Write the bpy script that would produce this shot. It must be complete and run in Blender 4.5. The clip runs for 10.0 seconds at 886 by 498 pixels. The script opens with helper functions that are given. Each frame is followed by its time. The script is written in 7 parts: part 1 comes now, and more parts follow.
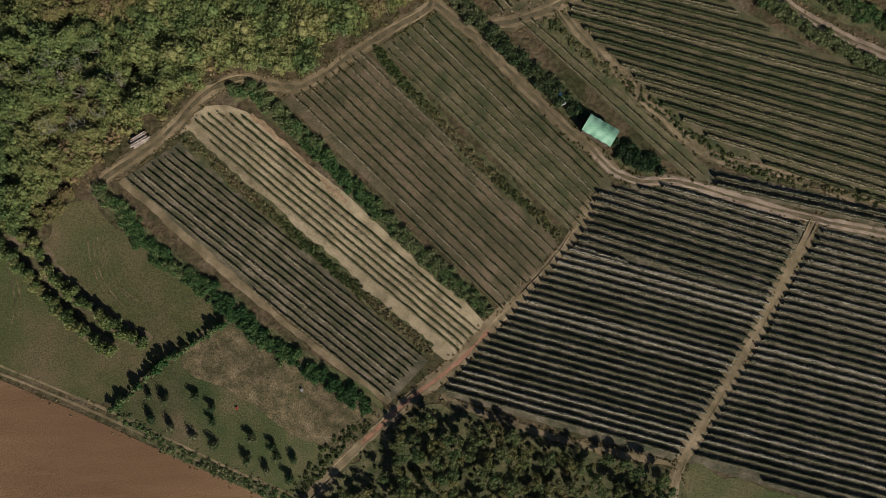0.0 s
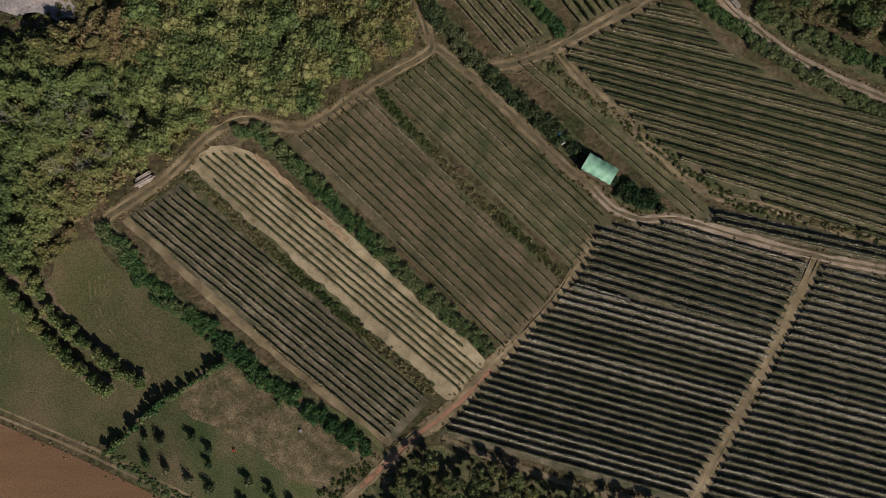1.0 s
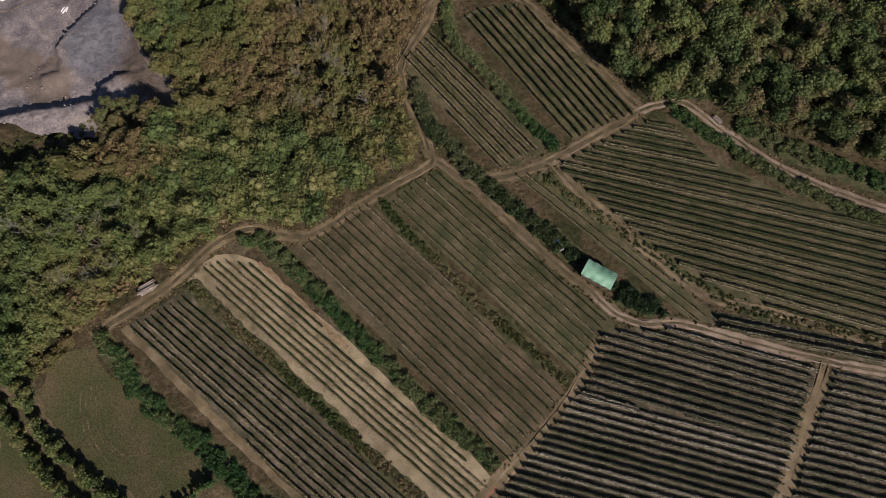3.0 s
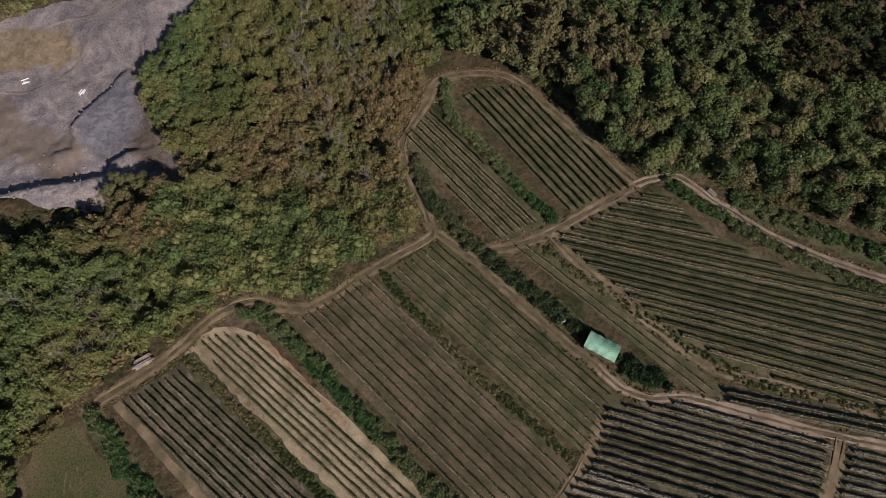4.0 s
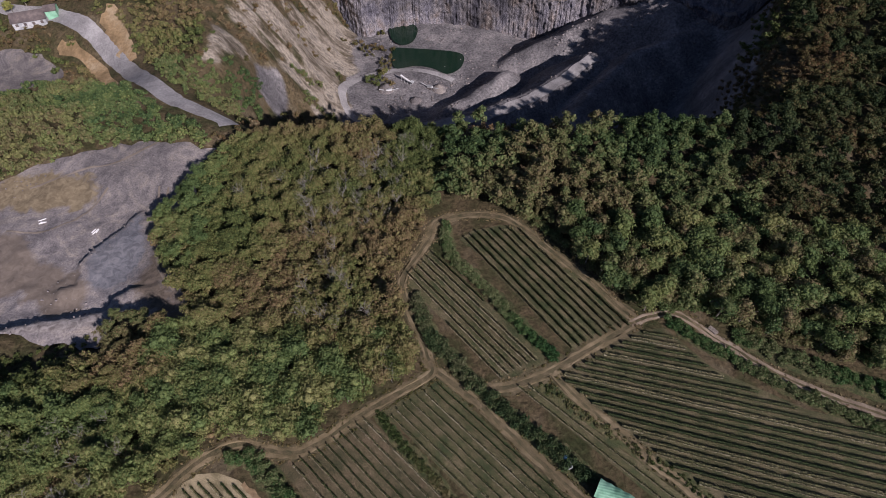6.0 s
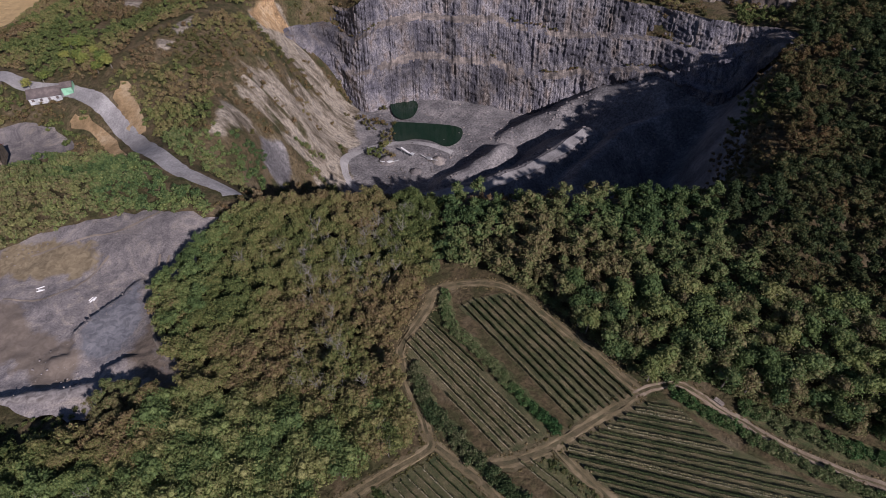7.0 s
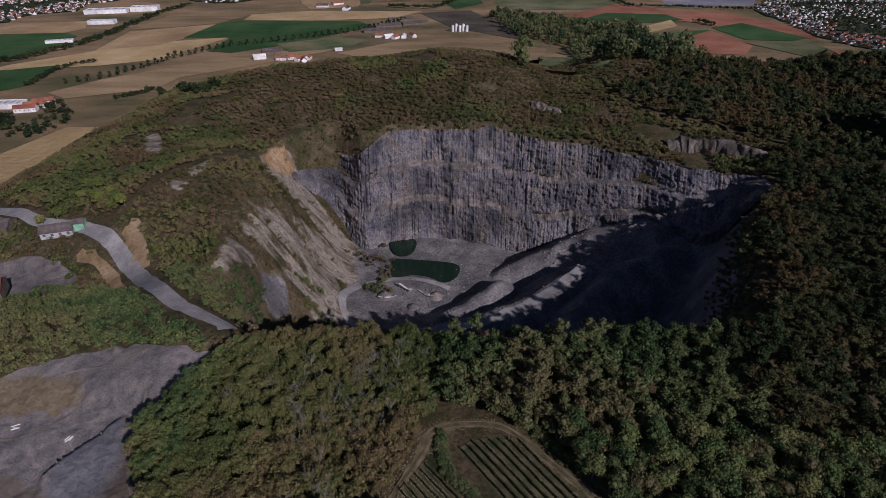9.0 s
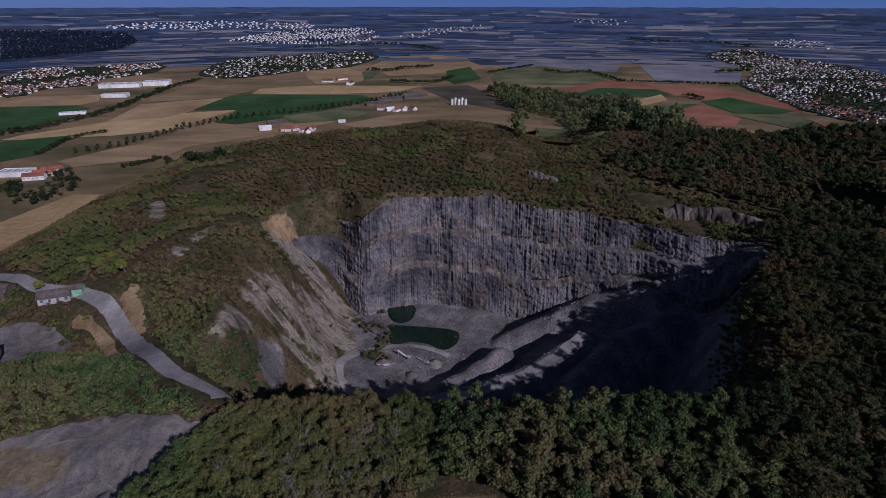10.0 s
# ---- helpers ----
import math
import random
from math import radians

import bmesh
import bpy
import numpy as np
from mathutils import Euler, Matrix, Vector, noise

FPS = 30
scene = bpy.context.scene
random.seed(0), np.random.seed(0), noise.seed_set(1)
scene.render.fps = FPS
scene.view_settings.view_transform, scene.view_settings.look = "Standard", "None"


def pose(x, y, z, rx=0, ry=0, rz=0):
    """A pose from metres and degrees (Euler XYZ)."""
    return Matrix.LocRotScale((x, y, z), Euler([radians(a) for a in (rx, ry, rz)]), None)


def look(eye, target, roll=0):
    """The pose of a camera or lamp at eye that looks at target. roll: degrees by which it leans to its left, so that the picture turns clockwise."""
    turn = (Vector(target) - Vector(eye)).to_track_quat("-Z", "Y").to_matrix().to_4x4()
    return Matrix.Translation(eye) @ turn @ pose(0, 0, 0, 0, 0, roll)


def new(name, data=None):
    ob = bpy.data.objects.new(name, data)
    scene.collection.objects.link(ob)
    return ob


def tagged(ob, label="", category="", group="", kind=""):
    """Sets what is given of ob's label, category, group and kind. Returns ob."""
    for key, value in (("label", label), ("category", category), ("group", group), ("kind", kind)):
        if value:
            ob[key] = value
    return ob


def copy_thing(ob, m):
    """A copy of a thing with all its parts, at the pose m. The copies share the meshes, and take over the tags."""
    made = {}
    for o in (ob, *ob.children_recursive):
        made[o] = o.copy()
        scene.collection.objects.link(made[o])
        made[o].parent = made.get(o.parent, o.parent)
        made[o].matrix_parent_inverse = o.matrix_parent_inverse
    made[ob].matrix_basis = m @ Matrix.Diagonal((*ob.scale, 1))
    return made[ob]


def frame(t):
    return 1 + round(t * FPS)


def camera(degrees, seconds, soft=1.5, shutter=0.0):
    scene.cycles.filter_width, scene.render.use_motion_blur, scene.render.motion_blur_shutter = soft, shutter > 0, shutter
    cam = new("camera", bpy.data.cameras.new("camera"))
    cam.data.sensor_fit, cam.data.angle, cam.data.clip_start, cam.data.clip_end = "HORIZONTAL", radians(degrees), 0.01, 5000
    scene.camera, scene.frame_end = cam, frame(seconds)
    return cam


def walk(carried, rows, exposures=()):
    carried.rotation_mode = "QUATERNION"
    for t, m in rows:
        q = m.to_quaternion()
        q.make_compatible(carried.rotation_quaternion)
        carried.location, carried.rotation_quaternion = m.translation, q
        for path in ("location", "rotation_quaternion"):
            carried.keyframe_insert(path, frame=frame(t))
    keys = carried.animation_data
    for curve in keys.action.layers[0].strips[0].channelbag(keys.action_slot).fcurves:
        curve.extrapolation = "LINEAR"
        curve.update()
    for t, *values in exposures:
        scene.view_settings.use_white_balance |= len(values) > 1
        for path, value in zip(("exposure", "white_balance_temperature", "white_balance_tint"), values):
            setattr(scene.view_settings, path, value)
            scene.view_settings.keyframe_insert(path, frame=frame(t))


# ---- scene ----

from mathutils import geometry

# ---------------------------------------------------------------- camera
EYE = (0.0, 0.0, 130.0)
cam = camera(77.5, 10.0, soft=0.45)
TURNS = [
    (0.0, 1.46, 0.41, 0.51), (0.5, 3.43, 0.49, 0.45), (1.0, 5.38, 0.55, 0.41), (1.5, 7.47, 0.65, 0.31),
    (2.0, 9.83, 0.71, 0.22), (2.5, 12.86, 0.71, 0.14), (4.0, 23.81, 0.85, -0.10), (4.5, 27.36, 0.86, -0.05),
    (5.0, 30.89, 0.79, 0.02), (5.5, 34.41, 0.78, -0.01), (7.0, 45.02, 0.64, -0.04), (7.5, 48.53, 0.58, -0.03),
    (8.0, 52.00, 0.46, -0.07), (8.5, 55.53, 0.22, 0.02), (9.0, 59.03, 0.10, 0.02), (9.5, 62.48, 0.03, 0.02),
    (10.0, 65.89, 0.0, 0.0),
]
walk(cam, [(t, pose(*EYE, rx, ry, rz)) for t, rx, ry, rz in TURNS],
     exposures=[(0.0, 0.17, 6550, 15), (2.5, 0.06, 6550, 23), (4.2, 0.05, 6350, 26), (5.2, 0.2, 6100, 26.5), (7.5, 0.09, 5950, 25.5), (8.5, -0.36, 5900, 26), (10.0, -0.98, 5450, 30.5)])

# ---------------------------------------------------------------- light
SUN_FROM = Vector((0.60, -0.80, 0.0)).normalized()
SUN_UP = radians(30.5)
world = bpy.data.worlds.new("world")
scene.world = world
world.use_nodes = True
wn = world.node_tree.nodes
sky = wn.new("ShaderNodeTexSky")
sky.sky_type, sky.sun_disc = "NISHITA", False
sky.sun_elevation = SUN_UP
sky.dust_density, sky.ozone_density = 0.3, 2.5
sky.sun_rotation = math.atan2(SUN_FROM.x, SUN_FROM.y)
world.node_tree.links.new(sky.outputs[0], wn["Background"].inputs[0])
wn["Background"].inputs[1].default_value = 0.042
sun = new("sun", bpy.data.lights.new("sun", "SUN"))
sun.data.energy, sun.data.angle, sun.data.color = 5.0, radians(0.53), (1.0, 0.94, 0.84)
way_to_sun = Vector((SUN_FROM.x * math.cos(SUN_UP), SUN_FROM.y * math.cos(SUN_UP), math.sin(SUN_UP)))
sun.matrix_world = look(way_to_sun * 400, (0, 0, 0))

# ---------------------------------------------------------------- lie of the land
LATTICE = np.random.RandomState(5).rand(256, 256)


def vnoise(x, y, size, shift=0):
    """Smooth value noise from 0 to 1."""
    u, v = np.asarray(x, float) / size + 17.3 * shift, np.asarray(y, float) / size + 31.7 * shift
    i, j = np.floor(u).astype(int), np.floor(v).astype(int)
    a, b = u - i, v - j
    a, b = a * a * (3 - 2 * a), b * b * (3 - 2 * b)
    i0, i1, j0, j1 = i % 256, (i + 1) % 256, j % 256, (j + 1) % 256
    return (LATTICE[i0, j0] * (1 - a) + LATTICE[i1, j0] * a) * (1 - b) + (LATTICE[i0, j1] * (1 - a) + LATTICE[i1, j1] * a) * b


def step(a, b, x):
    t = np.clip((x - a) / (b - a), 0, 1)
    return t * t * (3 - 2 * t)


def wall_head(x):
    return 376 + 5 * (vnoise(x, x * 0, 24, 14) - 0.5) - np.where(x < -12, 0.0065, 0.0024) * (x + 12) ** 2 + 36 * step(-50, -86, x)


def wall_foot(x):
    return wall_head(x) - 22


def heap(x, y, line, half, slope):
    """A ridge of loose stone: its crest runs along the line of x, y, z, its sides fall at an even slope."""
    best = np.full(np.shape(x), -999.0)
    for (ax, ay, az), (bx, by, bz) in zip(line, line[1:]):
        dx, dy = bx - ax, by - ay
        t = np.clip(((x - ax) * dx + (y - ay) * dy) / (dx * dx + dy * dy), 0, 1)
        d = np.hypot(x - ax - t * dx, y - ay - t * dy)
        best = np.maximum(best, az + (bz - az) * t - slope * np.maximum(0, d - half))
    return best


SPOIL = [(43, 306, -69), (78, 315, -58), (107, 323, -45), (131, 324, -31), (146, 316, -28), (160, 308, -28)]
HAUL = [(-15, 231, -62), (22, 239, -60), (52, 254, -57), (84, 279, -52)]
TONGUE = [(0, 254, -67), (17, 265, -65), (35, 284, -64)]
BANK = [(65, 226, -52), (78, 245, -49), (104, 271, -44), (140, 285, -38)]


def pit_mask(x, y):
    """1 on the quarry's floor, 0 outside its rim."""
    edge = -112 - 0.06 * (y - 212) + 18 * (vnoise(x, y, 28, 9) - 0.5)
    left = step(edge, -56 - 5 * step(290, 340, y), x)
    rim = 124 + 0.42 * (y - 165) + 26 * step(235, 305, y)
    right = 1 - step(rim - 44, rim, x)
    south = step(154, 202, y)
    north = 1 - step(wall_foot(x) + 13, wall_head(x) + 9, y)
    return left * right * south * north


SCARP_LONG = [(-97.7, 119.6), (-100.9, 115.1), (-104.1, 110.1), (-106.9, 105.5), (-109.2, 102.4), (-109.8, 98.9), (-111.1, 97.1)]
SCARP_FRONT = [(-87.1, 89.3), (-91.7, 88.5), (-95.2, 85.8), (-95.7, 81.3), (-101.7, 79.5), (-110.2, 77.5), (-119.7, 74.8), (-130.7, 72.7)]
SCARP_HOOK = [(-109.9, 95.8), (-108.3, 90.5), (-111.8, 89.3), (-114.1, 88.6)]


def scarp(x, y, line, up, back):
    """A bank with a steep drop on the far side of the line and a gentle run-out on the near side."""
    best, rise = np.full(np.shape(x), 1e9), np.zeros(np.shape(x))
    n = len(line) - 1
    for k, ((ax, ay), (bx, by)) in enumerate(zip(line, line[1:])):
        dx, dy = bx - ax, by - ay
        t = np.clip(((x - ax) * dx + (y - ay) * dy) / (dx * dx + dy * dy), 0, 1)
        d = np.hypot(x - ax - t * dx, y - ay - t * dy)
        side = np.where((x - ax) * dy - (y - ay) * dx > 0, -1, 1)
        s = side * d + 0.9 * (vnoise(x, y, 3.2, 13) - 0.5)
        end = np.clip(np.minimum(k + t, n - k - t) * 1.2 + 0.25, 0, 1)
        value = up * end * step(-0.5, 0.5, s) * (1 - step(1.5, back, s))
        near = d < best
        rise, best = np.where(near, value, rise), np.where(near, d, best)
    return rise


def hill_top(x, y):
    """The hill and the plain, without the quarry."""
    x, y = np.asarray(x, float), np.asarray(y, float)
    r = np.hypot(x, y)
    on = (1 - step(540, 830, y + 0.25 * np.abs(x - 80))) * step(-455, -212, x - 0.1 * (y - 300)) * (1 - step(430, 720, x))
    on = np.where(y < 150, np.maximum(on, 1 - step(60, 150, y)), on)
    z = -90 + 90 * on
    z += 30 * np.exp(-((y - 505) / 95) ** 2) * np.exp(-((x - 60) / 250) ** 2)
    z -= 21 * np.exp(-((x - 100) / 42) ** 2) * np.exp(-((y - 510) / 85) ** 2)
    z += 5 * step(135, 240, x) * step(110, 195, y) * (1 - step(250, 360, y)) * (1 - step(330, 540, x))
    # an unseen knoll, added to throw shade on the slope north-west of it
    z += 88 * np.exp(-((x - 345) / 46) ** 2 - ((y - 268) / 50) ** 2)
    z += 22 * np.exp(-((x - 390) / 80) ** 2 - ((y - 455) / 75) ** 2)
    z += 9 * np.exp(-((x + 140) / 48) ** 2 - ((y - 290) / 45) ** 2)
    z -= 14 * np.exp(-((x + 180) / 60) ** 2 - ((y - 205) / 32) ** 2)
    z -= 60 * step(-150, -700, y)
    rough = step(80, 170, y) * (1 - step(520, 800, y)) * (1 - step(300, 480, np.abs(x)))
    z += rough * (6 * (vnoise(x, y, 45, 1) - 0.5) + 2 * (vnoise(x, y, 14, 2) - 0.5))
    z += 0.5 * (vnoise(x, y, 60, 3) - 0.5) * (1 - step(60, 120, y))
    # the yard west of the wood, with its banks
    yard = (1 - step(-98, -76, x)) * step(72, 84, y) * (1 - step(165, 215, y))
    z += yard * (-2.5 + 5.5 * step(116, 152, y + 0.1 * (x + 130)) + 1.2 * (vnoise(x, y, 9, 5) - 0.5) + 0.5 * (vnoise(x, y, 2.4, 4) - 0.5))
    for line, up, back in ((SCARP_LONG, 1.5, 15), (SCARP_FRONT, 1.7, 9), (SCARP_HOOK, 0.9, 6)):
        z += scarp(x, y, line, up, back)
    # far country rises towards the horizon
    z += 186 * np.clip((r - 3200) / 1680, 0, 1) ** 1.6
    return z


def height(x, y):
    x, y = np.asarray(x, float), np.asarray(y, float)
    top, p = hill_top(x, y), pit_mask(x, y)
    floor = -75 + 30 * step(80, 150, x - 0.25 * (y - 300)) * step(215, 300, y) + 2.5 * (vnoise(x, y, 20, 6) - 0.5)
    ragged = 5 * (vnoise(x, y, 8, 7) - 0.5)
    for line, half, slope in ((SPOIL, 4, 0.66), (HAUL, 5, 0.8), (TONGUE, 2, 0.8), (BANK, 1.5, 0.9)):
        floor = np.maximum(floor, heap(x, y, line, half, slope) + ragged * 0.5)
    rib = np.sin(np.pi * np.clip(p, 0, 1)) ** 2 * (1 - step(-60, -40, x))
    down, across = 0.99 * x + 0.13 * y, 0.99 * y - 0.13 * x
    crag = rib * (8 * (0.25 - np.abs(vnoise(across, down * 0.22, 13, 8) - 0.5)) + 6 * (vnoise(x, y, 30, 10) - 0.5) + 3.5 * (vnoise(across, down * 0.3, 4.5, 15) - 0.5) + 1.5 * (vnoise(x, y, 5, 16) - 0.5))
    return top + (floor - top) * p + crag

# ---------------------------------------------------------------- materials


def material(name, colours, size, rough=0.9, bump=0.4, fine=0.12, streak=None, spread=0.3, grain=0.25, patch=0.22, warp=0.0):
    """Ground, rock and paint: colours mixed by broad patches, then broken by fine grain, with relief."""
    m = bpy.data.materials.new(name)
    m.use_nodes = True
    n, l = m.node_tree.nodes, m.node_tree.links
    bsdf = n["Principled BSDF"]
    bsdf.inputs["Roughness"].default_value = rough
    bsdf.inputs["Specular IOR Level"].default_value = 0.15
    geo = n.new("ShaderNodeNewGeometry")
    where = geo.outputs["Position"]
    if streak:
        mapping = n.new("ShaderNodeMapping")
        mapping.inputs["Rotation"].default_value = (0, 0, radians(streak[0]))
        mapping.inputs["Scale"].default_value = streak[1]
        l.new(where, mapping.inputs[0])
        where = mapping.outputs[0]
    broad = n.new("ShaderNodeTexNoise")
    broad.inputs["Scale"].default_value, broad.inputs["Detail"].default_value, broad.inputs["Roughness"].default_value = 1 / size, 6, 0.62
    broad.inputs["Distortion"].default_value = warp
    l.new(where, broad.inputs["Vector"])
    ramp = n.new("ShaderNodeValToRGB")
    for _ in range(len(colours) - 2):
        ramp.color_ramp.elements.new(0.5)
    for i, c in enumerate(colours):
        e = ramp.color_ramp.elements[i]
        e.position = 0.5 - spread / 2 + spread * i / max(1, len(colours) - 1)
        e.color = (*c, 1)
    l.new(broad.outputs[0], ramp.inputs[0])
    small = n.new("ShaderNodeTexNoise")
    small.inputs["Scale"].default_value, small.inputs["Detail"].default_value, small.inputs["Roughness"].default_value = 1 / (size * fine), 4, 0.7
    l.new(where if streak and streak[1][2] < 1 else geo.outputs["Position"], small.inputs["Vector"])
    span = n.new("ShaderNodeMapRange")
    span.inputs[1].default_value, span.inputs[2].default_value = 0.3, 0.7
    span.inputs[3].default_value, span.inputs[4].default_value = 1 - grain, 1 + grain
    l.new(small.outputs[0], span.inputs[0])
    mul = n.new("ShaderNodeVectorMath")
    mul.operation = "SCALE"
    l.new(ramp.outputs[0], mul.inputs[0])
    l.new(span.outputs[0], mul.inputs["Scale"])
    l.new(mul.outputs[0], bsdf.inputs["Base Color"])
    large = n.new("ShaderNodeTexNoise")
    large.inputs["Scale"].default_value, large.inputs["Detail"].default_value = 1 / (size * 4.5), 3
    l.new(geo.outputs["Position"], large.inputs["Vector"])
    vary = n.new("ShaderNodeMapRange")
    vary.inputs[1].default_value, vary.inputs[2].default_value = 0.32, 0.68
    vary.inputs[3].default_value, vary.inputs[4].default_value = 1 - patch, 1 + patch
    l.new(large.outputs[0], vary.inputs[0])
    mul2 = n.new("ShaderNodeVectorMath")
    mul2.operation = "SCALE"
    l.new(mul.outputs[0], mul2.inputs[0])
    l.new(vary.outputs[0], mul2.inputs["Scale"])
    l.new(mul2.outputs[0], bsdf.inputs["Base Color"])
    relief = n.new("ShaderNodeBump")
    relief.inputs["Strength"].default_value, relief.inputs["Distance"].default_value = bump, size * fine
    l.new(small.outputs[0], relief.inputs["Height"])
    l.new(relief.outputs[0], bsdf.inputs["Normal"])
    return m


def leaves(name, colours, gloss=0.55):
    """Foliage: a colour for each plant, spread a little from leaf to leaf."""
    m = bpy.data.materials.new(name)
    m.use_nodes = True
    n, l = m.node_tree.nodes, m.node_tree.links
    bsdf = n["Principled BSDF"]
    bsdf.inputs["Roughness"].default_value = gloss
    bsdf.inputs["Specular IOR Level"].default_value = 0.08
    tone = n.new("ShaderNodeAttribute")
    tone.attribute_name = "tone"
    ob, geo = n.new("ShaderNodeObjectInfo"), n.new("ShaderNodeNewGeometry")
    add = n.new("ShaderNodeMath")
    alone = n.new("ShaderNodeMath")
    alone.operation, alone.inputs[1].default_value = "LESS_THAN", 5
    l.new(tone.outputs["Fac"], alone.inputs[0])
    shift = n.new("ShaderNodeMath")
    shift.operation = "MULTIPLY"
    l.new(alone.outputs[0], shift.inputs[0])
    l.new(ob.outputs["Random"], shift.inputs[1])
    l.new(tone.outputs["Fac"], add.inputs[0])
    l.new(shift.outputs[0], add.inputs[1])
    frac = n.new("ShaderNodeMath")
    frac.operation = "FRACT"
    l.new(add.outputs[0], frac.inputs[0])
    each = n.new("ShaderNodeMath")
    each.operation = "MULTIPLY_ADD"
    each.inputs[1].default_value, each.inputs[2].default_value = 0.6, -0.3
    l.new(geo.outputs["Random Per Island"], each.inputs[0])
    both = n.new("ShaderNodeMath")
    both.use_clamp = True
    l.new(frac.outputs[0], both.inputs[0])
    l.new(each.outputs[0], both.inputs[1])
    ramp = n.new("ShaderNodeValToRGB")
    for _ in range(len(colours) - 2):
        ramp.color_ramp.elements.new(0.5)
    for i, c in enumerate(colours):
        ramp.color_ramp.elements[i].position = i / (len(colours) - 1)
        ramp.color_ramp.elements[i].color = (*c, 1)
    l.new(both.outputs[0], ramp.inputs[0])
    fine = n.new("ShaderNodeTexNoise")
    fine.inputs["Scale"].default_value, fine.inputs["Detail"].default_value, fine.inputs["Roughness"].default_value = 2.6, 4, 0.8
    l.new(geo.outputs["Position"], fine.inputs["Vector"])
    fleck = n.new("ShaderNodeMapRange")
    fleck.inputs[1].default_value, fleck.inputs[2].default_value, fleck.inputs[3].default_value, fleck.inputs[4].default_value = 0.34, 0.66, 0.45, 1.6
    l.new(fine.outputs[0], fleck.inputs[0])
    tint = n.new("ShaderNodeVectorMath")
    tint.operation = "SCALE"
    l.new(ramp.outputs[0], tint.inputs[0])
    l.new(fleck.outputs[0], tint.inputs["Scale"])
    l.new(tint.outputs[0], bsdf.inputs["Base Color"])
    thin = n.new("ShaderNodeBsdfTranslucent")
    l.new(tint.outputs[0], thin.inputs[0])
    mix = n.new("ShaderNodeMixShader")
    mix.inputs[0].default_value = 0.3
    l.new(bsdf.outputs[0], mix.inputs[1])
    l.new(thin.outputs[0], mix.inputs[2])
    l.new(mix.outputs[0], n["Material Output"].inputs[0])
    return m


SOIL = material("grey_brown_soil", [(0.056, 0.056, 0.029), (0.1, 0.083, 0.047), (0.155, 0.116, 0.073)], 7, fine=0.035, grain=0.7, bump=0.5)
SOIL_GRASS = material("grassy_vineyard_soil", [(0.048, 0.058, 0.026), (0.085, 0.08, 0.04), (0.135, 0.112, 0.065)], 5, fine=0.045, grain=0.7, bump=0.5)
SOIL_DARK = material("dark_soil_with_grass", [(0.052, 0.057, 0.031), (0.092, 0.081, 0.05), (0.165, 0.138, 0.095)], 4, fine=0.05, grain=0.7, bump=0.5)
STRAW = material("straw_mulch", [(0.16, 0.132, 0.075), (0.27, 0.222, 0.135), (0.35, 0.285, 0.18)], 5, fine=0.04, grain=0.6, bump=0.6)
TRACK = material("trodden_earth", [(0.105, 0.086, 0.046), (0.165, 0.128, 0.073), (0.24, 0.188, 0.115)], 5, fine=0.035, grain=0.4, bump=0.3)
TRACK_DULL = material("worn_grassy_earth", [(0.062, 0.058, 0.03), (0.105, 0.086, 0.048), (0.165, 0.128, 0.078)], 2.6, fine=0.07, grain=0.6, bump=0.4, spread=0.36)
TRACK_PALE = material("pale_gravel_track", [(0.17, 0.13, 0.09), (0.25, 0.195, 0.14), (0.31, 0.25, 0.185)], 4, fine=0.04, grain=0.4, bump=0.3)
TRACK_RED = material("red_earth_track", [(0.15, 0.105, 0.06), (0.26, 0.13, 0.08), (0.3, 0.155, 0.1), (0.19, 0.125, 0.075)], 3, fine=0.08, grain=0.4, bump=0.3)
PLOUGHED = material("bare_red_brown_field", [(0.12, 0.07, 0.036), (0.165, 0.098, 0.052), (0.21, 0.133, 0.077)], 26, fine=0.012, streak=(-25, (0.25, 1.6, 1)), grain=0.4)
MEADOW = material("dry_meadow", [(0.04, 0.062, 0.02), (0.075, 0.08, 0.033), (0.125, 0.1, 0.055)], 12, fine=0.025, grain=0.7, bump=0.6, patch=0.3)
MEADOW_GREEN = material("mown_green_meadow", [(0.046, 0.066, 0.02), (0.08, 0.08, 0.033), (0.13, 0.1, 0.055)], 20, fine=0.016, grain=0.6, bump=0.6, spread=0.36, patch=0.3)
TALL_GRASS = material("tall_dry_grass", [(0.055, 0.055, 0.024), (0.1, 0.082, 0.043), (0.165, 0.13, 0.075)], 3, fine=0.09, grain=0.8, bump=0.8)
GRAVEL = material("grey_quarry_gravel", [(0.132, 0.119, 0.119), (0.193, 0.173, 0.167), (0.259, 0.226, 0.198)], 11, fine=0.05, bump=0.35, spread=0.3, grain=0.4, patch=0.34, warp=2.4)
ROADSTONE = material("pale_quarry_road", [(0.209, 0.198, 0.193), (0.275, 0.26, 0.253), (0.341, 0.325, 0.314)], 8, fine=0.1)
BASALT = material("columnar_basalt", [(0.03, 0.03, 0.038), (0.068, 0.065, 0.078), (0.097, 0.092, 0.104), (0.145, 0.134, 0.138), (0.13, 0.107, 0.098), (0.22, 0.195, 0.175)], 9, rough=0.8, bump=0.9, fine=0.07, streak=(0, (1.1, 1.1, 0.55)), spread=0.46, grain=0.95, patch=0.5)
LEDGE = material("rubble_ledge", [(0.085, 0.075, 0.07), (0.14, 0.12, 0.108), (0.22, 0.185, 0.16)], 5, fine=0.12, grain=0.5)
OUTCROP = material("pale_weathered_rock", [(0.06, 0.05, 0.042), (0.12, 0.1, 0.086), (0.25, 0.22, 0.19)], 4, bump=0.9, fine=0.1, streak=(0, (1.4, 1.4, 0.25)), spread=0.4, grain=0.6)
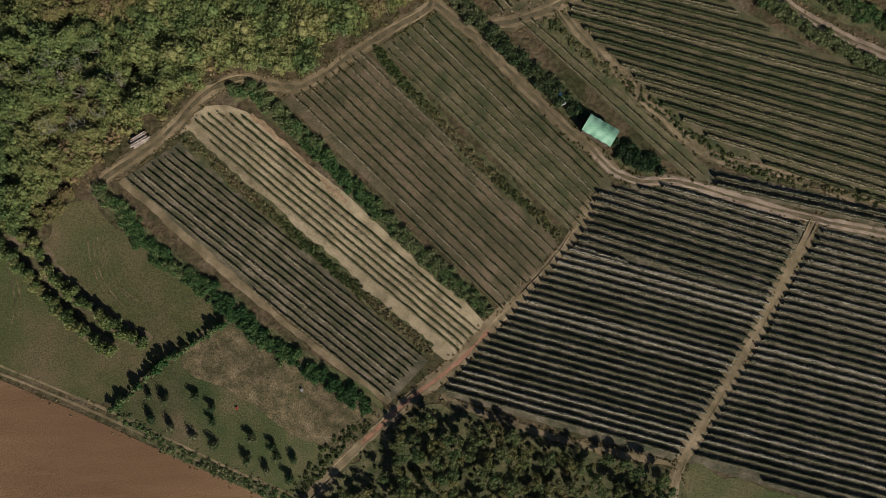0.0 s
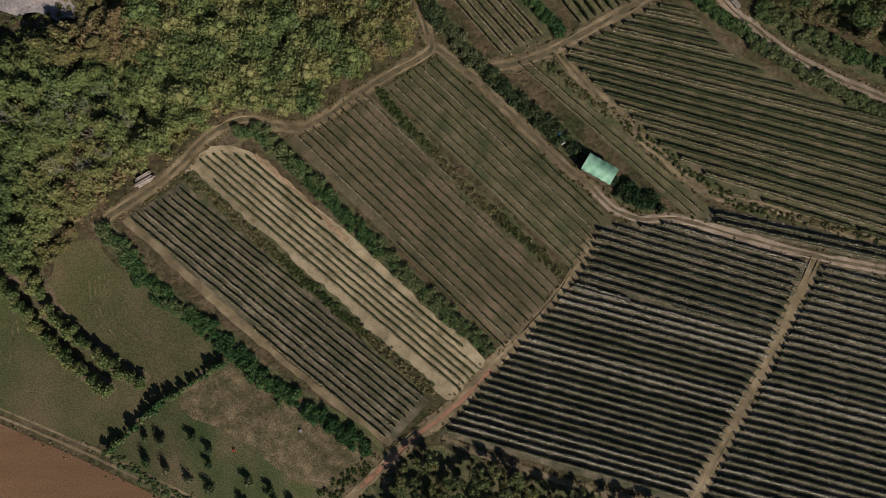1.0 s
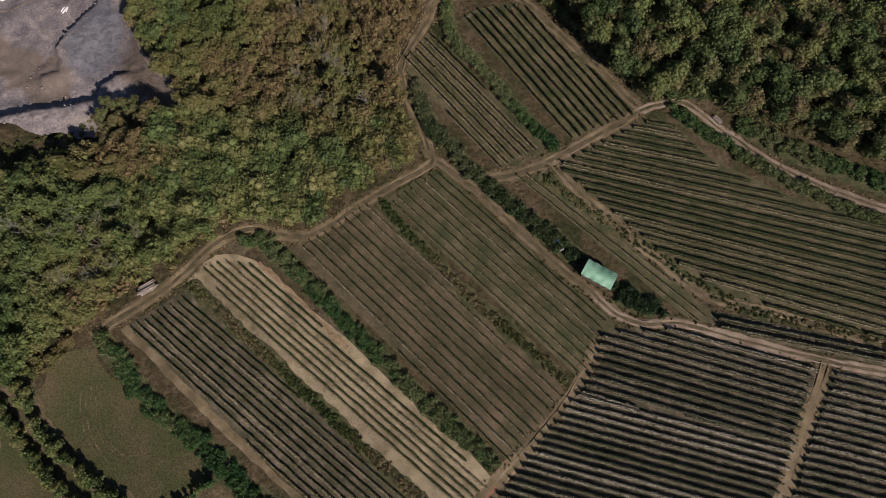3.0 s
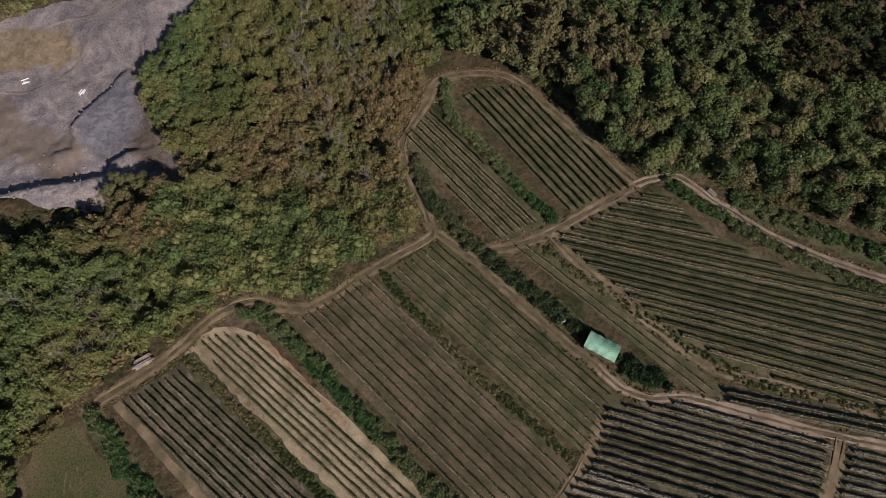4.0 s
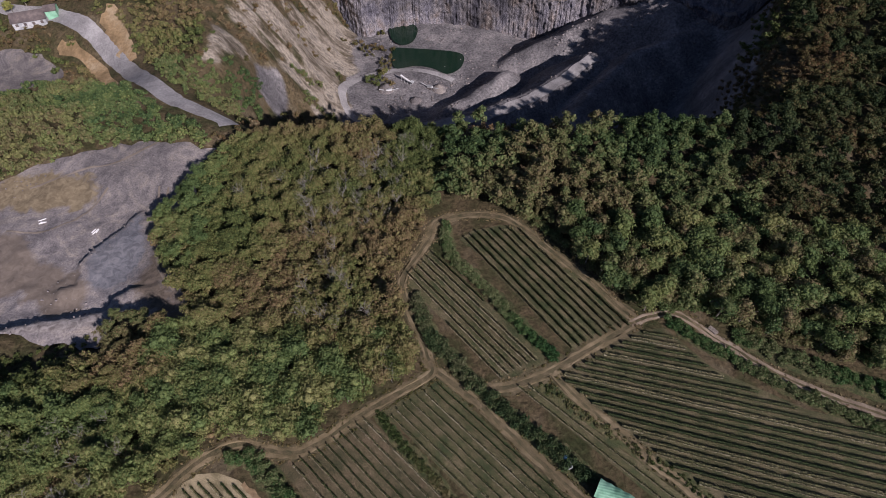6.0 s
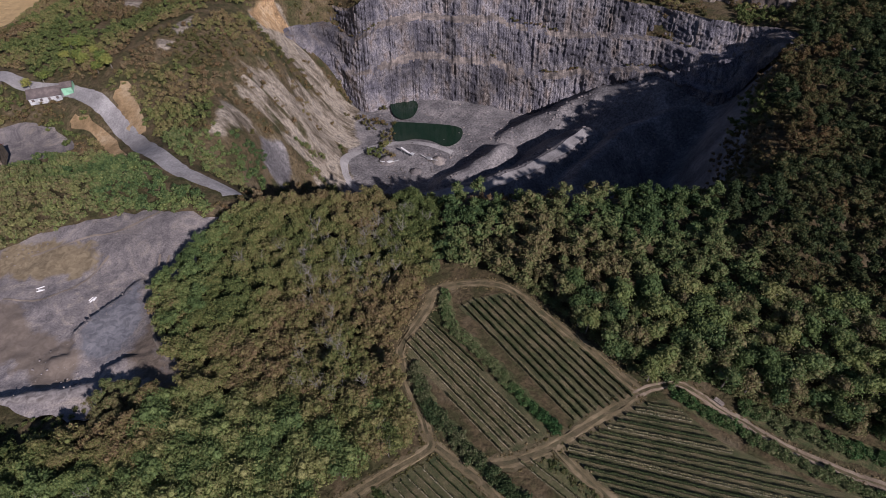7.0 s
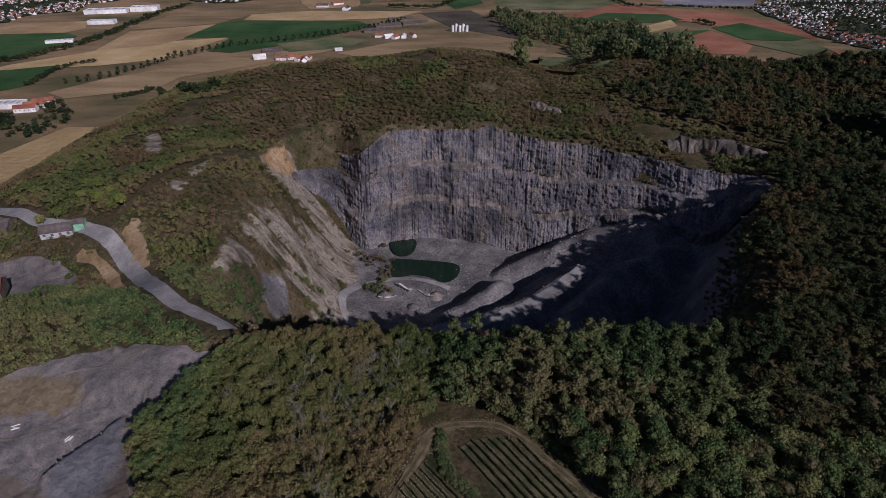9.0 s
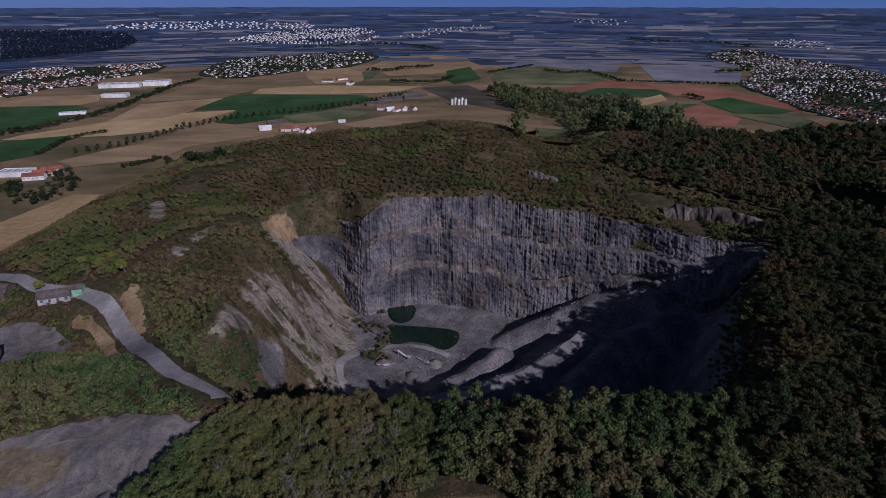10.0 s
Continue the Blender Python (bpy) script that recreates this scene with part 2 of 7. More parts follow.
SAND = material("bare_sandstone", [(0.2, 0.14, 0.075), (0.33, 0.225, 0.12), (0.42, 0.32, 0.2)], 9, fine=0.12, streak=(0, (1, 1, 0.4)))
SAND_DULL = material("dull_sandy_earth", [(0.14, 0.1, 0.06), (0.22, 0.155, 0.09), (0.28, 0.2, 0.12)], 9, fine=0.1, grain=0.35)
MUD = material("dried_brown_silt", [(0.17, 0.14, 0.11), (0.205, 0.17, 0.135), (0.235, 0.195, 0.16)], 12, fine=0.1, grain=0.12)
VERGE = material("overgrown_verge", [(0.042, 0.055, 0.022), (0.075, 0.076, 0.034), (0.125, 0.108, 0.056)], 2.5, fine=0.1, grain=0.7, bump=0.6)
FAR = {
    "sand": material("far_pale_stubble", [(0.42, 0.29, 0.14), (0.5, 0.355, 0.175), (0.57, 0.42, 0.23)], 80, fine=0.1, grain=0.1),
    "stubble": material("far_olive_stubble", [(0.22, 0.16, 0.08), (0.3, 0.215, 0.115), (0.37, 0.26, 0.145)], 60, fine=0.1, grain=0.12, streak=(35, (0.3, 2, 1))),
    "tan": material("far_tan_field", [(0.32, 0.21, 0.11), (0.4, 0.27, 0.14), (0.48, 0.34, 0.19)], 90, fine=0.1, grain=0.1),
    "red": material("far_red_soil", [(0.25, 0.105, 0.06), (0.33, 0.14, 0.085), (0.37, 0.185, 0.11)], 80, fine=0.1, grain=0.1),
    "green": material("far_green_crop", [(0.03, 0.075, 0.022), (0.045, 0.105, 0.032), (0.075, 0.12, 0.045)], 90, fine=0.1, grain=0.1),
    "brown": material("far_brown_field", [(0.07, 0.06, 0.045), (0.1, 0.085, 0.06), (0.13, 0.11, 0.08)], 70, fine=0.1, grain=0.12),
    "grass": material("far_grass", [(0.085, 0.11, 0.045), (0.14, 0.15, 0.07), (0.2, 0.18, 0.1)], 70, fine=0.1, grain=0.12),
    "garden": material("town_gardens", [(0.022, 0.032, 0.016), (0.038, 0.05, 0.025), (0.075, 0.07, 0.045)], 30, fine=0.1, grain=0.3),
    # the next three have distance haze mixed into the field colours
    "mist": material("haze_blue_field", [(0.1, 0.115, 0.17), (0.13, 0.145, 0.2), (0.165, 0.18, 0.235)], 120, fine=0.1, grain=0.1),
    "hazy": material("haze_tinted_pale_field", [(0.17, 0.175, 0.22), (0.23, 0.225, 0.26), (0.3, 0.285, 0.3)], 120, fine=0.1, grain=0.1),
    "hazy_green": material("haze_tinted_green_field", [(0.03, 0.048, 0.09), (0.042, 0.062, 0.11), (0.06, 0.08, 0.125)], 120, fine=0.1, grain=0.1),
}
LEAF_VINE = leaves("vine_leaves", [(0.045, 0.07, 0.025), (0.095, 0.115, 0.046), (0.17, 0.16, 0.078), (0.32, 0.28, 0.16)])
LEAF_VINE_PALE = leaves("pale_vine_leaves", [(0.065, 0.08, 0.042), (0.125, 0.132, 0.078), (0.23, 0.22, 0.15), (0.46, 0.43, 0.34)])
LEAF_HEDGE = leaves("bramble_leaves", [(0.03, 0.075, 0.028), (0.055, 0.118, 0.04), (0.09, 0.15, 0.052), (0.17, 0.18, 0.085)])
LEAF_OLIVE = leaves("olive_leaves", [(0.08, 0.107, 0.037), (0.122, 0.147, 0.049), (0.164, 0.171, 0.062), (0.191, 0.18, 0.071), (0.196, 0.166, 0.075), (0.196, 0.141, 0.075)])
LEAF_GREEN = leaves("green_leaves", [(0.08, 0.122, 0.045), (0.125, 0.17, 0.06), (0.17, 0.2, 0.07), (0.215, 0.21, 0.085)])
LEAF_DARK = leaves("dark_leaves", [(0.05, 0.085, 0.034), (0.084, 0.129, 0.048), (0.123, 0.161, 0.06), (0.151, 0.172, 0.07), (0.168, 0.167, 0.072), (0.168, 0.136, 0.07)])
LEAF_SCRUB = leaves("autumn_scrub_leaves", [(0.078, 0.082, 0.031), (0.115, 0.106, 0.044), (0.148, 0.114, 0.054), (0.162, 0.102, 0.056), (0.205, 0.165, 0.095)])
LEAF_FAR = leaves("far_tree_leaves", [(0.02, 0.035, 0.016), (0.035, 0.05, 0.02), (0.06, 0.07, 0.028)])
LEAF_LIME = leaves("yellow_green_leaves", [(0.1, 0.14, 0.04), (0.16, 0.19, 0.05), (0.23, 0.24, 0.065), (0.28, 0.26, 0.08)])
LEAF_WEED = leaves("weed_leaves", [(0.05, 0.08, 0.026), (0.09, 0.11, 0.04), (0.15, 0.14, 0.062), (0.24, 0.2, 0.11)])
LEAF_BUSH = leaves("dark_bush_leaves", [(0.028, 0.055, 0.024), (0.05, 0.08, 0.034), (0.085, 0.11, 0.046), (0.15, 0.15, 0.08)])
LEAF_EAST = leaves("eastern_wood_leaves", [(0.03, 0.048, 0.021), (0.05, 0.07, 0.029), (0.077, 0.089, 0.036), (0.098, 0.089, 0.038), (0.126, 0.082, 0.041)])
# far leaves, with the blue of haze painted into their colour
LEAF_HAZE = leaves("haze_blued_leaves", [(0.012, 0.021, 0.04), (0.017, 0.028, 0.05), (0.026, 0.038, 0.06)])
LEAF_GROVE = leaves("grove_leaves", [(0.045, 0.07, 0.032), (0.085, 0.115, 0.05), (0.13, 0.15, 0.065), (0.2, 0.2, 0.09)])
# shade within the vine rows, put into the colour of their cores
LEAF_CORE = leaves("vine_core_painted_shade", [(0.02, 0.026, 0.013), (0.032, 0.038, 0.019), (0.05, 0.05, 0.028)])
LEAF_ROW_PALE = leaves("pale_row_sprays", [(0.15, 0.13, 0.075), (0.25, 0.22, 0.14), (0.44, 0.4, 0.29)])
LEAF_GRASS = leaves("dry_grass_blades", [(0.088, 0.094, 0.033), (0.154, 0.132, 0.055), (0.242, 0.187, 0.094), (0.308, 0.242, 0.143)])
BARK = material("grey_bark", [(0.1, 0.085, 0.07), (0.16, 0.14, 0.12), (0.22, 0.2, 0.18)], 0.8, fine=0.3)
BIRCH = material("pale_bark", [(0.15, 0.14, 0.12), (0.22, 0.205, 0.18), (0.29, 0.27, 0.245)], 0.8, fine=0.3)
TIN = material("green_corrugated_roof", [(0.17, 0.37, 0.24), (0.26, 0.5, 0.34), (0.32, 0.56, 0.4)], 2.5, rough=0.45, bump=0.1, fine=0.1, grain=0.1)
BOARD = material("weathered_boards", [(0.09, 0.07, 0.05), (0.15, 0.12, 0.09), (0.2, 0.17, 0.13)], 1.2, fine=0.2)
LOG = material("cut_logs", [(0.176, 0.144, 0.12), (0.272, 0.232, 0.2), (0.36, 0.32, 0.28)], 0.5, fine=0.3)
WHITE = material("white_render", [(0.62, 0.61, 0.6), (0.74, 0.73, 0.72), (0.83, 0.82, 0.81)], 6, fine=0.1, grain=0.06)
TILE_RED = material("red_roof_tiles", [(0.2, 0.07, 0.045), (0.27, 0.1, 0.065), (0.33, 0.14, 0.09)], 4, fine=0.1, grain=0.15)
TILE_DARK = material("dark_roof_tiles", [(0.07, 0.06, 0.06), (0.11, 0.09, 0.085), (0.16, 0.13, 0.12)], 4, fine=0.1, grain=0.15)
STEEL = material("painted_steel", [(0.3, 0.31, 0.32), (0.45, 0.45, 0.45), (0.55, 0.55, 0.54)], 2, rough=0.5, fine=0.2, grain=0.1)
BLUE = material("blue_plastic", [(0.06, 0.16, 0.36), (0.08, 0.2, 0.42), (0.12, 0.26, 0.5)], 1, rough=0.4, fine=0.2, grain=0.1)
RED = material("red_plastic", [(0.4, 0.07, 0.04), (0.5, 0.09, 0.05), (0.5, 0.12, 0.08)], 1, rough=0.5, fine=0.2, grain=0.1)
WATER = bpy.data.materials.new("dark_pond_water")
WATER.use_nodes = True
WATER.node_tree.nodes["Principled BSDF"].inputs["Base Color"].default_value = (0.006, 0.022, 0.012, 1)
WATER.node_tree.nodes["Principled BSDF"].inputs["Roughness"].default_value = 0.12


def land_material():
    """The open ground: grass and scrub soil, with rock, sand and far woodland painted haze-blue mixed in by the plan.
    """
    m = bpy.data.materials.new("open_ground")
    m.use_nodes = True
    n, l = m.node_tree.nodes, m.node_tree.links
    bsdf = n["Principled BSDF"]
    bsdf.inputs["Roughness"].default_value, bsdf.inputs["Specular IOR Level"].default_value = 0.92, 0.12
    geo = n.new("ShaderNodeNewGeometry")

    def cloud(size, colours, stretch=(1, 1, 1), spread=0.3, turn=0):
        mp = n.new("ShaderNodeMapping")
        mp.vector_type = "TEXTURE"
        stretch = [1 / s for s in stretch]
        mp.inputs["Rotation"].default_value = (0, 0, radians(turn))
        mp.inputs["Scale"].default_value = stretch
        l.new(geo.outputs["Position"], mp.inputs[0])
        t = n.new("ShaderNodeTexNoise")
        t.inputs["Scale"].default_value, t.inputs["Detail"].default_value, t.inputs["Roughness"].default_value = 1 / size, 7, 0.65
        l.new(mp.outputs[0], t.inputs["Vector"])
        r = n.new("ShaderNodeValToRGB")
        for _ in range(len(colours) - 2):
            r.color_ramp.elements.new(0.5)
        for i, c in enumerate(colours):
            r.color_ramp.elements[i].position = 0.5 - spread / 2 + spread * i / (len(colours) - 1)
            r.color_ramp.elements[i].color = (*c, 1)
        l.new(t.outputs[0], r.inputs[0])
        return r.outputs[0], t.outputs[0]

    def blend(a, b, name, edge):
        at = n.new("ShaderNodeAttribute")
        at.attribute_name = name
        s = n.new("ShaderNodeMath")
        s.operation = "MULTIPLY_ADD"
        s.inputs[1].default_value, s.inputs[2].default_value = 0.9, -0.45
        l.new(edge, s.inputs[0])
        t = n.new("ShaderNodeMath")
        l.new(at.outputs["Fac"], t.inputs[0])
        l.new(s.outputs[0], t.inputs[1])
        r = n.new("ShaderNodeMapRange")
        r.inputs[1].default_value, r.inputs[2].default_value = 0.38, 0.62
        l.new(t.outputs[0], r.inputs[0])
        x = n.new("ShaderNodeMix")
        x.data_type = "RGBA"
        l.new(r.outputs[0], x.inputs[0])
        l.new(a, x.inputs[6])
        l.new(b, x.inputs[7])
        return x.outputs[2]

    grass, g1 = cloud(12, [(0.04, 0.045, 0.018), (0.065, 0.058, 0.028), (0.1, 0.075, 0.042), (0.13, 0.105, 0.065)])
    rock, g2 = cloud(14, [(0.085, 0.08, 0.084), (0.165, 0.155, 0.155), (0.3, 0.275, 0.265)], (1, 1, 0.5), 0.4)
    sand, g3 = cloud(7, [(0.06, 0.05, 0.03), (0.115, 0.095, 0.068), (0.2, 0.168, 0.13), (0.33, 0.285, 0.225), (0.16, 0.14, 0.12), (0.24, 0.2, 0.155)], (0.3, 1, 0.5), 0.42, 7)
    ochre, g6 = cloud(9, [(0.2, 0.13, 0.07), (0.34, 0.225, 0.12), (0.42, 0.31, 0.19)])
    plain, g4 = cloud(160, [(0.11, 0.1, 0.048), (0.22, 0.16, 0.085), (0.34, 0.23, 0.13)], (0.6, 1, 1), 0.25)
    # the blue of distance haze is put into these woodland colours
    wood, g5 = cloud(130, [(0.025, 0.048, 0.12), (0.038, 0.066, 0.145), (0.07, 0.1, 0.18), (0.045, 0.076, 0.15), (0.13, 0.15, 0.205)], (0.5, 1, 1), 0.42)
    c = blend(grass, plain, "plain", g1)
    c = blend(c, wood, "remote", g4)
    c = blend(c, sand, "sand", g3)
    c = blend(c, ochre, "orange", g3)
    c = blend(c, rock, "rock", g2)
    fine = n.new("ShaderNodeTexNoise")
    fine.inputs["Scale"].default_value, fine.inputs["Detail"].default_value, fine.inputs["Roughness"].default_value = 0.8, 6, 0.75
    l.new(geo.outputs["Position"], fine.inputs["Vector"])
    speck = n.new("ShaderNodeMapRange")
    speck.inputs[1].default_value, speck.inputs[2].default_value, speck.inputs[3].default_value, speck.inputs[4].default_value = 0.32, 0.68, 0.4, 1.6
    l.new(fine.outputs[0], speck.inputs[0])
    mottled = n.new("ShaderNodeVectorMath")
    mottled.operation = "SCALE"
    l.new(c, mottled.inputs[0])
    l.new(speck.outputs[0], mottled.inputs["Scale"])
    l.new(mottled.outputs[0], bsdf.inputs["Base Color"])
    b = n.new("ShaderNodeBump")
    b.inputs["Strength"].default_value, b.inputs["Distance"].default_value = 0.7, 1.2
    l.new(fine.outputs[0], b.inputs["Height"])
    l.new(b.outputs[0], bsdf.inputs["Normal"])
    return m


LAND = land_material()


def yard_material():
    """Grey gravel, swirled by wheels, with tan, brown, bluish and pale earth mixed in by the plan."""
    m = GRAVEL.copy()
    m.name = "stockyard_gravel"
    n, l = m.node_tree.nodes, m.node_tree.links
    bsdf = n["Principled BSDF"]
    c = bsdf.inputs["Base Color"].links[0].from_socket
    geo = n.new("ShaderNodeNewGeometry")
    edge = n.new("ShaderNodeTexNoise")
    edge.inputs["Scale"].default_value, edge.inputs["Detail"].default_value, edge.inputs["Distortion"].default_value = 0.22, 6, 0.8
    l.new(geo.outputs["Position"], edge.inputs["Vector"])
    fine = n.new("ShaderNodeTexNoise")
    fine.inputs["Scale"].default_value, fine.inputs["Detail"].default_value, fine.inputs["Distortion"].default_value = 0.5, 8, 1.2
    l.new(geo.outputs["Position"], fine.inputs["Vector"])
    for name, low, high, most in (("blue", (0.095, 0.1, 0.115), (0.185, 0.185, 0.2), 0.85), ("tan", (0.15, 0.115, 0.07), (0.25, 0.2, 0.125), 0.95), ("brown", (0.09, 0.073, 0.055), (0.165, 0.13, 0.1), 0.95), ("silt", (0.16, 0.13, 0.105), (0.21, 0.172, 0.14), 1.0), ("pale", (0.15, 0.13, 0.12), (0.36, 0.325, 0.3), 0.95)):
        at = n.new("ShaderNodeAttribute")
        at.attribute_name = name
        push = n.new("ShaderNodeMath")
        push.operation = "MULTIPLY_ADD"
        push.inputs[1].default_value, push.inputs[2].default_value = 1.2, -0.6
        l.new(edge.outputs[0], push.inputs[0])
        add = n.new("ShaderNodeMath")
        l.new(at.outputs["Fac"], add.inputs[0])
        l.new(push.outputs[0], add.inputs[1])
        r = n.new("ShaderNodeMapRange")
        r.inputs[1].default_value, r.inputs[2].default_value, r.inputs[4].default_value = 0.38, 0.66, most
        l.new(add.outputs[0], r.inputs[0])
        ramp = n.new("ShaderNodeValToRGB")
        ramp.color_ramp.elements[0].position, ramp.color_ramp.elements[1].position = 0.36, 0.64
        ramp.color_ramp.elements[0].color, ramp.color_ramp.elements[1].color = (*low, 1), (*high, 1)
        l.new(fine.outputs[0], ramp.inputs[0])
        x = n.new("ShaderNodeMix")
        x.data_type = "RGBA"
        l.new(r.outputs[0], x.inputs[0])
        l.new(c, x.inputs[6])
        l.new(ramp.outputs[0], x.inputs[7])
        c = x.outputs[2]
    l.new(c, bsdf.inputs["Base Color"])
    return m


# emissive blue, no lamp: gives the horizon backdrop its hazy glow
HAZE = bpy.data.materials.new("horizon_haze_glow")
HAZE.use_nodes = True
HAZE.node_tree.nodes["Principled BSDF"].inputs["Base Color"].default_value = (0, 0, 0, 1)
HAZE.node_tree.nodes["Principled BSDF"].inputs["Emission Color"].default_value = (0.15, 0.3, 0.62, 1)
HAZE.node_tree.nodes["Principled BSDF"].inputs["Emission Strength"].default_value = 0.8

# ---------------------------------------------------------------- shared building blocks


def fast_mesh(name, co, faces, mats, tone=None, which=None, smooth=False):
    """A mesh from arrays of corners and of faces with one number of corners."""
    co, faces = np.asarray(co, np.float32), np.asarray(faces, np.int32)
    me = bpy.data.meshes.new(name)
    k = faces.shape[1]
    me.vertices.add(len(co))
    me.vertices.foreach_set("co", co.ravel())
    me.loops.add(faces.size)
    me.loops.foreach_set("vertex_index", faces.ravel())
    me.polygons.add(len(faces))
    me.polygons.foreach_set("loop_start", np.arange(0, faces.size, k, dtype=np.int32))
    for m in mats if isinstance(mats, (list, tuple)) else [mats]:
        me.materials.append(m)
    if which is not None:
        me.polygons.foreach_set("material_index", np.asarray(which, np.int32))
    if smooth:
        me.polygons.foreach_set("use_smooth", np.ones(len(faces), bool))
    if tone is not None:
        at = me.attributes.new("tone", "FLOAT", "POINT")
        at.data.foreach_set("value", np.asarray(tone, np.float32))
    me.update(calc_edges=True)
    me.validate()
    return me


def part(name, bm, mat, parent, label=""):
    me = bpy.data.meshes.new(name)
    bm.to_mesh(me)
    bm.free()
    me.materials.append(mat)
    ob = new(name, me)
    ob.parent = parent
    return tagged(ob, label)


def box(bm, sx, sy, sz, m=Matrix(), bevel=0.0):
    made = bmesh.ops.create_cube(bm, size=1, matrix=m @ Matrix.Diagonal((sx, sy, sz, 1)))["verts"]
    if bevel:
        edges = list({e for v in made for e in v.link_edges})
        bmesh.ops.bevel(bm, geom=edges, offset=bevel, segments=1, affect="EDGES")


def tube(bm, a, b, ra, rb, sides=6):
    a, b = Vector(a), Vector(b)
    turn = (b - a).to_track_quat("Z", "Y").to_matrix().to_4x4()
    bmesh.ops.create_cone(bm, cap_ends=True, segments=sides, radius1=ra, radius2=rb, depth=(b - a).length,
                          matrix=Matrix.Translation((a + b) / 2) @ turn)


def smooth_line(pts, per=6, closed=False):
    """Points of a rounded line through the corners given."""
    p = np.array(pts, float)
    n = len(p)
    got = []
    for i in range(n if closed else n - 1):
        if closed:
            a, b, c, d = p[(i - 1) % n], p[i], p[(i + 1) % n], p[(i + 2) % n]
        else:
            a, b, c, d = p[max(i - 1, 0)], p[i], p[i + 1], p[min(i + 2, n - 1)]
        for s in np.arange(per) / per:
            got.append(0.5 * (2 * b + (c - a) * s + (2 * a - 5 * b + 4 * c - d) * s * s + (3 * b - a - 3 * c + d) * s ** 3))
    if not closed:
        got.append(p[-1])
    return np.array(got)


def inside(poly, x, y):
    """Which of the points lie within the outline."""
    poly, hit = np.asarray(poly, float), np.zeros(np.shape(x), bool)
    for (ax, ay), (bx, by) in zip(poly, np.roll(poly, -1, 0)):
        cross = ((ay > y) != (by > y))
        with np.errstate(divide="ignore", invalid="ignore"):
            hit ^= cross & (x < (bx - ax) * (y - ay) / (by - ay) + ax)
    return hit


def drape(name, outline, mat, lift, cell, label, category, rounded=True, ragged=0.0):
    """A patch of ground that follows the land."""
    o = smooth_line(outline, 5, True) if rounded else np.array(outline, float)
    if ragged:
        o = o + ragged * (np.stack([vnoise(o[:, 0], o[:, 1], 3, 11), vnoise(o[:, 0], o[:, 1], 3, 12)], 1) - 0.5)
    lo, hi = o.min(0), o.max(0)
    gx, gy = np.meshgrid(np.arange(lo[0] + cell / 2, hi[0], cell), np.arange(lo[1] + cell / 2, hi[1], cell))
    gx, gy = gx.ravel() + 0.013, gy.ravel() + 0.017
    keep = inside(o, gx, gy)
    pts = [Vector(p) for p in o] + [Vector(p) for p in np.stack([gx[keep], gy[keep]], 1)]
    vs, _, fs, _, _, _ = geometry.delaunay_2d_cdt(pts, [], [list(range(len(o)))], 1, 1e-4)
    xy = np.array([tuple(v) for v in vs])
    z = height(xy[:, 0], xy[:, 1]) + lift
    me = bpy.data.meshes.new(name)
    me.from_pydata(np.column_stack([xy, z]).tolist(), [], [tuple(f) for f in fs])
    me.materials.append(mat)
    me.polygons.foreach_set("use_smooth", np.ones(len(me.polygons), bool))
    return tagged(new(name, me), label, category, kind="structure")


def ribbon(name, pts, width, mat, lift, label, category="track", ragged=0.5, per=14):
    """A track that follows the land, with uneven verges."""
    p = smooth_line(pts, per)
    d = np.gradient(p, axis=0)
    d /= np.linalg.norm(d, axis=1)[:, None]
    side = np.stack([-d[:, 1], d[:, 0]], 1)
    cols = []
    for k, f in enumerate((-0.5, -0.2, 0.2, 0.5)):
        rag = ragged * (0.7 * vnoise(p[:, 0], p[:, 1], 6.5, 20 + k) + 0.6 * vnoise(p[:, 0], p[:, 1], 1.7, 24 + k) - 0.65) * (1 if abs(f) == 0.5 else 0.3)
        q = p + side * (f * width + rag)[:, None]
        cols.append(np.column_stack([q, height(q[:, 0], q[:, 1]) + lift - (0.03 if abs(f) == 0.5 else 0)]))
    co = np.stack(cols, 1).reshape(-1, 3)
    faces = [(4 * i + j, 4 * i + j + 1, 4 * i + j + 5, 4 * i + j + 4) for i in range(len(p) - 1) for j in range(3)]
    me = fast_mesh(name, co, np.array(faces)[:, ::-1], mat, smooth=True)
    return tagged(new(name, me), label, category, kind="structure")


def cards(rng, centre, normal, size):
    """Leaf sprays: one bent-free quad at each centre, facing roughly along its normal."""
    n = len(centre)
    a = rng.normal(size=(n, 3))
    normal = normal / np.linalg.norm(normal, axis=1)[:, None]
    u = np.cross(normal, a)
    u /= np.linalg.norm(u, axis=1)[:, None] + 1e-9
    v = np.cross(normal, u)
    s = np.asarray(size)[:, None] * 0.5
    w = s * rng.uniform(0.55, 1.0, (n, 1))
    co = np.stack([centre - u * s - v * w * 0.3, centre - v * w, centre + u * s + v * w * 0.2, centre + v * w], 1).reshape(-1, 3)
    return co, np.arange(4 * n).reshape(n, 4)


def sprigs(rng, centre, normal, size):
    """Leaf sprigs: one slim pointed triangle at each centre."""
    n = len(centre)
    normal = normal / np.linalg.norm(normal, axis=1)[:, None]
    u = np.cross(normal, rng.normal(size=(n, 3)))
    u /= np.linalg.norm(u, axis=1)[:, None] + 1e-9
    v = np.cross(normal, u)
    s = np.asarray(size)[:, None] * 0.62
    w = s * rng.uniform(0.55, 0.95, (n, 1))
    co = np.stack([centre - u * s - v * w * 0.8, centre + u * s * rng.uniform(0.7, 1.2, (n, 1)), centre - u * s * 0.6 + v * w], 1).reshape(-1, 3)
    return co, np.arange(3 * n).reshape(n, 3)


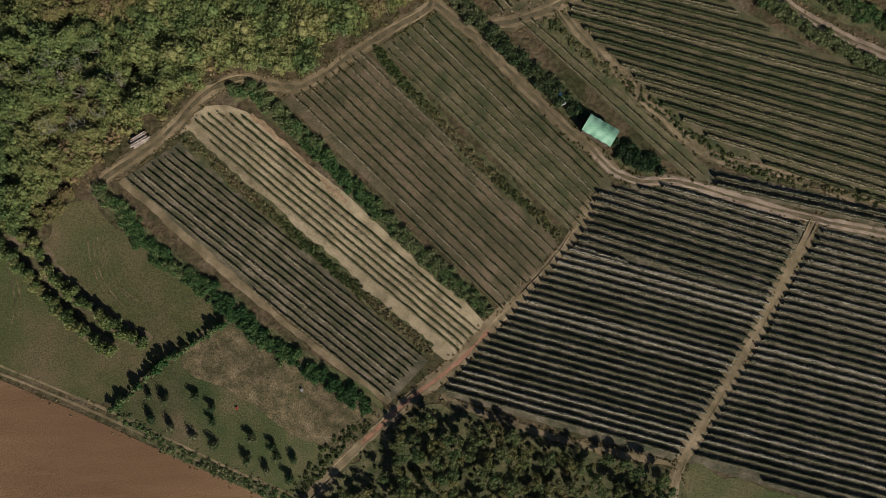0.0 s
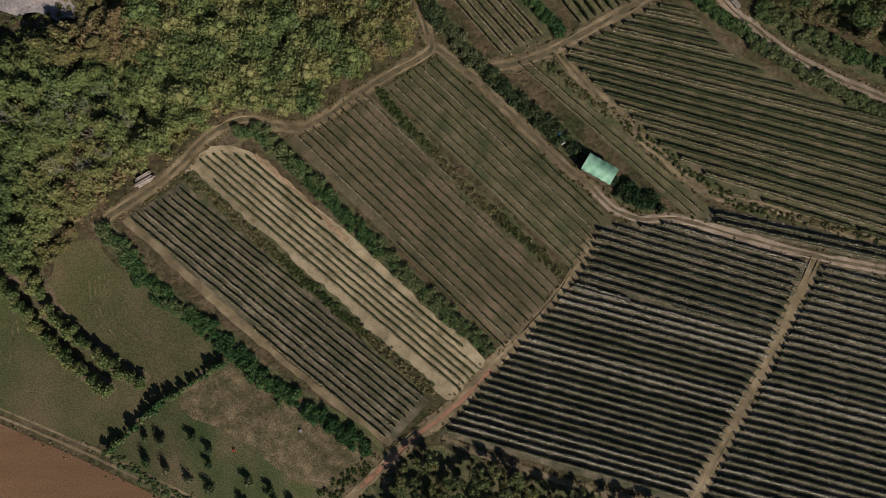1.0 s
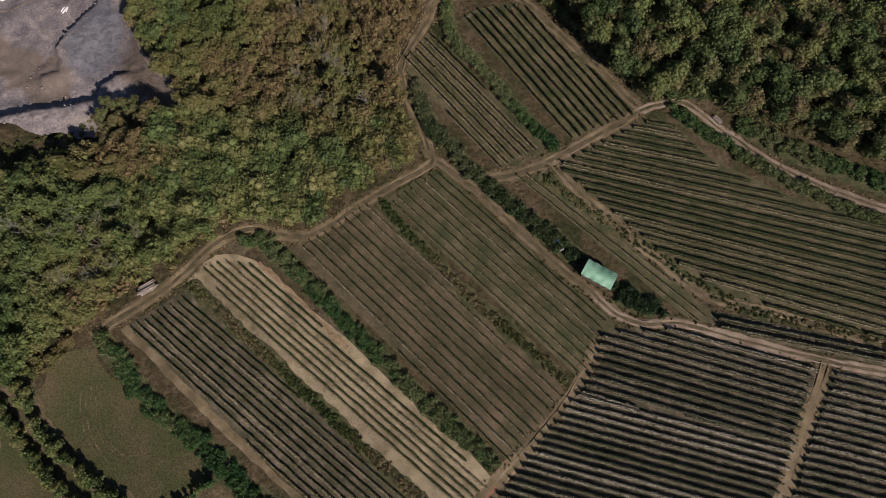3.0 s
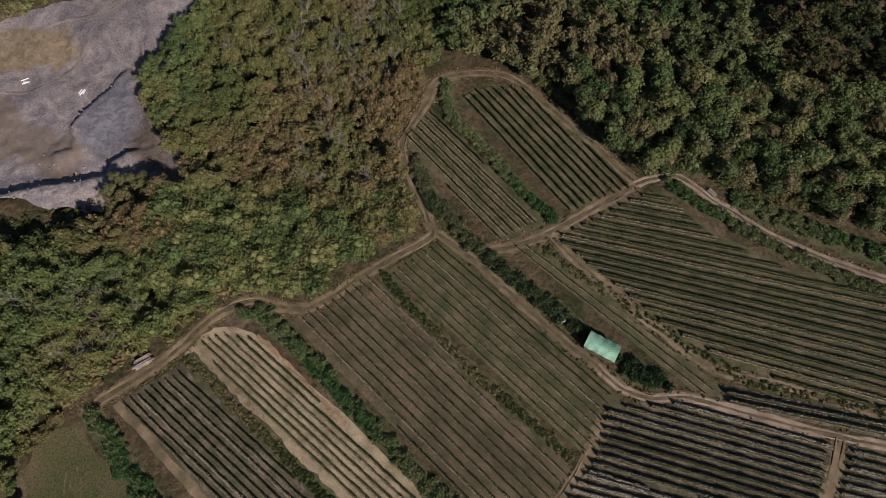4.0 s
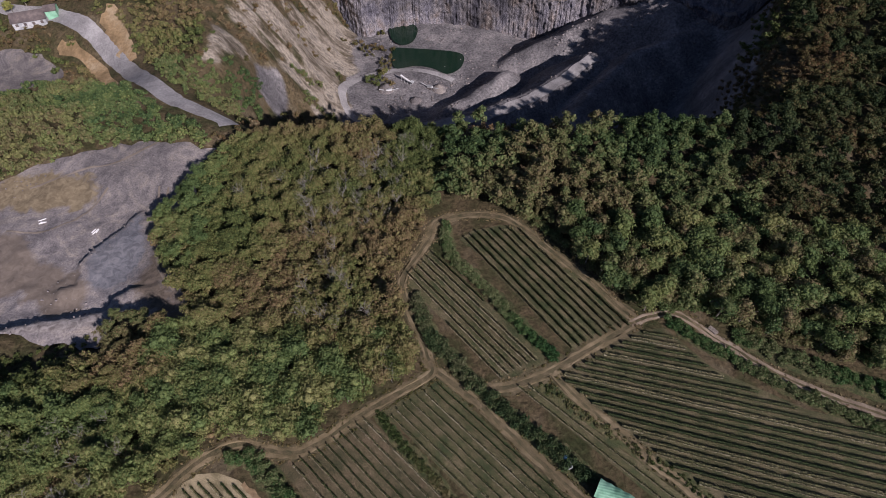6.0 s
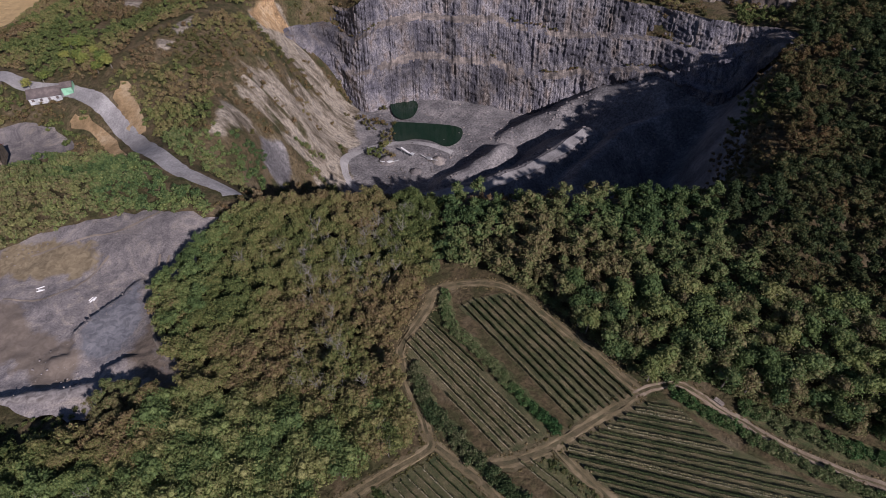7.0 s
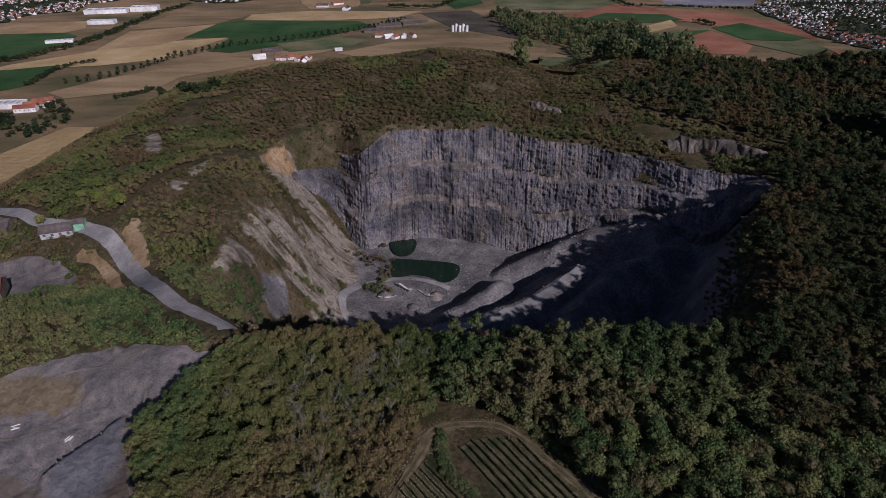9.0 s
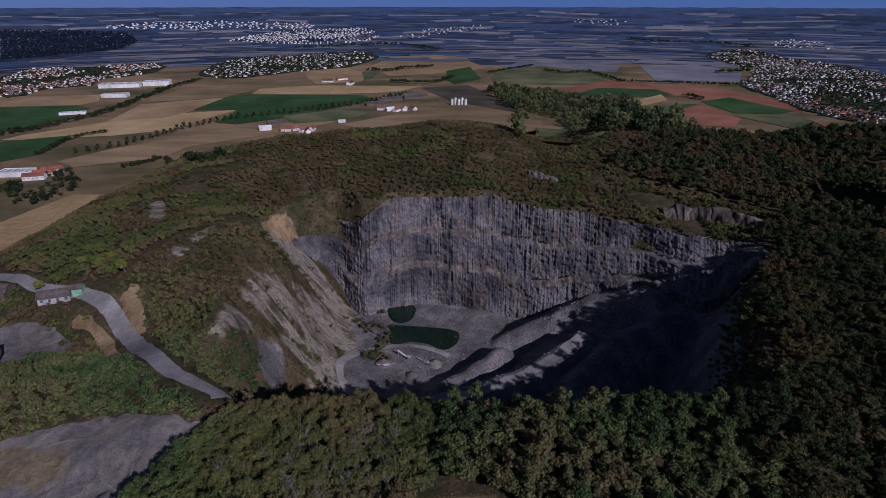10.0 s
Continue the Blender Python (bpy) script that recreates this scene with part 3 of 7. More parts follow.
def ball(seed, rough=0.25):
    """A lumpy closed core of triangles, as quads with one corner doubled up for joining."""
    bm = bmesh.new()
    bmesh.ops.create_icosphere(bm, subdivisions=1, radius=1)
    co = np.array([v.co for v in bm.verts])
    f = np.array([[v.index for v in p.verts] for p in bm.faces])
    bm.free()
    r = np.random.RandomState(seed)
    return co * (1 + rough * (r.rand(len(co), 1) - 0.5)), f


def crown_arrays(seed, radius, tall, lobes, sprays, leaf, low=0.25, fat=1.0, core=0.56):
    """A crown: lobes of leaf sprays round dark cores. Returns corners and triangles; its foot is at z = 0."""
    r = np.random.RandomState(seed)
    all_co, all_f, base = [], [], 0
    for k in range(lobes):
        ang, rad = r.uniform(0, 6.283), radius * 0.62 * np.sqrt(r.rand())
        zc = tall * (low + (0.92 - low) * r.rand() * (1 - 0.45 * (rad / radius)))
        if k == 0:
            rad, zc = 0, tall * 0.72
        c = np.array([rad * np.cos(ang), rad * np.sin(ang), zc])
        lr = radius * fat * r.uniform(0.36, 0.58) * np.array([1, 1, r.uniform(0.75, 1.1)])
        lr[2] = min(lr[2], tall - zc + 0.2 * tall)
        co, f = ball(seed * 31 + k)
        all_co.append(c + co * lr * core)
        all_f.append(f + base)
        base += len(co)
        m = max(6, sprays // lobes)
        d = r.normal(size=(m, 3))
        d[:, 2] = np.abs(d[:, 2]) * 0.9 - 0.25
        d /= np.linalg.norm(d, axis=1)[:, None]
        where = c + d * lr * r.uniform(0.66, 1.14, (m, 1))
        co, tri = sprigs(r, where, d + 0.8 * r.normal(size=(m, 3)), leaf * r.uniform(0.6, 1.4, m))
        all_co.append(co)
        all_f.append(tri + base)
        base += len(co)
    return np.concatenate(all_co), np.concatenate(all_f)


def trunk_mesh(seed, tall, thick, limbs=4, mat=None):
    r = random.Random(seed)
    bm = bmesh.new()
    top = (r.uniform(-0.3, 0.3), r.uniform(-0.3, 0.3), tall)
    tube(bm, (0, 0, -0.3), top, thick, thick * 0.35)
    for k in range(limbs):
        a, h = r.uniform(0, 6.28), tall * r.uniform(0.4, 0.85)
        out = tall * r.uniform(0.2, 0.38)
        tube(bm, (top[0] * h / tall, top[1] * h / tall, h), (math.cos(a) * out, math.sin(a) * out, h + out * 0.9), thick * 0.4, thick * 0.12, 5)
    me = bpy.data.meshes.new("trunk")
    bm.to_mesh(me)
    bm.free()
    me.materials.append(mat or BARK)
    return me


def tree_model(seed, radius, tall, mat, label, category="tree", group="", lobes=7, sprays=560, leaf=0.55, name="tree", bark=None, low=0.25):
    """One tree, an Empty at its foot over a trunk and a crown; kept as the pattern for copies."""
    ob = tagged(new(name), label, category, group)
    t = new("trunk", trunk_mesh(seed, tall * 0.7, radius * 0.055 + 0.05, mat=bark))
    co, f = crown_arrays(seed, radius, tall, lobes, sprays, leaf, low)
    c = new("crown", fast_mesh("crown", co, f, mat))
    t.parent = c.parent = ob
    return ob


def bush_model(seed, radius, tall, mat, label, category="bush", group="", lobes=5, sprays=240, leaf=0.42, name="bush"):
    co, f = crown_arrays(seed, radius, tall, lobes, sprays, leaf, low=0.12)
    return tagged(new(name, fast_mesh(name, co, f, mat)), label, category, group)


def plant(model, spots, rng, low=0.8, high=1.25, first=True):
    """Stand the model at the first spot and copies of it at the rest."""
    for k, (x, y) in enumerate(spots):
        s = rng.uniform(low, high)
        m = pose(x, y, float(height(x, y)) - 0.05, 0, 0, rng.uniform(0, 360)) @ Matrix.Diagonal((s, s, s * rng.uniform(0.9, 1.15), 1))
        if k == 0 and first:
            model.matrix_basis = m
        else:
            copy_thing(model, m)


def mass(name, kinds, spots, mat, rng, label, category, low=0.75, high=1.3):
    """Many plants joined into one object, for woods and scrub that nobody could count."""
    cos, fs, tones, base = [], [], [], 0
    z = height(spots[:, 0], spots[:, 1])
    for k, (x, y) in enumerate(spots):
        co, f = kinds[rng.integers(len(kinds))]
        s, a = rng.uniform(low, high), rng.uniform(0, 6.283)
        ca, sa = math.cos(a) * s, math.sin(a) * s
        q = np.column_stack([co[:, 0] * ca - co[:, 1] * sa + x, co[:, 0] * sa + co[:, 1] * ca + y, co[:, 2] * s * rng.uniform(0.85, 1.15) + z[k] - 0.1])
        cos.append(q)
        fs.append(f + base)
        tones.append(np.full(len(q), 10 + min(0.97, max(0.03, float(0.5 + 1.35 * (vnoise(x, y, 19, 55) - 0.5) + 0.45 * (rng.random() - 0.5))))))
        base += len(q)
    me = fast_mesh(name, np.concatenate(cos), np.concatenate(fs), mat, np.concatenate(tones))
    return tagged(new(name, me), label, category, kind="stuff")


def scatter(rng, x0, x1, y0, y1, gap, jitter=0.45):
    gx, gy = np.meshgrid(np.arange(x0, x1, gap), np.arange(y0, y1, gap))
    gx = gx + (np.arange(gx.shape[0])[:, None] % 2) * gap / 2
    p = np.stack([gx.ravel(), gy.ravel()], 1)
    return p + rng.uniform(-jitter, jitter, p.shape) * gap


def along(line, gap, rng, width):
    """Spots along a hedge line, within its width."""
    p = smooth_line(line, 10)
    d = np.concatenate([[0], np.cumsum(np.linalg.norm(np.diff(p, axis=0), axis=1))])
    s = np.arange(gap / 2, d[-1], gap)
    q = np.stack([np.interp(s, d, p[:, 0]), np.interp(s, d, p[:, 1])], 1)
    return q + rng.uniform(-0.5, 0.5, q.shape) * width


# ---------------------------------------------------------------- the ground, one sheet to the horizon


def axis(fine0, fine1, cell, lo, hi, grow=1.16):
    a = list(np.arange(fine0, fine1 + cell / 2, cell))
    s, up = cell, a[-1]
    while up < hi:
        s = min(s * grow, 110)
        up += s
        a.append(min(up, hi))
    s, dn, b = cell, a[0], []
    while dn > lo:
        s = min(s * grow, 110)
        dn -= s
        b.append(max(dn, lo))
    return np.array(b[::-1] + a)


SLOPE_HIGH = [(-116.9, 333.2), (-108.1, 356.7), (-102.8, 357.5), (-87.7, 349.5), (-60.4, 347.4), (-61.8, 318.7), (-86.2, 325.6), (-101.2, 325.3), (-109.2, 313.5)]
SLOPE_LOW = [(-105.0, 276.0), (-90.9, 302.2), (-79.9, 323.1), (-61.2, 320.5), (-55.9, 306.3), (-66.8, 284.4), (-55.9, 269.0), (-65.6, 250.9), (-72.5, 242.6), (-78.5, 251.4), (-84.9, 242.6), (-88.0, 253.5), (-95.9, 249.5), (-102.1, 248.7)]
SCREE_WEST = [(-104.1, 231.9), (-98.3, 239.2), (-93.1, 235.1), (-97.6, 206.2), (-103.3, 201.3), (-102.3, 214.1)]
SCREE_EAST = [(-93.1, 235.1), (-86.0, 243.2), (-83.3, 240.9), (-80.5, 230.6), (-83.1, 215.6), (-88.0, 218.2)]
CREST = [(-116.6, 329.7), (-115.4, 344.4), (-108.1, 356.7), (-105.8, 355.0), (-101.0, 356.5), (-104.6, 343.2), (-110.7, 331.6)]


def soft(poly, x, y, width):
    """1 well inside the outline, 0 well outside it, blending over the width."""
    d = np.full(np.shape(x), 1e9)
    p = np.array(poly, float)
    for a, b in zip(p, np.roll(p, -1, 0)):
        e = b - a
        t = np.clip(((x - a[0]) * e[0] + (y - a[1]) * e[1]) / (e @ e), 0, 1)
        d = np.minimum(d, np.hypot(x - a[0] - t * e[0], y - a[1] - t * e[1]))
    return np.clip(0.5 + np.where(inside(p, x, y), d, -d) / width, 0, 1)


def sand_amount(x, y):
    """Bare sandstone on the quarry's western slope."""
    low = soft(SLOPE_LOW, x, y, 12) * (0.86 + 1.2 * (vnoise(0.35 * x, y, 4.5, 31) - 0.42) + 0.6 * (vnoise(x, y, 14, 32) - 0.5))
    bare = np.maximum(np.maximum(soft(SLOPE_HIGH, x, y, 7), low), 0.9 * soft(SCREE_WEST, x, y, 7))
    for outline in BARE_PATCHES:
        bare = np.maximum(bare, 0.95 * soft(outline, x, y, 6))
    return np.clip(bare, 0, 1)


BARE_PATCHES = [[(-205.6, 364.1), (-200.0, 370.9), (-187.9, 355.4), (-172.4, 315.8), (-185.8, 326.9)], [(-144.1, 270.6), (-136.2, 269.8), (-137.2, 263.0), (-142.3, 263.5)], [(-140.9, 281.9), (-136.0, 303.0), (-132.0, 289.4), (-135.0, 275.5)]]


def scree_amount(x, y):
    return soft(SCREE_EAST, x, y, 6)


def build_ground():
    xs, ys = axis(-240, 240, 2.0, -5100, 5100), axis(-64, 540, 2.0, -900, 5100)
    gx, gy = np.meshgrid(xs, ys)
    x, y = gx.ravel(), gy.ravel()
    z = height(x, y) - 1.5 * soft(YARD, x, y, 3)
    w, h = len(xs), len(ys)
    i = (np.arange(h - 1)[:, None] * w + np.arange(w - 1)[None, :]).ravel()
    faces = np.stack([i, i + 1, i + w + 1, i + w], 1)
    faces = faces[(np.hypot(x, y)[faces] < 5150).all(1)]
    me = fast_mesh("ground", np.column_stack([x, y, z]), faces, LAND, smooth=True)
    r, p = np.hypot(x, y), pit_mask(x, y)
    top = hill_top(x, y)
    sand = sand_amount(x, y)
    slope = (1 - step(-52, -40, x)) * (1 - step(6, 12, y - wall_foot(x)))
    rock = np.maximum(np.clip(step(0.04, 0.2, p) - sand - slope * (1 - step(0.93, 0.99, p)) - step(8, 14, y - wall_foot(x)), 0, 1), scree_amount(x, y))
    # remote: how far the ground's colour goes over to haze blue
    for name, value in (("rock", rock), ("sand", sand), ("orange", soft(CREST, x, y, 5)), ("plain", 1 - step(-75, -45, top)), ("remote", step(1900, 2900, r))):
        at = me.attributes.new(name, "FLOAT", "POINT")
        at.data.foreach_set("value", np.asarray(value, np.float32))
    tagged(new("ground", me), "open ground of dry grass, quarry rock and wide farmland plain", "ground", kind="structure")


# ---------------------------------------------------------------- plan of the vineyards, in metres
BLOCK_WEST = [(-76.4, 18.6), (-62.7, 26.8), (-5, -22), (-14.4, -31.8), (-75, 17.5), (-13.1, -31.1)]
BLOCK_STRAW = [(-61.5, 33.1), (-56.5, 35.4), (-47.4, 34.4), (8.6, -15), (0.1, -23.1), (-60.8, 32.7), (0.7, -17.8)]
BLOCK_MID = [(-37.6, 37.7), (-20.7, 50), (26.2, 4.7), (13.6, -10.8), (-37.3, 37.7), (13.6, -10.5)]
BLOCK_EAST = [(-14.5, 50.6), (-2.3, 59.1), (37.3, 20.8), (31.7, 9), (29.3, 8), (-2.7, 58.6), (37.7, 19.8)]
BLOCK_TERRACE = [(35.4, 17.4), (55, 19.1), (84.5, 10.4), (80.7, 2.2), (75.9, -7), (29.4, 3.6), (32.4, 9.7), (33.1, 5.1), (76.7, -7.5)]
BLOCK_LOWER = [(29.1, 4.2), (77.2, -6.2), (54.6, -44.5), (-0.8, -29.9), (1.4, -29.6), (54.2, -43.5)]
BLOCK_FAR_EAST = [(88, 8.9), (102.8, 6.3), (114.9, 3.8), (116.9, -55.8), (96, -56), (57.5, -45), (59.5, -42.1), (101.3, -52.6)]
BLOCK_PAIR = [(62.6, 22), (109.7, 11.7), (109.7, 8.1), (62.5, 18.4), (63, 21.3), (102.9, 12.6)]
BLOCK_FAN = [(27.5, 60.2), (50.6, 72.5), (58.2, 72.9), (67.5, 60.3), (85, 50.8), (106.1, 44.4), (124.7, 39.7), (114.5, 10.9), (96.2, 17.5), (77, 23.2), (63.6, 28.6), (50.1, 38.3)]
BLOCK_FAN_DIR = [(29.8, 57.9), (79.8, 36)]
BLOCK_STRIP = [(16.1, 58), (21.5, 58), (62, 22), (57.6, 20.2), (17.1, 57.3), (58, 20.5)]
BLOCK_TOP_WEST = [(-12.9, 90.8), (-4.4, 99.9), (24, 65.4), (13.1, 59.9), (-12.1, 91.2), (13, 61.4)]
BLOCK_TOP_EAST = [(4.5, 104.4), (8.4, 107.8), (17.5, 108.3), (22.5, 108.3), (49, 75.1), (31.6, 67.5), (5.4, 105), (31.7, 68.4)]
TRACK_WOOD = [(-84.8, 16.8), (-80.8, 19.9), (-74.8, 24.0), (-68.8, 28.3), (-63.8, 33.1), (-60.2, 37.6), (-54.9, 41.7), (-48.9, 43.4), (-41.5, 41.8), (-34.7, 41.8), (-28.1, 45.5), (-21.8, 50.3), (-14.1, 55.1), (-8.0, 58.6), (-4.4, 61.6), (-5.4, 65.0), (-7.8, 72.7), (-11.6, 81.7), (-13.4, 88.4), (-12.3, 93.4), (-8.4, 100.5), (-5.6, 105.9), (-4.3, 111.5), (1.0, 114.4), (9.7, 114.9), (17.4, 112.8), (23.8, 107.1), (31.4, 98.7), (39.4, 89.8), (46.0, 81.2), (51.9, 74.9)]
TRACK_HUT = [(-3.6, 62), (6.1, 53.9), (16.9, 43.1), (27.6, 32.4), (34.3, 27.1), (39.7, 21.8), (46.3, 19.6), (54.3, 19.6), (67.6, 16), (84.7, 11.5), (102.8, 7.7), (118.8, 3.8)]
TRACK_LOW = [(35.7, 16.4), (27.8, 3.7), (18.5, -7), (9.9, -15.7), (1.4, -24.4), (-9.1, -32.4), (-19.6, -42.3), (-31.3, -54.2), (-39.1, -62.8)]
TRACK_EAST = [(86, 10.8), (79.4, -2.5), (68.7, -22.4), (56.2, -43.5), (52.2, -55.2)]
TRACK_CROSS = [(50.4, 76), (39.6, 69.6), (30.1, 64.1), (23.9, 60.6), (14.9, 57.4), (9.1, 56.7)]
TRACK_RIM = [(48.8, 75.3), (60.8, 78.6), (69.9, 71.1), (80.9, 61.8), (93.2, 54.6), (107.6, 48.5), (125.6, 41.8)]
TRACK_FAN = [(26.1, 61.4), (29.3, 56.6), (40.6, 45.2), (51.1, 34.6), (62.4, 26), (76.7, 22.2), (95.7, 16.1), (109.4, 10.3)]
TRACK_FIELD = [(-115.9, -22.2), (-105.1, -26.8), (-84.8, -34.8), (-64.6, -43.7), (-51.2, -49.9), (-39.2, -54.7), (-27.3, -60.7)]
TRACK_FOOT = [(-1.2, -31.2), (9.4, -35.4), (21.3, -39.3), (41.1, -44.3), (54.2, -46.4)]
TRACK_BAULK = [(-77.4, 19.1), (-65.7, 8.9), (-52.1, -2.6), (-35.9, -16.1), (-13.1, -32.7)]
FIELD_PLOUGHED = [(-126.8, -19), (-105.1, -28.4), (-84.8, -36.5), (-64.6, -45.5), (-51.2, -51.2), (-37.9, -56.9), (-21.9, -65.2), (-125.4, -66.5)]
MEADOW_WEST = [(-93.4, 11.3), (-84.7, 14.1), (-79.1, 8.1), (-53.2, -12.3), (-69, -24.4), (-78.2, -33.8), (-105.1, -26.1), (-121.4, -19), (-122, -1.6), (-97.7, -2.8), (-90.6, -18.7), (-73.1, -22.5), (-67.2, -17.1), (-91, -1.4)]
MEADOW_TALL = [(-61, -25), (-49.2, -15.6), (-15.7, -35.1), (-24.8, -44.3), (-35.5, -39.2)]
GRASS_ORCHARD = [(-77.5, -35.1), (-61.1, -22.3), (-49.2, -14.3), (-14.4, -35), (-32.6, -54.9), (-48.6, -49.9), (-64.7, -42.8)]
YARD = [(-158.1, 127.1), (-148.6, 133.1), (-142.2, 137.8), (-131.2, 141.9), (-118.2, 145.2), (-106.9, 146.1), (-95.2, 146.1), (-85.7, 146.3), (-78.2, 149.3), (-83.3, 139.9), (-83.0, 132.8), (-82.4, 120.9), (-88.7, 115.8), (-90.6, 109.2), (-85.0, 100.9), (-79.1, 92.0), (-73.8, 84.1), (-70.0, 76.6), (-73.7, 74.5), (-81.6, 78.7), (-88.1, 80.8), (-92.1, 76.3), (-92.8, 69.5), (-101.3, 69.6), (-111.0, 70.9), (-122.2, 71.8), (-130.6, 70.7)]
HEDGE_STRAW = [(-51.5, 39.9), (-46.8, 40.6), (-42.7, 37.3), (-38.0, 33.3), (-31.1, 26.6), (-24.4, 19.9), (-16.9, 12.7), (-9.5, 5.4), (-1.4, -1.9), (5.2, -7.1), (9.5, -11.3)]
HEDGE_WEST = [(-82.7, 16.8), (-77.2, 11.5), (-71.0, 4.2), (-64.2, -1.1), (-57.4, -5.7), (-50.6, -11.0), (-43.8, -17.5), (-35.8, -22.8), (-27.7, -28.0), (-18.4, -33.8)]
STRIP_STRAW = [(-62.8, 29.7), (-56.6, 24.4), (-48.5, 17.1), (-38.9, 9.1), (-30.8, 1.8), (-21.4, -6.1), (-12.0, -13.9), (-3.9, -20.5)]
STRIP_MID = [(-17.4, 51.0), (-12.6, 45.0), (-6.5, 38.3), (0.9, 30.2), (7.7, 23.5), (14.4, 17.6), (21.1, 11.6), (26.4, 6.3)]
HEDGE_HUT = [(-9.6, 84.4), (-5.6, 73.5), (1.9, 63.2), (11.8, 52.8), (19.8, 45.3), (27.5, 38.8), (31.1, 35.4)]
HEDGE_HUT_LOW = [(40.3, 27.2), (45, 24.5), (49, 22.5)]
HEDGE_TOP = [(-0.8, 110.8), (0.8, 99), (10.2, 87), (18.9, 75), (27.9, 64.7)]
HEDGE_RIM = [(58.9, 76.4), (67.8, 68.6), (79, 60.2), (92.2, 51.6), (106.5, 45.5), (122.4, 40.4)]
HEDGE_RIM_HIGH = [(74.6, 71.9), (88.8, 64.2), (101.5, 58.5), (109.8, 54.5), (125.4, 47.6)]
HEDGE_FAN = [(22.9, 58), (35.6, 48), (51.7, 35.3), (61, 28), (71.6, 22.7), (87.4, 18.8), (102.9, 15)]
TREES_ROW_A = [(-106.1, 4.5), (-100.4, -1.4), (-94.2, -8.1), (-88.0, -14.0), (-82.5, -18.6), (-77.8, -21.5)]
TREES_ROW_B = [(-103.5, 8.6), (-97.9, 3.9), (-93.0, -2.7), (-86.8, -8.7), (-80.0, -13.9), (-73.9, -17.4), (-70.2, -19.8)]
HEDGE_ORCHARD = [(-51.9, -14.6), (-59.8, -19.7), (-66.4, -24.4), (-78.1, -35.5)]
HEDGE_FOOT = [(-76.1, -36.4), (-64.6, -43.5), (-51.2, -49.6), (-41.9, -53.4), (-32.6, -58.2)]
HEDGE_CORNER = [(-17.7, -36.7), (-24.9, -43), (-30.1, -49), (-35.3, -54.9)]
FIELD_CORNER = [(57.1, -46.8), (67.3, -49.9), (80.4, -53), (93.4, -56.7), (93.3, -66.4), (52.9, -66.9), (53.5, -53.9)]
ORCHARD_TREES = [(-68.9, -31.7), (-65.1, -32.7), (-68.5, -36.7), (-63.7, -38.7), (-58.7, -31.8), (-54.7, -34.4), (-58.8, -40.8), (-54, -42.8), (-54.6, -37.6), (-45.7, -46.4), (-45.3, -41.4), (-41.1, -48.5), (-40.2, -43.2), (-36.3, -50.5), (-34.9, -45.9), (-39.3, -45.7)]
COPSE_SOUTH = [(-13, -39), (-3.8, -33), (9.4, -36.8), (22.6, -40.5), (41.1, -45.2), (52.2, -48.1), (51.6, -64.3), (-35.1, -65.4), (-24.8, -50.9)]
WOOD_WEST = [(-128.4, 5.2), (-96.7, 9.6), (-88, 17.8), (-76.3, 27.2), (-64, 37.9), (-52.7, 44.5), (-33.2, 44.8), (-21.1, 53.8), (-8.4, 63.3), (-10.8, 70.9), (-15.2, 85.4), (-14.8, 95.2), (-6.8, 110.9)]
YARD_EDGE = [(-78.2, 144.9), (-81.3, 130.3), (-91.2, 113.1), (-86.9, 99.6), (-76.5, 87.2), (-69.2, 77.6), (-83.5, 74.5), (-98.7, 70), (-132.1, 66.5)]
WOOD_EAST = [(-6, 113.1), (0.9, 118.8), (9.6, 118.8), (27.9, 109.6), (42.8, 88.2), (51.4, 77.4), (62.7, 80.5), (76.7, 74.5), (92.2, 65.8), (111.2, 58.4), (140.5, 50.5)]
LOGS = [(-76.2, 26.7), (-70.9, 30.1)]
BARREL = [(26.3, 40.5), (27, 38.2)]
TRAILER = [(70, 73)]
CRATES = [(-48.9, -34.4), (-33.7, -30)]
ROAD_QUARRY = [(-80.0, 160.0), (-84.2, 164.2), (-103.7, 172.3), (-135.8, 205.3), (-149.5, 219.3), (-159.1, 229.4), (-171.8, 238.3), (-185.3, 244), (-208.9, 249.8), (-250.3, 271.4)]
ROAD_PIT = [(-29.6, 249.1), (-48.1, 251.9), (-56.7, 260.1), (-62.2, 273.1), (-61.4, 286.2), (-54.5, 295.4), (-42.1, 300.4), (-25.6, 302.8), (-7.0, 297.9), (3.9, 291.4)]
POND_A = [(-35.3, 325.6), (-26.8, 326.9), (-7.3, 324.5), (6.6, 321.4), (11.0, 315.7), (8.5, 304.2), (0.3, 297.8), (-10.1, 304.5), (-20.2, 306.7), (-33.2, 304.9)]
POND_B = [(-39.3, 349.9), (-34.4, 355.4), (-24.1, 356.0), (-19.7, 348.0), (-22.4, 334.2), (-28.9, 329.9), (-36.0, 335.9)]
PLANT = [(-25, 289.8), (-35.4, 282.2), (-10.5, 284.1), (-19.1, 275.9)]
PIPES_YARD = [(-130.5, 115.6), (-110.2, 110.8)]
TOWN_WEST = [(-1123.7, 1435.5), (-1387.8, 1796.0), (-1465.1, 2067.1), (-1315.5, 2122.1), (-1146.0, 2287.5), (-1008.1, 2085.5), (-997.0, 1899.6), (-1061.6, 1782.5), (-1015.8, 1643.6), (-1101.5, 1575.9), (-1078.3, 1473.7)]
TOWN_MID = [(-819.9, 1946.8), (-872.4, 2332.9), (-771.3, 2530.4), (-579.6, 2670.7), (-393.8, 2828.2), (-279.2, 2477.0), (-361.3, 2123.6), (-512.5, 1979.1), (-636.1, 1824.5), (-726.1, 1825.0)]
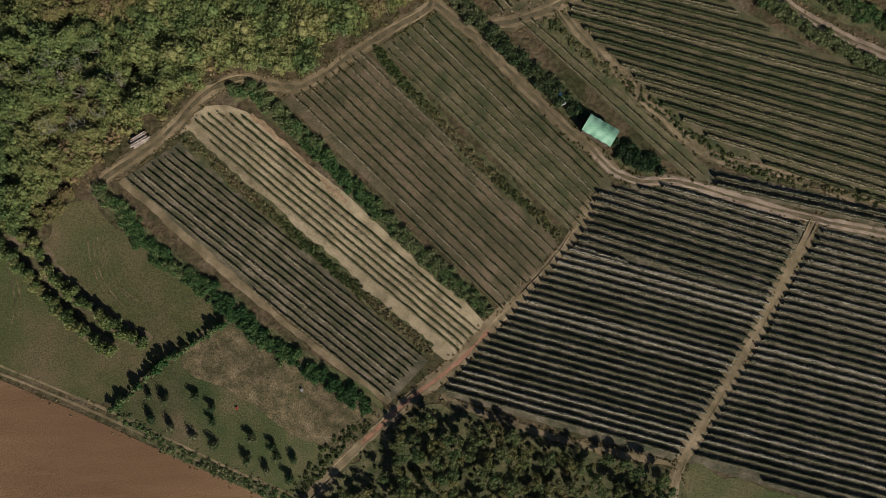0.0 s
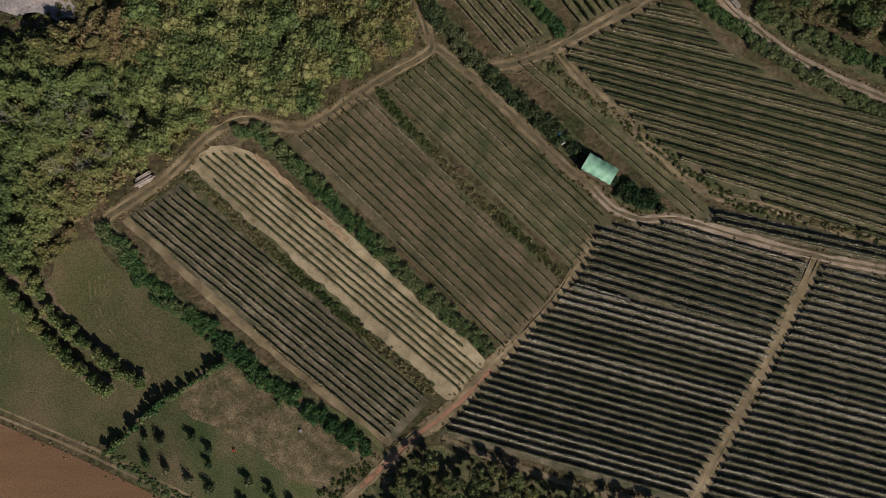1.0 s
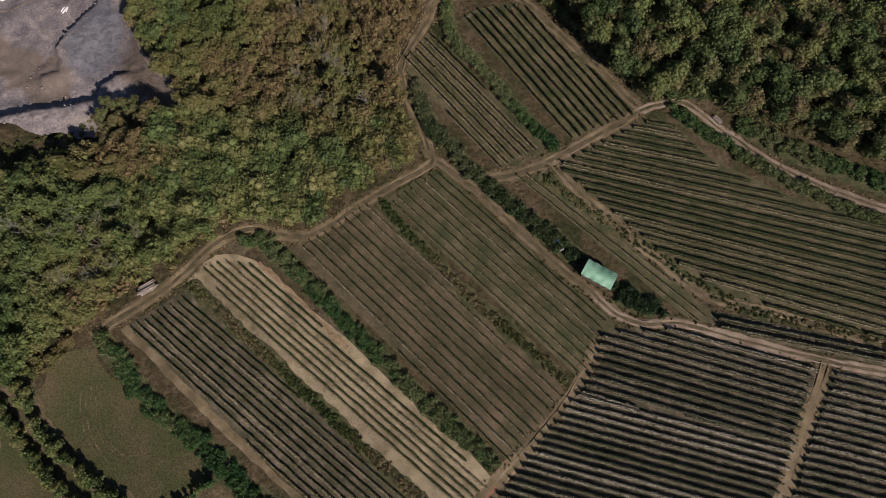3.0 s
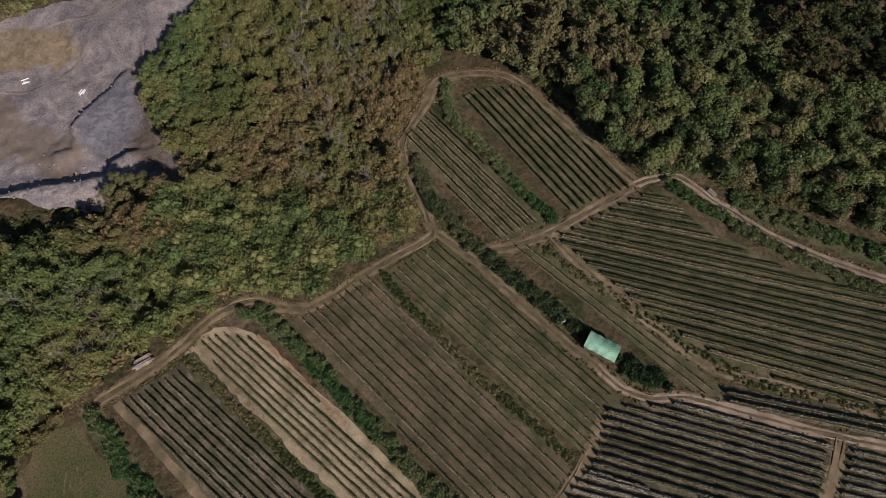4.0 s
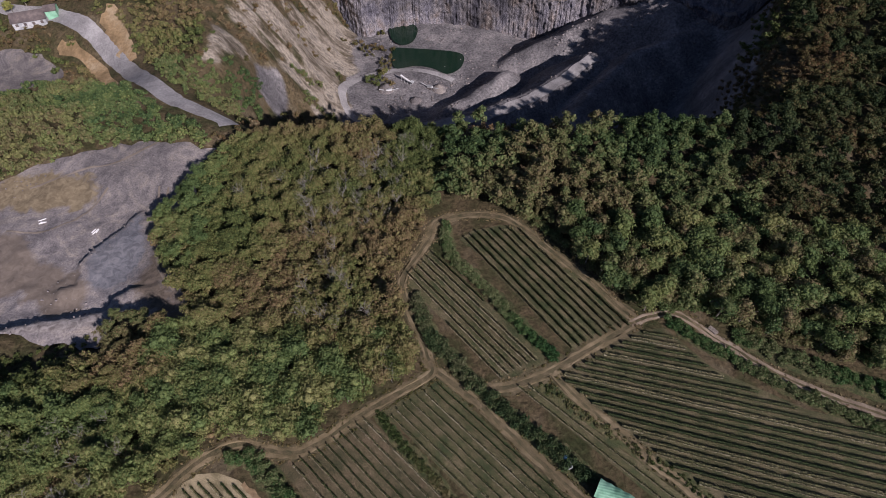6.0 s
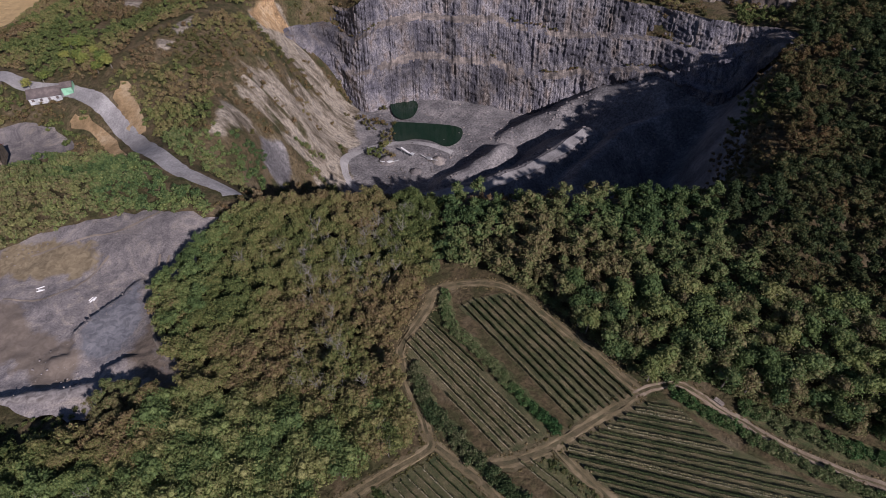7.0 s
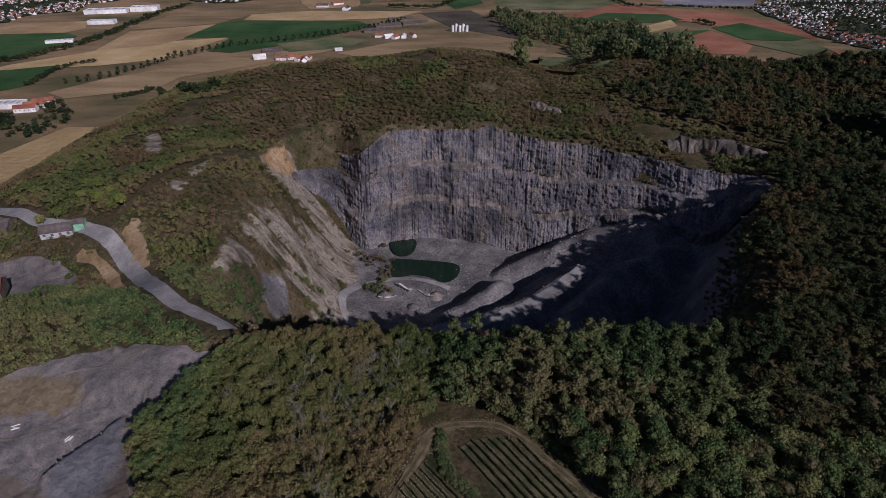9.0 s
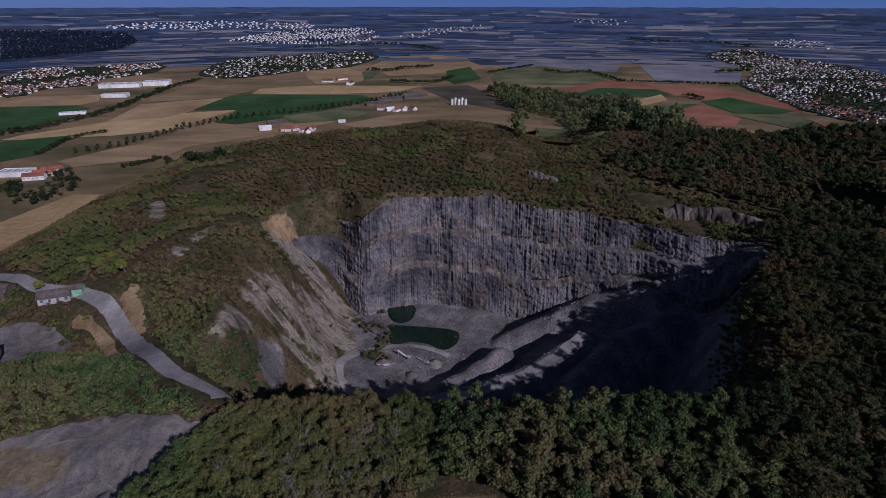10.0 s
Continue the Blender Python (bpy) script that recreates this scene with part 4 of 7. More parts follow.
TOWN_EAST = [(1168.6, 2585.2), (1387.2, 2894.7), (1546.3, 2933.5), (1444.5, 2452.5), (1484.3, 2286.7), (1430.0, 1853.6), (866.5, 1084.3), (828.6, 1106.3), (798.1, 1203.6), (815.7, 1318.6), (841.8, 1493.2), (867.7, 1666.9), (1046.3, 1915.4), (1107.7, 2244.4)]
TOWN_FAR = [(-1979.9, 3260.3), (-2006.0, 3421.6), (-1798.9, 3495.2), (-1758.7, 3377.7)]
TOWN_FAR_EAST = [(1710.3, 3085.3), (1861.7, 3258.5), (1975.7, 3136.9), (1987.9, 2921.2), (1859.5, 2804.5), (1748.6, 2942.6)]
TOWN_REMOTE = [(-2152.3, 3569.2), (-1970.6, 3820.3), (-1552.0, 4057.5), (-881.2, 4150.6), (-842.8, 3955.6), (-1445.1, 3756.4), (-1884.1, 3638.5)]
WOOD_FAR_WEST = [(-2465.1, 3298.0), (-2225.4, 3412.6), (-1841.1, 3480.4), (-1649.2, 3190.3), (-1593.9, 2874.1), (-1700.9, 2642.8), (-1725.4, 2452.0), (-1780.0, 2331.3)]
BELT_RAIL = [(-797.3, 989.8), (-768.6, 1037.6), (-742.2, 1135.0), (-732.8, 1244.4), (-740.3, 1357.9), (-758.1, 1543.8), (-748.5, 1755.7)]
BELT_ROAD = [(-260.6, 2014.3), (-184.0, 1996.2), (-130.6, 2085.9), (-39.4, 2122.4)]
AVENUE = [(-588.3, 856.9), (-543.5, 897.4), (-521.0, 945.6), (-486.1, 1047.3), (-423.8, 1147.4), (-323.0, 1210.8), (-190.6, 1317.9), (-94.0, 1473.8)]
GROVE = [(115.9, 1533.3), (181.4, 1574.9), (246.7, 1492.3), (360.0, 1350.0), (456.6, 1400.6), (433.2, 1203.9), (449.6, 1058.2), (229.2, 493.5), (169.3, 474.3), (142.0, 501.9), (245.4, 1117.4), (201.9, 1203.3), (148.7, 1273.0)]
BELT_VALE = [(925.2, 1947.3), (986.2, 1947.0), (1051.0, 1980.5)]
BELT_LOW = [(-579.3, 692.4), (-489.8, 625.6), (-490.5, 680.4), (-543.4, 758)]
BELT_B = [(-462.4, 778.8), (-441.5, 803.3), (-407.9, 803.5), (-221.4, 477.4), (-190.3, 476.1)]
BELT_C = [(-162.8, 1716.4), (-90.3, 1690.8), (-23.4, 1691.6), (28.7, 1824.3)]
BELT_D = [(-634.9, 853.1), (-650.2, 949.5), (-637.2, 994.4), (-616.9, 1012.9)]
BELT_E = [(147.9, 1931.3), (232.8, 2049.7), (333.8, 2162.2)]
BELT_F = [(351.4, 2014.0), (409.6, 1930.8), (493.2, 1963.5), (535.8, 1716.1)]
BELT_G = [(532.7, 1717.0), (629.1, 1692.0), (735.5, 1666.4), (853.4, 1631.3)]
BELT_H = [(1080.0, 3455.9), (1218.8, 3286.0), (1461.1, 3191.9), (1590.3, 3021.7)]
BELT_I = [(615.1, 1454.1), (624.7, 1417.6), (634.0, 1382.9)]
BELT_J = [(-775.0, 3043.2), (-553.3, 3119.8), (-264.2, 3267.8), (-11.2, 2895.2)]
FARM_NEAR = [(-333.3, 1037.5), (-323.3, 1078.6), (-279.0, 1032.6), (-254.8, 1042.6), (-202.5, 1112.4)]
FARM_BIG = [(-148.2, 1317.7), (-105.7, 1473.0), (-130.1, 1383.0), (-69.4, 1417.6), (-106.5, 1258.1), (-32.5, 1350.1), (41.0, 1317.7)]
HAMLET = [(-346.0, 1716.7), (-312.3, 1769.0), (-270.6, 1667.2)]
FACTORY = [(-913.4, 1619.4), (-830.2, 1436.0), (-792.1, 1197.6)]
VILLAGE = [(-594.0, 744.6), (-554.3, 723.1), (-550.7, 738.7), (-549.6, 755.2)]
SHEDS_LEFT = [(-191.5, 239.8), (-194.7, 200.1), (-212.8, 238.5)]
HEAPS = [(-37.4, 285), (-19, 273), (-5.1, 284.3)]
APRON = [(-209.6, 221.1), (-195.6, 225.1), (-177.9, 219.5), (-170.7, 208.7), (-184.7, 201.6), (-205.7, 186), (-235.2, 213.6)]
YARD_TAN = [(-148.8, 134.3), (-138.3, 137.0), (-119.6, 133.1), (-114.0, 125.4), (-122.5, 120.5), (-145.0, 121.1), (-156.0, 121.4)]
YARD_SMOOTH = [(-151.1, 110.0), (-135.2, 110.8), (-123.9, 99.8), (-113.9, 96.0), (-109.3, 95.7), (-103.7, 89.0), (-104.1, 81.1), (-110.6, 78.7), (-119.1, 84.1), (-124.0, 88.1), (-139.3, 84.5)]
YARD_BROWN = [(-88.4, 108.0), (-80.7, 90.2), (-70.8, 76.7), (-76.6, 74.9), (-86.2, 84.2), (-92.0, 89.5), (-89.9, 97.3)]
STRAW_GROUND = [(-63.2, 30.0), (-61.5, 34.2), (-57.5, 36.1), (-51.5, 36.3), (-46.7, 34.6), (-42.0, 30.3), (-36.5, 25.2), (-25.7, 15.9), (-13.5, 6.0), (-1.4, -4.1), (8.6, -14.0), (3.4, -19.1), (0.7, -23.1), (-12.0, -13.4), (-25.4, -1.8), (-38.9, 9.8), (-51.2, 20.0), (-59.3, 26.8)]
TOWN_CITY = [(-1228.3, 3331.5), (-1176.6, 3576.4), (-971.8, 3865.4), (-471.8, 4000.3), (-394.2, 3680.2), (-441.1, 3428.3), (-706.0, 3276.1), (-995.5, 3298.4)]
TOWN_NORTH = [(-331.1, 3683.3), (-164.6, 3927.5), (299.3, 4150.4), (279.4, 3966.1), (-50.0, 3740.2), (-217.4, 3544.0)]
TOWN_RIM = [(871.1, 4263.2), (1078.9, 4292.6), (1276.0, 4134.2), (1193.2, 3975.9), (987.1, 4063.3)]
ARC_A = [(-85, 4.3), (-84.3, 0), (-81.7, -5.9), (-77.1, -11.2)]
ARC_B = [(-82.8, 5.4), (-81.6, -0.6), (-78.1, -6.3), (-72.7, -10.5)]
ARC_C = [(-104.4, -1.5), (-102.2, -8.1), (-102.5, -14.8), (-104.6, -20.1)]
FAN_ENDS = [(41, 83.1), (103.6, 70.6), (41, 34.7), (102.9, 15.4)]
LONE_TREE = [(68.0, 493.5)]
SCREE_A = [(-155.6, 239.4), (-149.4, 242.1), (-135.8, 214.4), (-143.5, 213.9), (-153.3, 229.4)]
SCREE_B = [(-177.8, 224.7), (-164.6, 224.1), (-131.6, 189.7), (-133, 187.6), (-161.7, 214)]
FAR_FIELDS = [
    ("sand", [(-483, 560), (-462, 657), (-423, 657), (-392, 553), (-418, 473), (-436, 442), (-512, 536)]),
    ("stubble", [(-719, 1342), (-724, 1609), (-568, 1667), (-512, 1553), (-550, 1436), (-628, 1383)]),
    ("tan", [(-1124, 1436), (-1038, 1436), (-887, 1473), (-834, 1367), (-848, 1310), (-1015, 1288)]),
    ("green", [(-1015, 1288), (-848, 1310), (-799, 1272), (-779, 1217), (-779, 1053), (-818, 1018)]),
    ("sand", [(-771, 954), (-760, 994), (-690, 1084), (-637, 1178), (-459, 1251), (-514, 1037), (-594, 989), (-715, 959)]),
    ("tan", [(-675, 1117), (-710, 1325), (-625, 1375), (-522, 1436), (-551, 1244), (-572, 1165)]),
    ("sand", [(-501, 1484), (-507, 1575), (-365, 1644), (-55, 1632), (-126, 1512), (-329, 1474)]),
    ("green", [(-557, 1244), (-548, 1428), (-505, 1474), (-210, 1464), (-161, 1383), (-238, 1288), (-294, 1190), (-404, 1090), (-452, 1106), (-457, 1245)]),
    ("green", [(-762, 941), (-690, 981), (-666, 994), (-641, 849), (-666, 810)]),
    ("stubble", [(-582, 813), (-541, 894), (-393, 1058), (-172, 1178), (-209, 1118), (-313, 1003), (-424, 901), (-431, 836), (-538, 782)]),
    ("tan", [(-474, 1980), (-389, 2162), (-256, 1947), (-246, 1730), (-370, 1667), (-423, 1796)]),
    ("grass", [(-280, 1980), (-212, 2086), (-220, 1796), (-243, 1770)]),
    ("tan", [(-272, 2162), (-223, 2585), (90, 2584), (159, 2086), (-8, 1946), (-172, 1854)]),
    ("green", [(12, 2014), (100, 2143), (120, 1797), (35, 1667), (10, 1768)]),
    ("green", [(-48, 3571), (224, 3544), (240, 3201), (168, 3003), (49, 3202)]),
    ("sand", [(272, 3640), (601, 3568), (618, 3082), (335, 2862), (235, 3121)]),
    ("tan", [(140, 2584), (407, 2378), (673, 2181), (594, 1979), (237, 2085)]),
    ("green", [(86, 2453), (352, 2478), (262, 2223), (142, 2201)]),
    ("grass", [(190, 2014), (375, 2181), (581, 1870), (439, 1667), (198, 1655), (149, 1796)]),
    ("red", [(306, 1533), (520, 1783), (604, 1667), (396, 1493)]),
    ("brown", [(-62, 1597), (75, 1644), (156, 1341), (183, 1197), (22, 1366)]),
    ("stubble", [(-203, 1085), (-102, 1198), (80, 1203), (201, 1123), (181, 1033), (47, 476), (-2, 503), (-155, 1053)]),
    ("grass", [(-339, 1178), (-232, 1252), (-152, 1217), (-200, 1129), (-295, 1096)]),
    ("grass", [(179, 1053), (241, 1042), (148, 477), (128, 482), (84, 504)]),
    ("tan", [(1074, 2732), (1248, 2829), (1072, 2332), (836, 2162)]),
    ("tan", [(744, 3601), (1203, 3639), (1490, 2993), (1096, 2862), (634, 3042)]),
    ("tan", [(744, 2202), (968, 2223), (1025, 1980), (892, 1717), (647, 1743)]),
    ("red", [(457, 1554), (563, 1643), (748, 1620), (825, 1334), (784, 1217), (714, 1251), (600, 1445)]),
    ("green", [(330, 1463), (437, 1597), (584, 1564), (599, 1473), (493, 1427), (369, 1445)]),
    ("sand", [(441, 1350), (567, 1474), (551, 1383), (448, 1287)]),
    ("red", [(432, 1165), (520, 1273), (604, 1318), (614, 1147), (560, 1063), (491, 1079), (437, 1112)]),
    ("green", [(620, 1358), (721, 1427), (771, 1231), (722, 1198), (631, 1210)]),
    ("green", [(419, 1197), (534, 1310), (613, 1334), (522, 1244)]),
    ("green", [(1595, 2427), (1945, 2557), (1628, 2124), (1469, 2161)]),
    ("tan", [(1586, 2702), (1929, 2787), (2020, 2660), (1907, 2505), (1528, 2557)]),
    ("red", [(746, 1118), (777, 1063), (814, 1013), (358, 441), (352, 484)]),
    ("grass", [(616, 1178), (746, 1197), (746, 1118), (352, 493), (663, 1053)]),
    ("tan", [(-508, 2701), (-403, 2896), (-241, 2967), (-241, 2641), (-361, 2584)]),
    ("hazy", [(-1164, 2530), (-995, 2828), (-739, 2896), (-727, 2641), (-1031, 2332)]),
    ("hazy", [(-1438, 2732), (-1404, 3007), (-1297, 2829), (-1314, 2585)]),
    ("hazy", [(-1170, 2162), (-1167, 2379), (-1062, 2202), (-1090, 2085)]),
    ("grass", [(-1599, 2266), (-1514, 2585), (-1559, 3029), (-1436, 2702), (-1480, 2287), (-1600, 2085), (-1685, 2202)]),
]

build_ground()

# ---------------------------------------------------------------- fields and tracks
drape("field_1", FIELD_PLOUGHED, PLOUGHED, 0.05, 4, "bare red-brown ploughed field beside a farm track", "field", rounded=False)
drape("field_2", MEADOW_WEST[:8] + [(-122, -1), (-96, 4)], MEADOW_GREEN, 0.05, 4, "mown meadow, green and brown, between hedges", "meadow")
drape("field_3", GRASS_ORCHARD, MEADOW, 0.05, 4, "rough grass of a small orchard", "meadow", ragged=2)
drape("field_4", MEADOW_TALL, TALL_GRASS, 0.09, 3, "patch of tall dry grass in the orchard", "meadow", ragged=3)


for k, (line, off) in enumerate(((ARC_A, 0), (ARC_A, 1.3), (ARC_B, 0), (ARC_B, 1.2), (ARC_C, 0), (ARC_C, 1.3))):
    ribbon(f"rut_{k + 11}", [(x + off, y) for x, y in line], 0.28, TALL_GRASS, 0.07, "pale wheel line curving over the meadow", "wheel rut", ragged=0.5)


def widen(outline, by):
    o = np.array(outline, float)
    c = o.mean(0)
    d = o - c
    return (c + d * (1 + by / np.linalg.norm(d, axis=1))[:, None]).tolist()


for k, (outline, mat, words) in enumerate([
        (BLOCK_WEST[:4], SOIL_DARK, "dark soil of a vineyard block"), (STRAW_GROUND, STRAW, "pale straw-mulched soil of a vineyard block"),
        (BLOCK_MID[:4], SOIL, "brown soil of a vineyard block"), (BLOCK_EAST[:5], SOIL_GRASS, "brown soil of a vineyard block"),
        (BLOCK_TERRACE[:7], SOIL_DARK, "dark grassy soil of a vineyard block"), (BLOCK_LOWER[:4], SOIL_DARK, "dark grassy soil of a vineyard block"),
        (BLOCK_FAR_EAST[:6], SOIL_DARK, "dark grassy soil of a vineyard block"), (BLOCK_FAN, SOIL_GRASS, "brown grassy soil of a vineyard block"),
        (BLOCK_STRIP[:4], SOIL_GRASS, "brown soil of a narrow vineyard strip"), (BLOCK_TOP_WEST[:4], SOIL_GRASS, "brown soil of a vineyard block"),
        (BLOCK_TOP_EAST[:6], SOIL_GRASS, "brown soil of a vineyard block"), (BLOCK_PAIR[:4], SOIL_DARK, "dark soil of a narrow vineyard strip")]):
    drape(f"field_{k + 5}", widen(outline, 1.6), mat, 0.02 + 0.002 * k, 3, words, "vineyard soil", rounded=False, ragged=1.5)

ribbon("track_1", TRACK_WOOD, 3.6, TRACK_DULL, 0.072, "trodden earth track along the wood's edge", ragged=1.6)
ribbon("track_2", TRACK_HUT[4:], 2.7, TRACK_DULL, 0.080, "pale gravel track below the hut", ragged=0.9)
ribbon("track_13", TRACK_HUT[:6], 2.9, TRACK_DULL, 0.078, "earth track past the hut", ragged=1.0)
ribbon("track_3", TRACK_LOW, 3.6, TRACK, 0.064, "earth track between the vineyard blocks", ragged=1.4)
ribbon("track_4", TRACK_EAST, 3.2, TRACK, 0.068, "dry earth track between vineyard blocks", ragged=1.2)
ribbon("track_5", TRACK_CROSS, 4.6, TRACK_DULL, 0.084, "broad earth headland across the vineyard", ragged=1.6)
ribbon("track_6", TRACK_RIM, 2.8, TRACK_DULL, 0.076, "earth track under the eastern wood", ragged=0.9)
ribbon("track_7", TRACK_FAN, 3.6, TRACK_DULL, 0.068, "grassy earth track below the vines", ragged=1.2)
ribbon("track_8", TRACK_FIELD, 0.7, TRACK, 0.068, "wheel rut beside the ploughed field", ragged=0.3)
ribbon("track_9", [(x + 0.8, y + 1.4) for x, y in TRACK_FIELD], 0.7, TRACK, 0.068, "wheel rut beside the ploughed field", ragged=0.3)
ribbon("track_10", TRACK_FOOT, 1.6, TRACK, 0.068, "narrow dry path below the vineyard", ragged=0.8)
ribbon("track_11", TRACK_BAULK, 1.8, TRACK, 0.060, "bare earth strip beside the vines", ragged=0.9)
ribbon("track_14", [(-47, 34.5), (-41, 30), (-34, 23.5), (-28, 17.5), (-24, 14)], 1.0, SAND_DULL, 0.066, "orange bare earth beside the mulched vines", ragged=1.4)
ribbon("track_12", TRACK_LOW[3:7], 2.2, TRACK_RED, 0.074, "red earth stretch of the track", ragged=1.6)



def shifted(line, by):
    """The line moved sideways."""
    p = smooth_line(line, 4)
    d = np.gradient(p, axis=0)
    d /= np.linalg.norm(d, axis=1)[:, None] + 1e-9
    return (p + by * np.stack([-d[:, 1], d[:, 0]], 1))[::2].tolist()


for k, (line, half, mat) in enumerate(((TRACK_WOOD, 0.85, TRACK), (TRACK_HUT[:6], 0.8, TRACK), (TRACK_HUT[4:], 0.65, TRACK_PALE), (TRACK_LOW, 0.8, TRACK), (TRACK_EAST, 0.75, TRACK), (TRACK_CROSS, 0.9, TRACK), (TRACK_RIM, 0.75, TRACK_PALE), (TRACK_FAN, 0.8, TRACK))):
    for j, side_of in enumerate((-1, 1)):
        ribbon(f"rut_{20 + 2 * k + j}", shifted(line, side_of * half), 0.85, mat, 0.092 + 0.002 * k, "bare pale wheel rut of the earth track", "wheel rut", ragged=0.9, per=7)

# ---------------------------------------------------------------- vine rows


def vine_row(a, b, rng, tall, wide, dense, mat, label, group, gappy=0.3):
    """One trellised row: a ragged core of shoots, coloured dark as in shade, with leaf sprays over it."""
    a, b = np.array(a), np.array(b)
    n = max(3, int(np.linalg.norm(b - a) / 0.7))
    s = np.linspace(0, 1, n)
    p = a + (b - a) * s[:, None]
    d = (b - a) / np.linalg.norm(b - a)
    side = np.array([-d[1], d[0]])
    p = p + side * (0.22 * (vnoise(p[:, 0] * 2, p[:, 1] * 2, 5, 41) - 0.5))[:, None]
    z = height(p[:, 0], p[:, 1])
    h = tall * (1.02 - gappy * rng.rand(n))
    w = wide * (0.28 + 0.3 * rng.rand(n))
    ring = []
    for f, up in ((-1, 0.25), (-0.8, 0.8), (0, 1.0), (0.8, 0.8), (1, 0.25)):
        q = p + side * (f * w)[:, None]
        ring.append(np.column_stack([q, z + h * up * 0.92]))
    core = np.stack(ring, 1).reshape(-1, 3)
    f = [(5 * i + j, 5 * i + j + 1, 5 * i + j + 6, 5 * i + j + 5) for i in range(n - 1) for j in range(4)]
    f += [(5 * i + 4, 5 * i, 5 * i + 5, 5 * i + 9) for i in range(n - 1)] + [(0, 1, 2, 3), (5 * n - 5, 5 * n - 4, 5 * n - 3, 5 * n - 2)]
    m = int(np.linalg.norm(b - a) * dense)
    t = rng.rand(m) * (n - 1)
    k = np.minimum(t.astype(int), n - 2)
    c = p[k] + (p[k + 1] - p[k]) * (t - k)[:, None]
    off = rng.normal(0, 0.5, m) * wide * 0.5
    c = c + side * off[:, None]
    cz = height(c[:, 0], c[:, 1]) + tall * (1.02 - 0.75 * rng.rand(m) ** 1.6)
    co, q = cards(rng, np.column_stack([c, cz]), np.column_stack([side * np.sign(off)[:, None] + rng.normal(0, 0.6, (m, 2)), 0.8 + rng.rand(m)]), 0.3 * rng.uniform(0.6, 1.3, m))
    # low pale sprays along the row's side that faces (0.6, -0.8)
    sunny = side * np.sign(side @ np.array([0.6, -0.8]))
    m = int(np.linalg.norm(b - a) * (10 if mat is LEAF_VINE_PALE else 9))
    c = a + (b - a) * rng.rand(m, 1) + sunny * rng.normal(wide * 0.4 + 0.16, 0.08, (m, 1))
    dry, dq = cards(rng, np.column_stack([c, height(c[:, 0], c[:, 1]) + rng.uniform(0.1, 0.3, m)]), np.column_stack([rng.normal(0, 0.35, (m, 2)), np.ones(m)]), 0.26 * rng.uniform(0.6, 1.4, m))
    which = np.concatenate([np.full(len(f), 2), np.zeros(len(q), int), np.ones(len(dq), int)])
    me = fast_mesh("grapevine_trellis", np.concatenate([core, co, dry]), np.concatenate([np.array(f), q + len(core), dq + len(core) + len(co)]), [mat, LEAF_ROW_PALE, LEAF_CORE], which=which)
    tagged(new("grapevine_trellis", me), label, "grapevine", group)


def vine_block(outline, a, b, gap, seed, tall, wide, dense, mat, label, group, count=0, rows=(), spread=(), gappy=0.3):
    rng = np.random.RandomState(seed)
    if spread:
        p = np.array(spread, float)
        for k in range(count):
            s = k / (count - 1)
            one, two = p[0] + (p[2] - p[0]) * s, p[1] + (p[3] - p[1]) * s
            v = (one - two)[::-1] * np.array([-1, 1])
            v /= np.linalg.norm(v)
            vine_block(outline, one, two, gap, seed + 100 + k, tall, wide, dense, mat, label, group, rows=[(float(one @ v) if np.cross(two - one, v) > 0 else float(-one @ v), 1.0, 1)])
        return
    o = np.array(outline, float)
    d = np.array(b, float) - np.array(a, float)
    d /= np.linalg.norm(d)
    nrm = np.array([-d[1], d[0]])
    u, v = o @ d, o @ nrm
    first, last = (v[0] + v[3]) / 2, (v[1] + v[2]) / 2
    if rows:
        lines = np.concatenate([start + apart * np.arange(many) for start, apart, many in rows])
    else:
        lines = np.linspace(first, last, count) if count else np.arange(v.min() + gap * 0.4, v.max(), gap)
    for at in lines:
        cuts = []
        for i in range(len(o)):
            j = (i + 1) % len(o)
            if (v[i] > at) != (v[j] > at):
                cuts.append(u[i] + (u[j] - u[i]) * (at - v[i]) / (v[j] - v[i]))
        cuts.sort()
        for c0, c1 in zip(cuts[::2], cuts[1::2]):
            c0, c1 = c0 + rng.uniform(0, 0.6), c1 - rng.uniform(0, 0.6)
            if c1 - c0 > 3:
                vine_row(d * c0 + nrm * at, d * c1 + nrm * at, rng, tall, wide, dense, mat, label, group, gappy)


vine_block(BLOCK_WEST[:4], *BLOCK_WEST[4:6], 1.53, 1, 0.72, 0.34, 18, LEAF_VINE, "trellised vine row over dark soil", "rows of the western block", count=10)
vine_block(BLOCK_STRAW[:5], *BLOCK_STRAW[5:7], 1.55, 2, 0.5, 0.46, 30, LEAF_VINE, "row of young vines over straw mulch", "rows of the straw block", rows=[(-13.8, 1.58, 8)], gappy=0.85)
vine_block(BLOCK_MID[:4], *BLOCK_MID[4:6], 1.72, 3, 0.74, 0.34, 15, LEAF_VINE, "thin trellised vine row over brown soil", "rows of the middle block", count=11)
vine_block(BLOCK_EAST[:5], *BLOCK_EAST[5:7], 1.8, 4, 0.72, 0.34, 15, LEAF_VINE, "thin trellised vine row over brown soil", "rows of the eastern block", rows=[(26.6, 1.93, 9)])
vine_block(BLOCK_TERRACE[:7], *BLOCK_TERRACE[7:9], 1.95, 5, 1.15, 0.6, 26, LEAF_VINE_PALE, "leafy vine row, partly pale", "rows of the upper long block")
vine_block(BLOCK_LOWER[:4], *BLOCK_LOWER[4:6], 1.78, 6, 1.0, 0.5, 34, LEAF_VINE_PALE, "leafy vine row with pale tops", "rows of the lower long block")
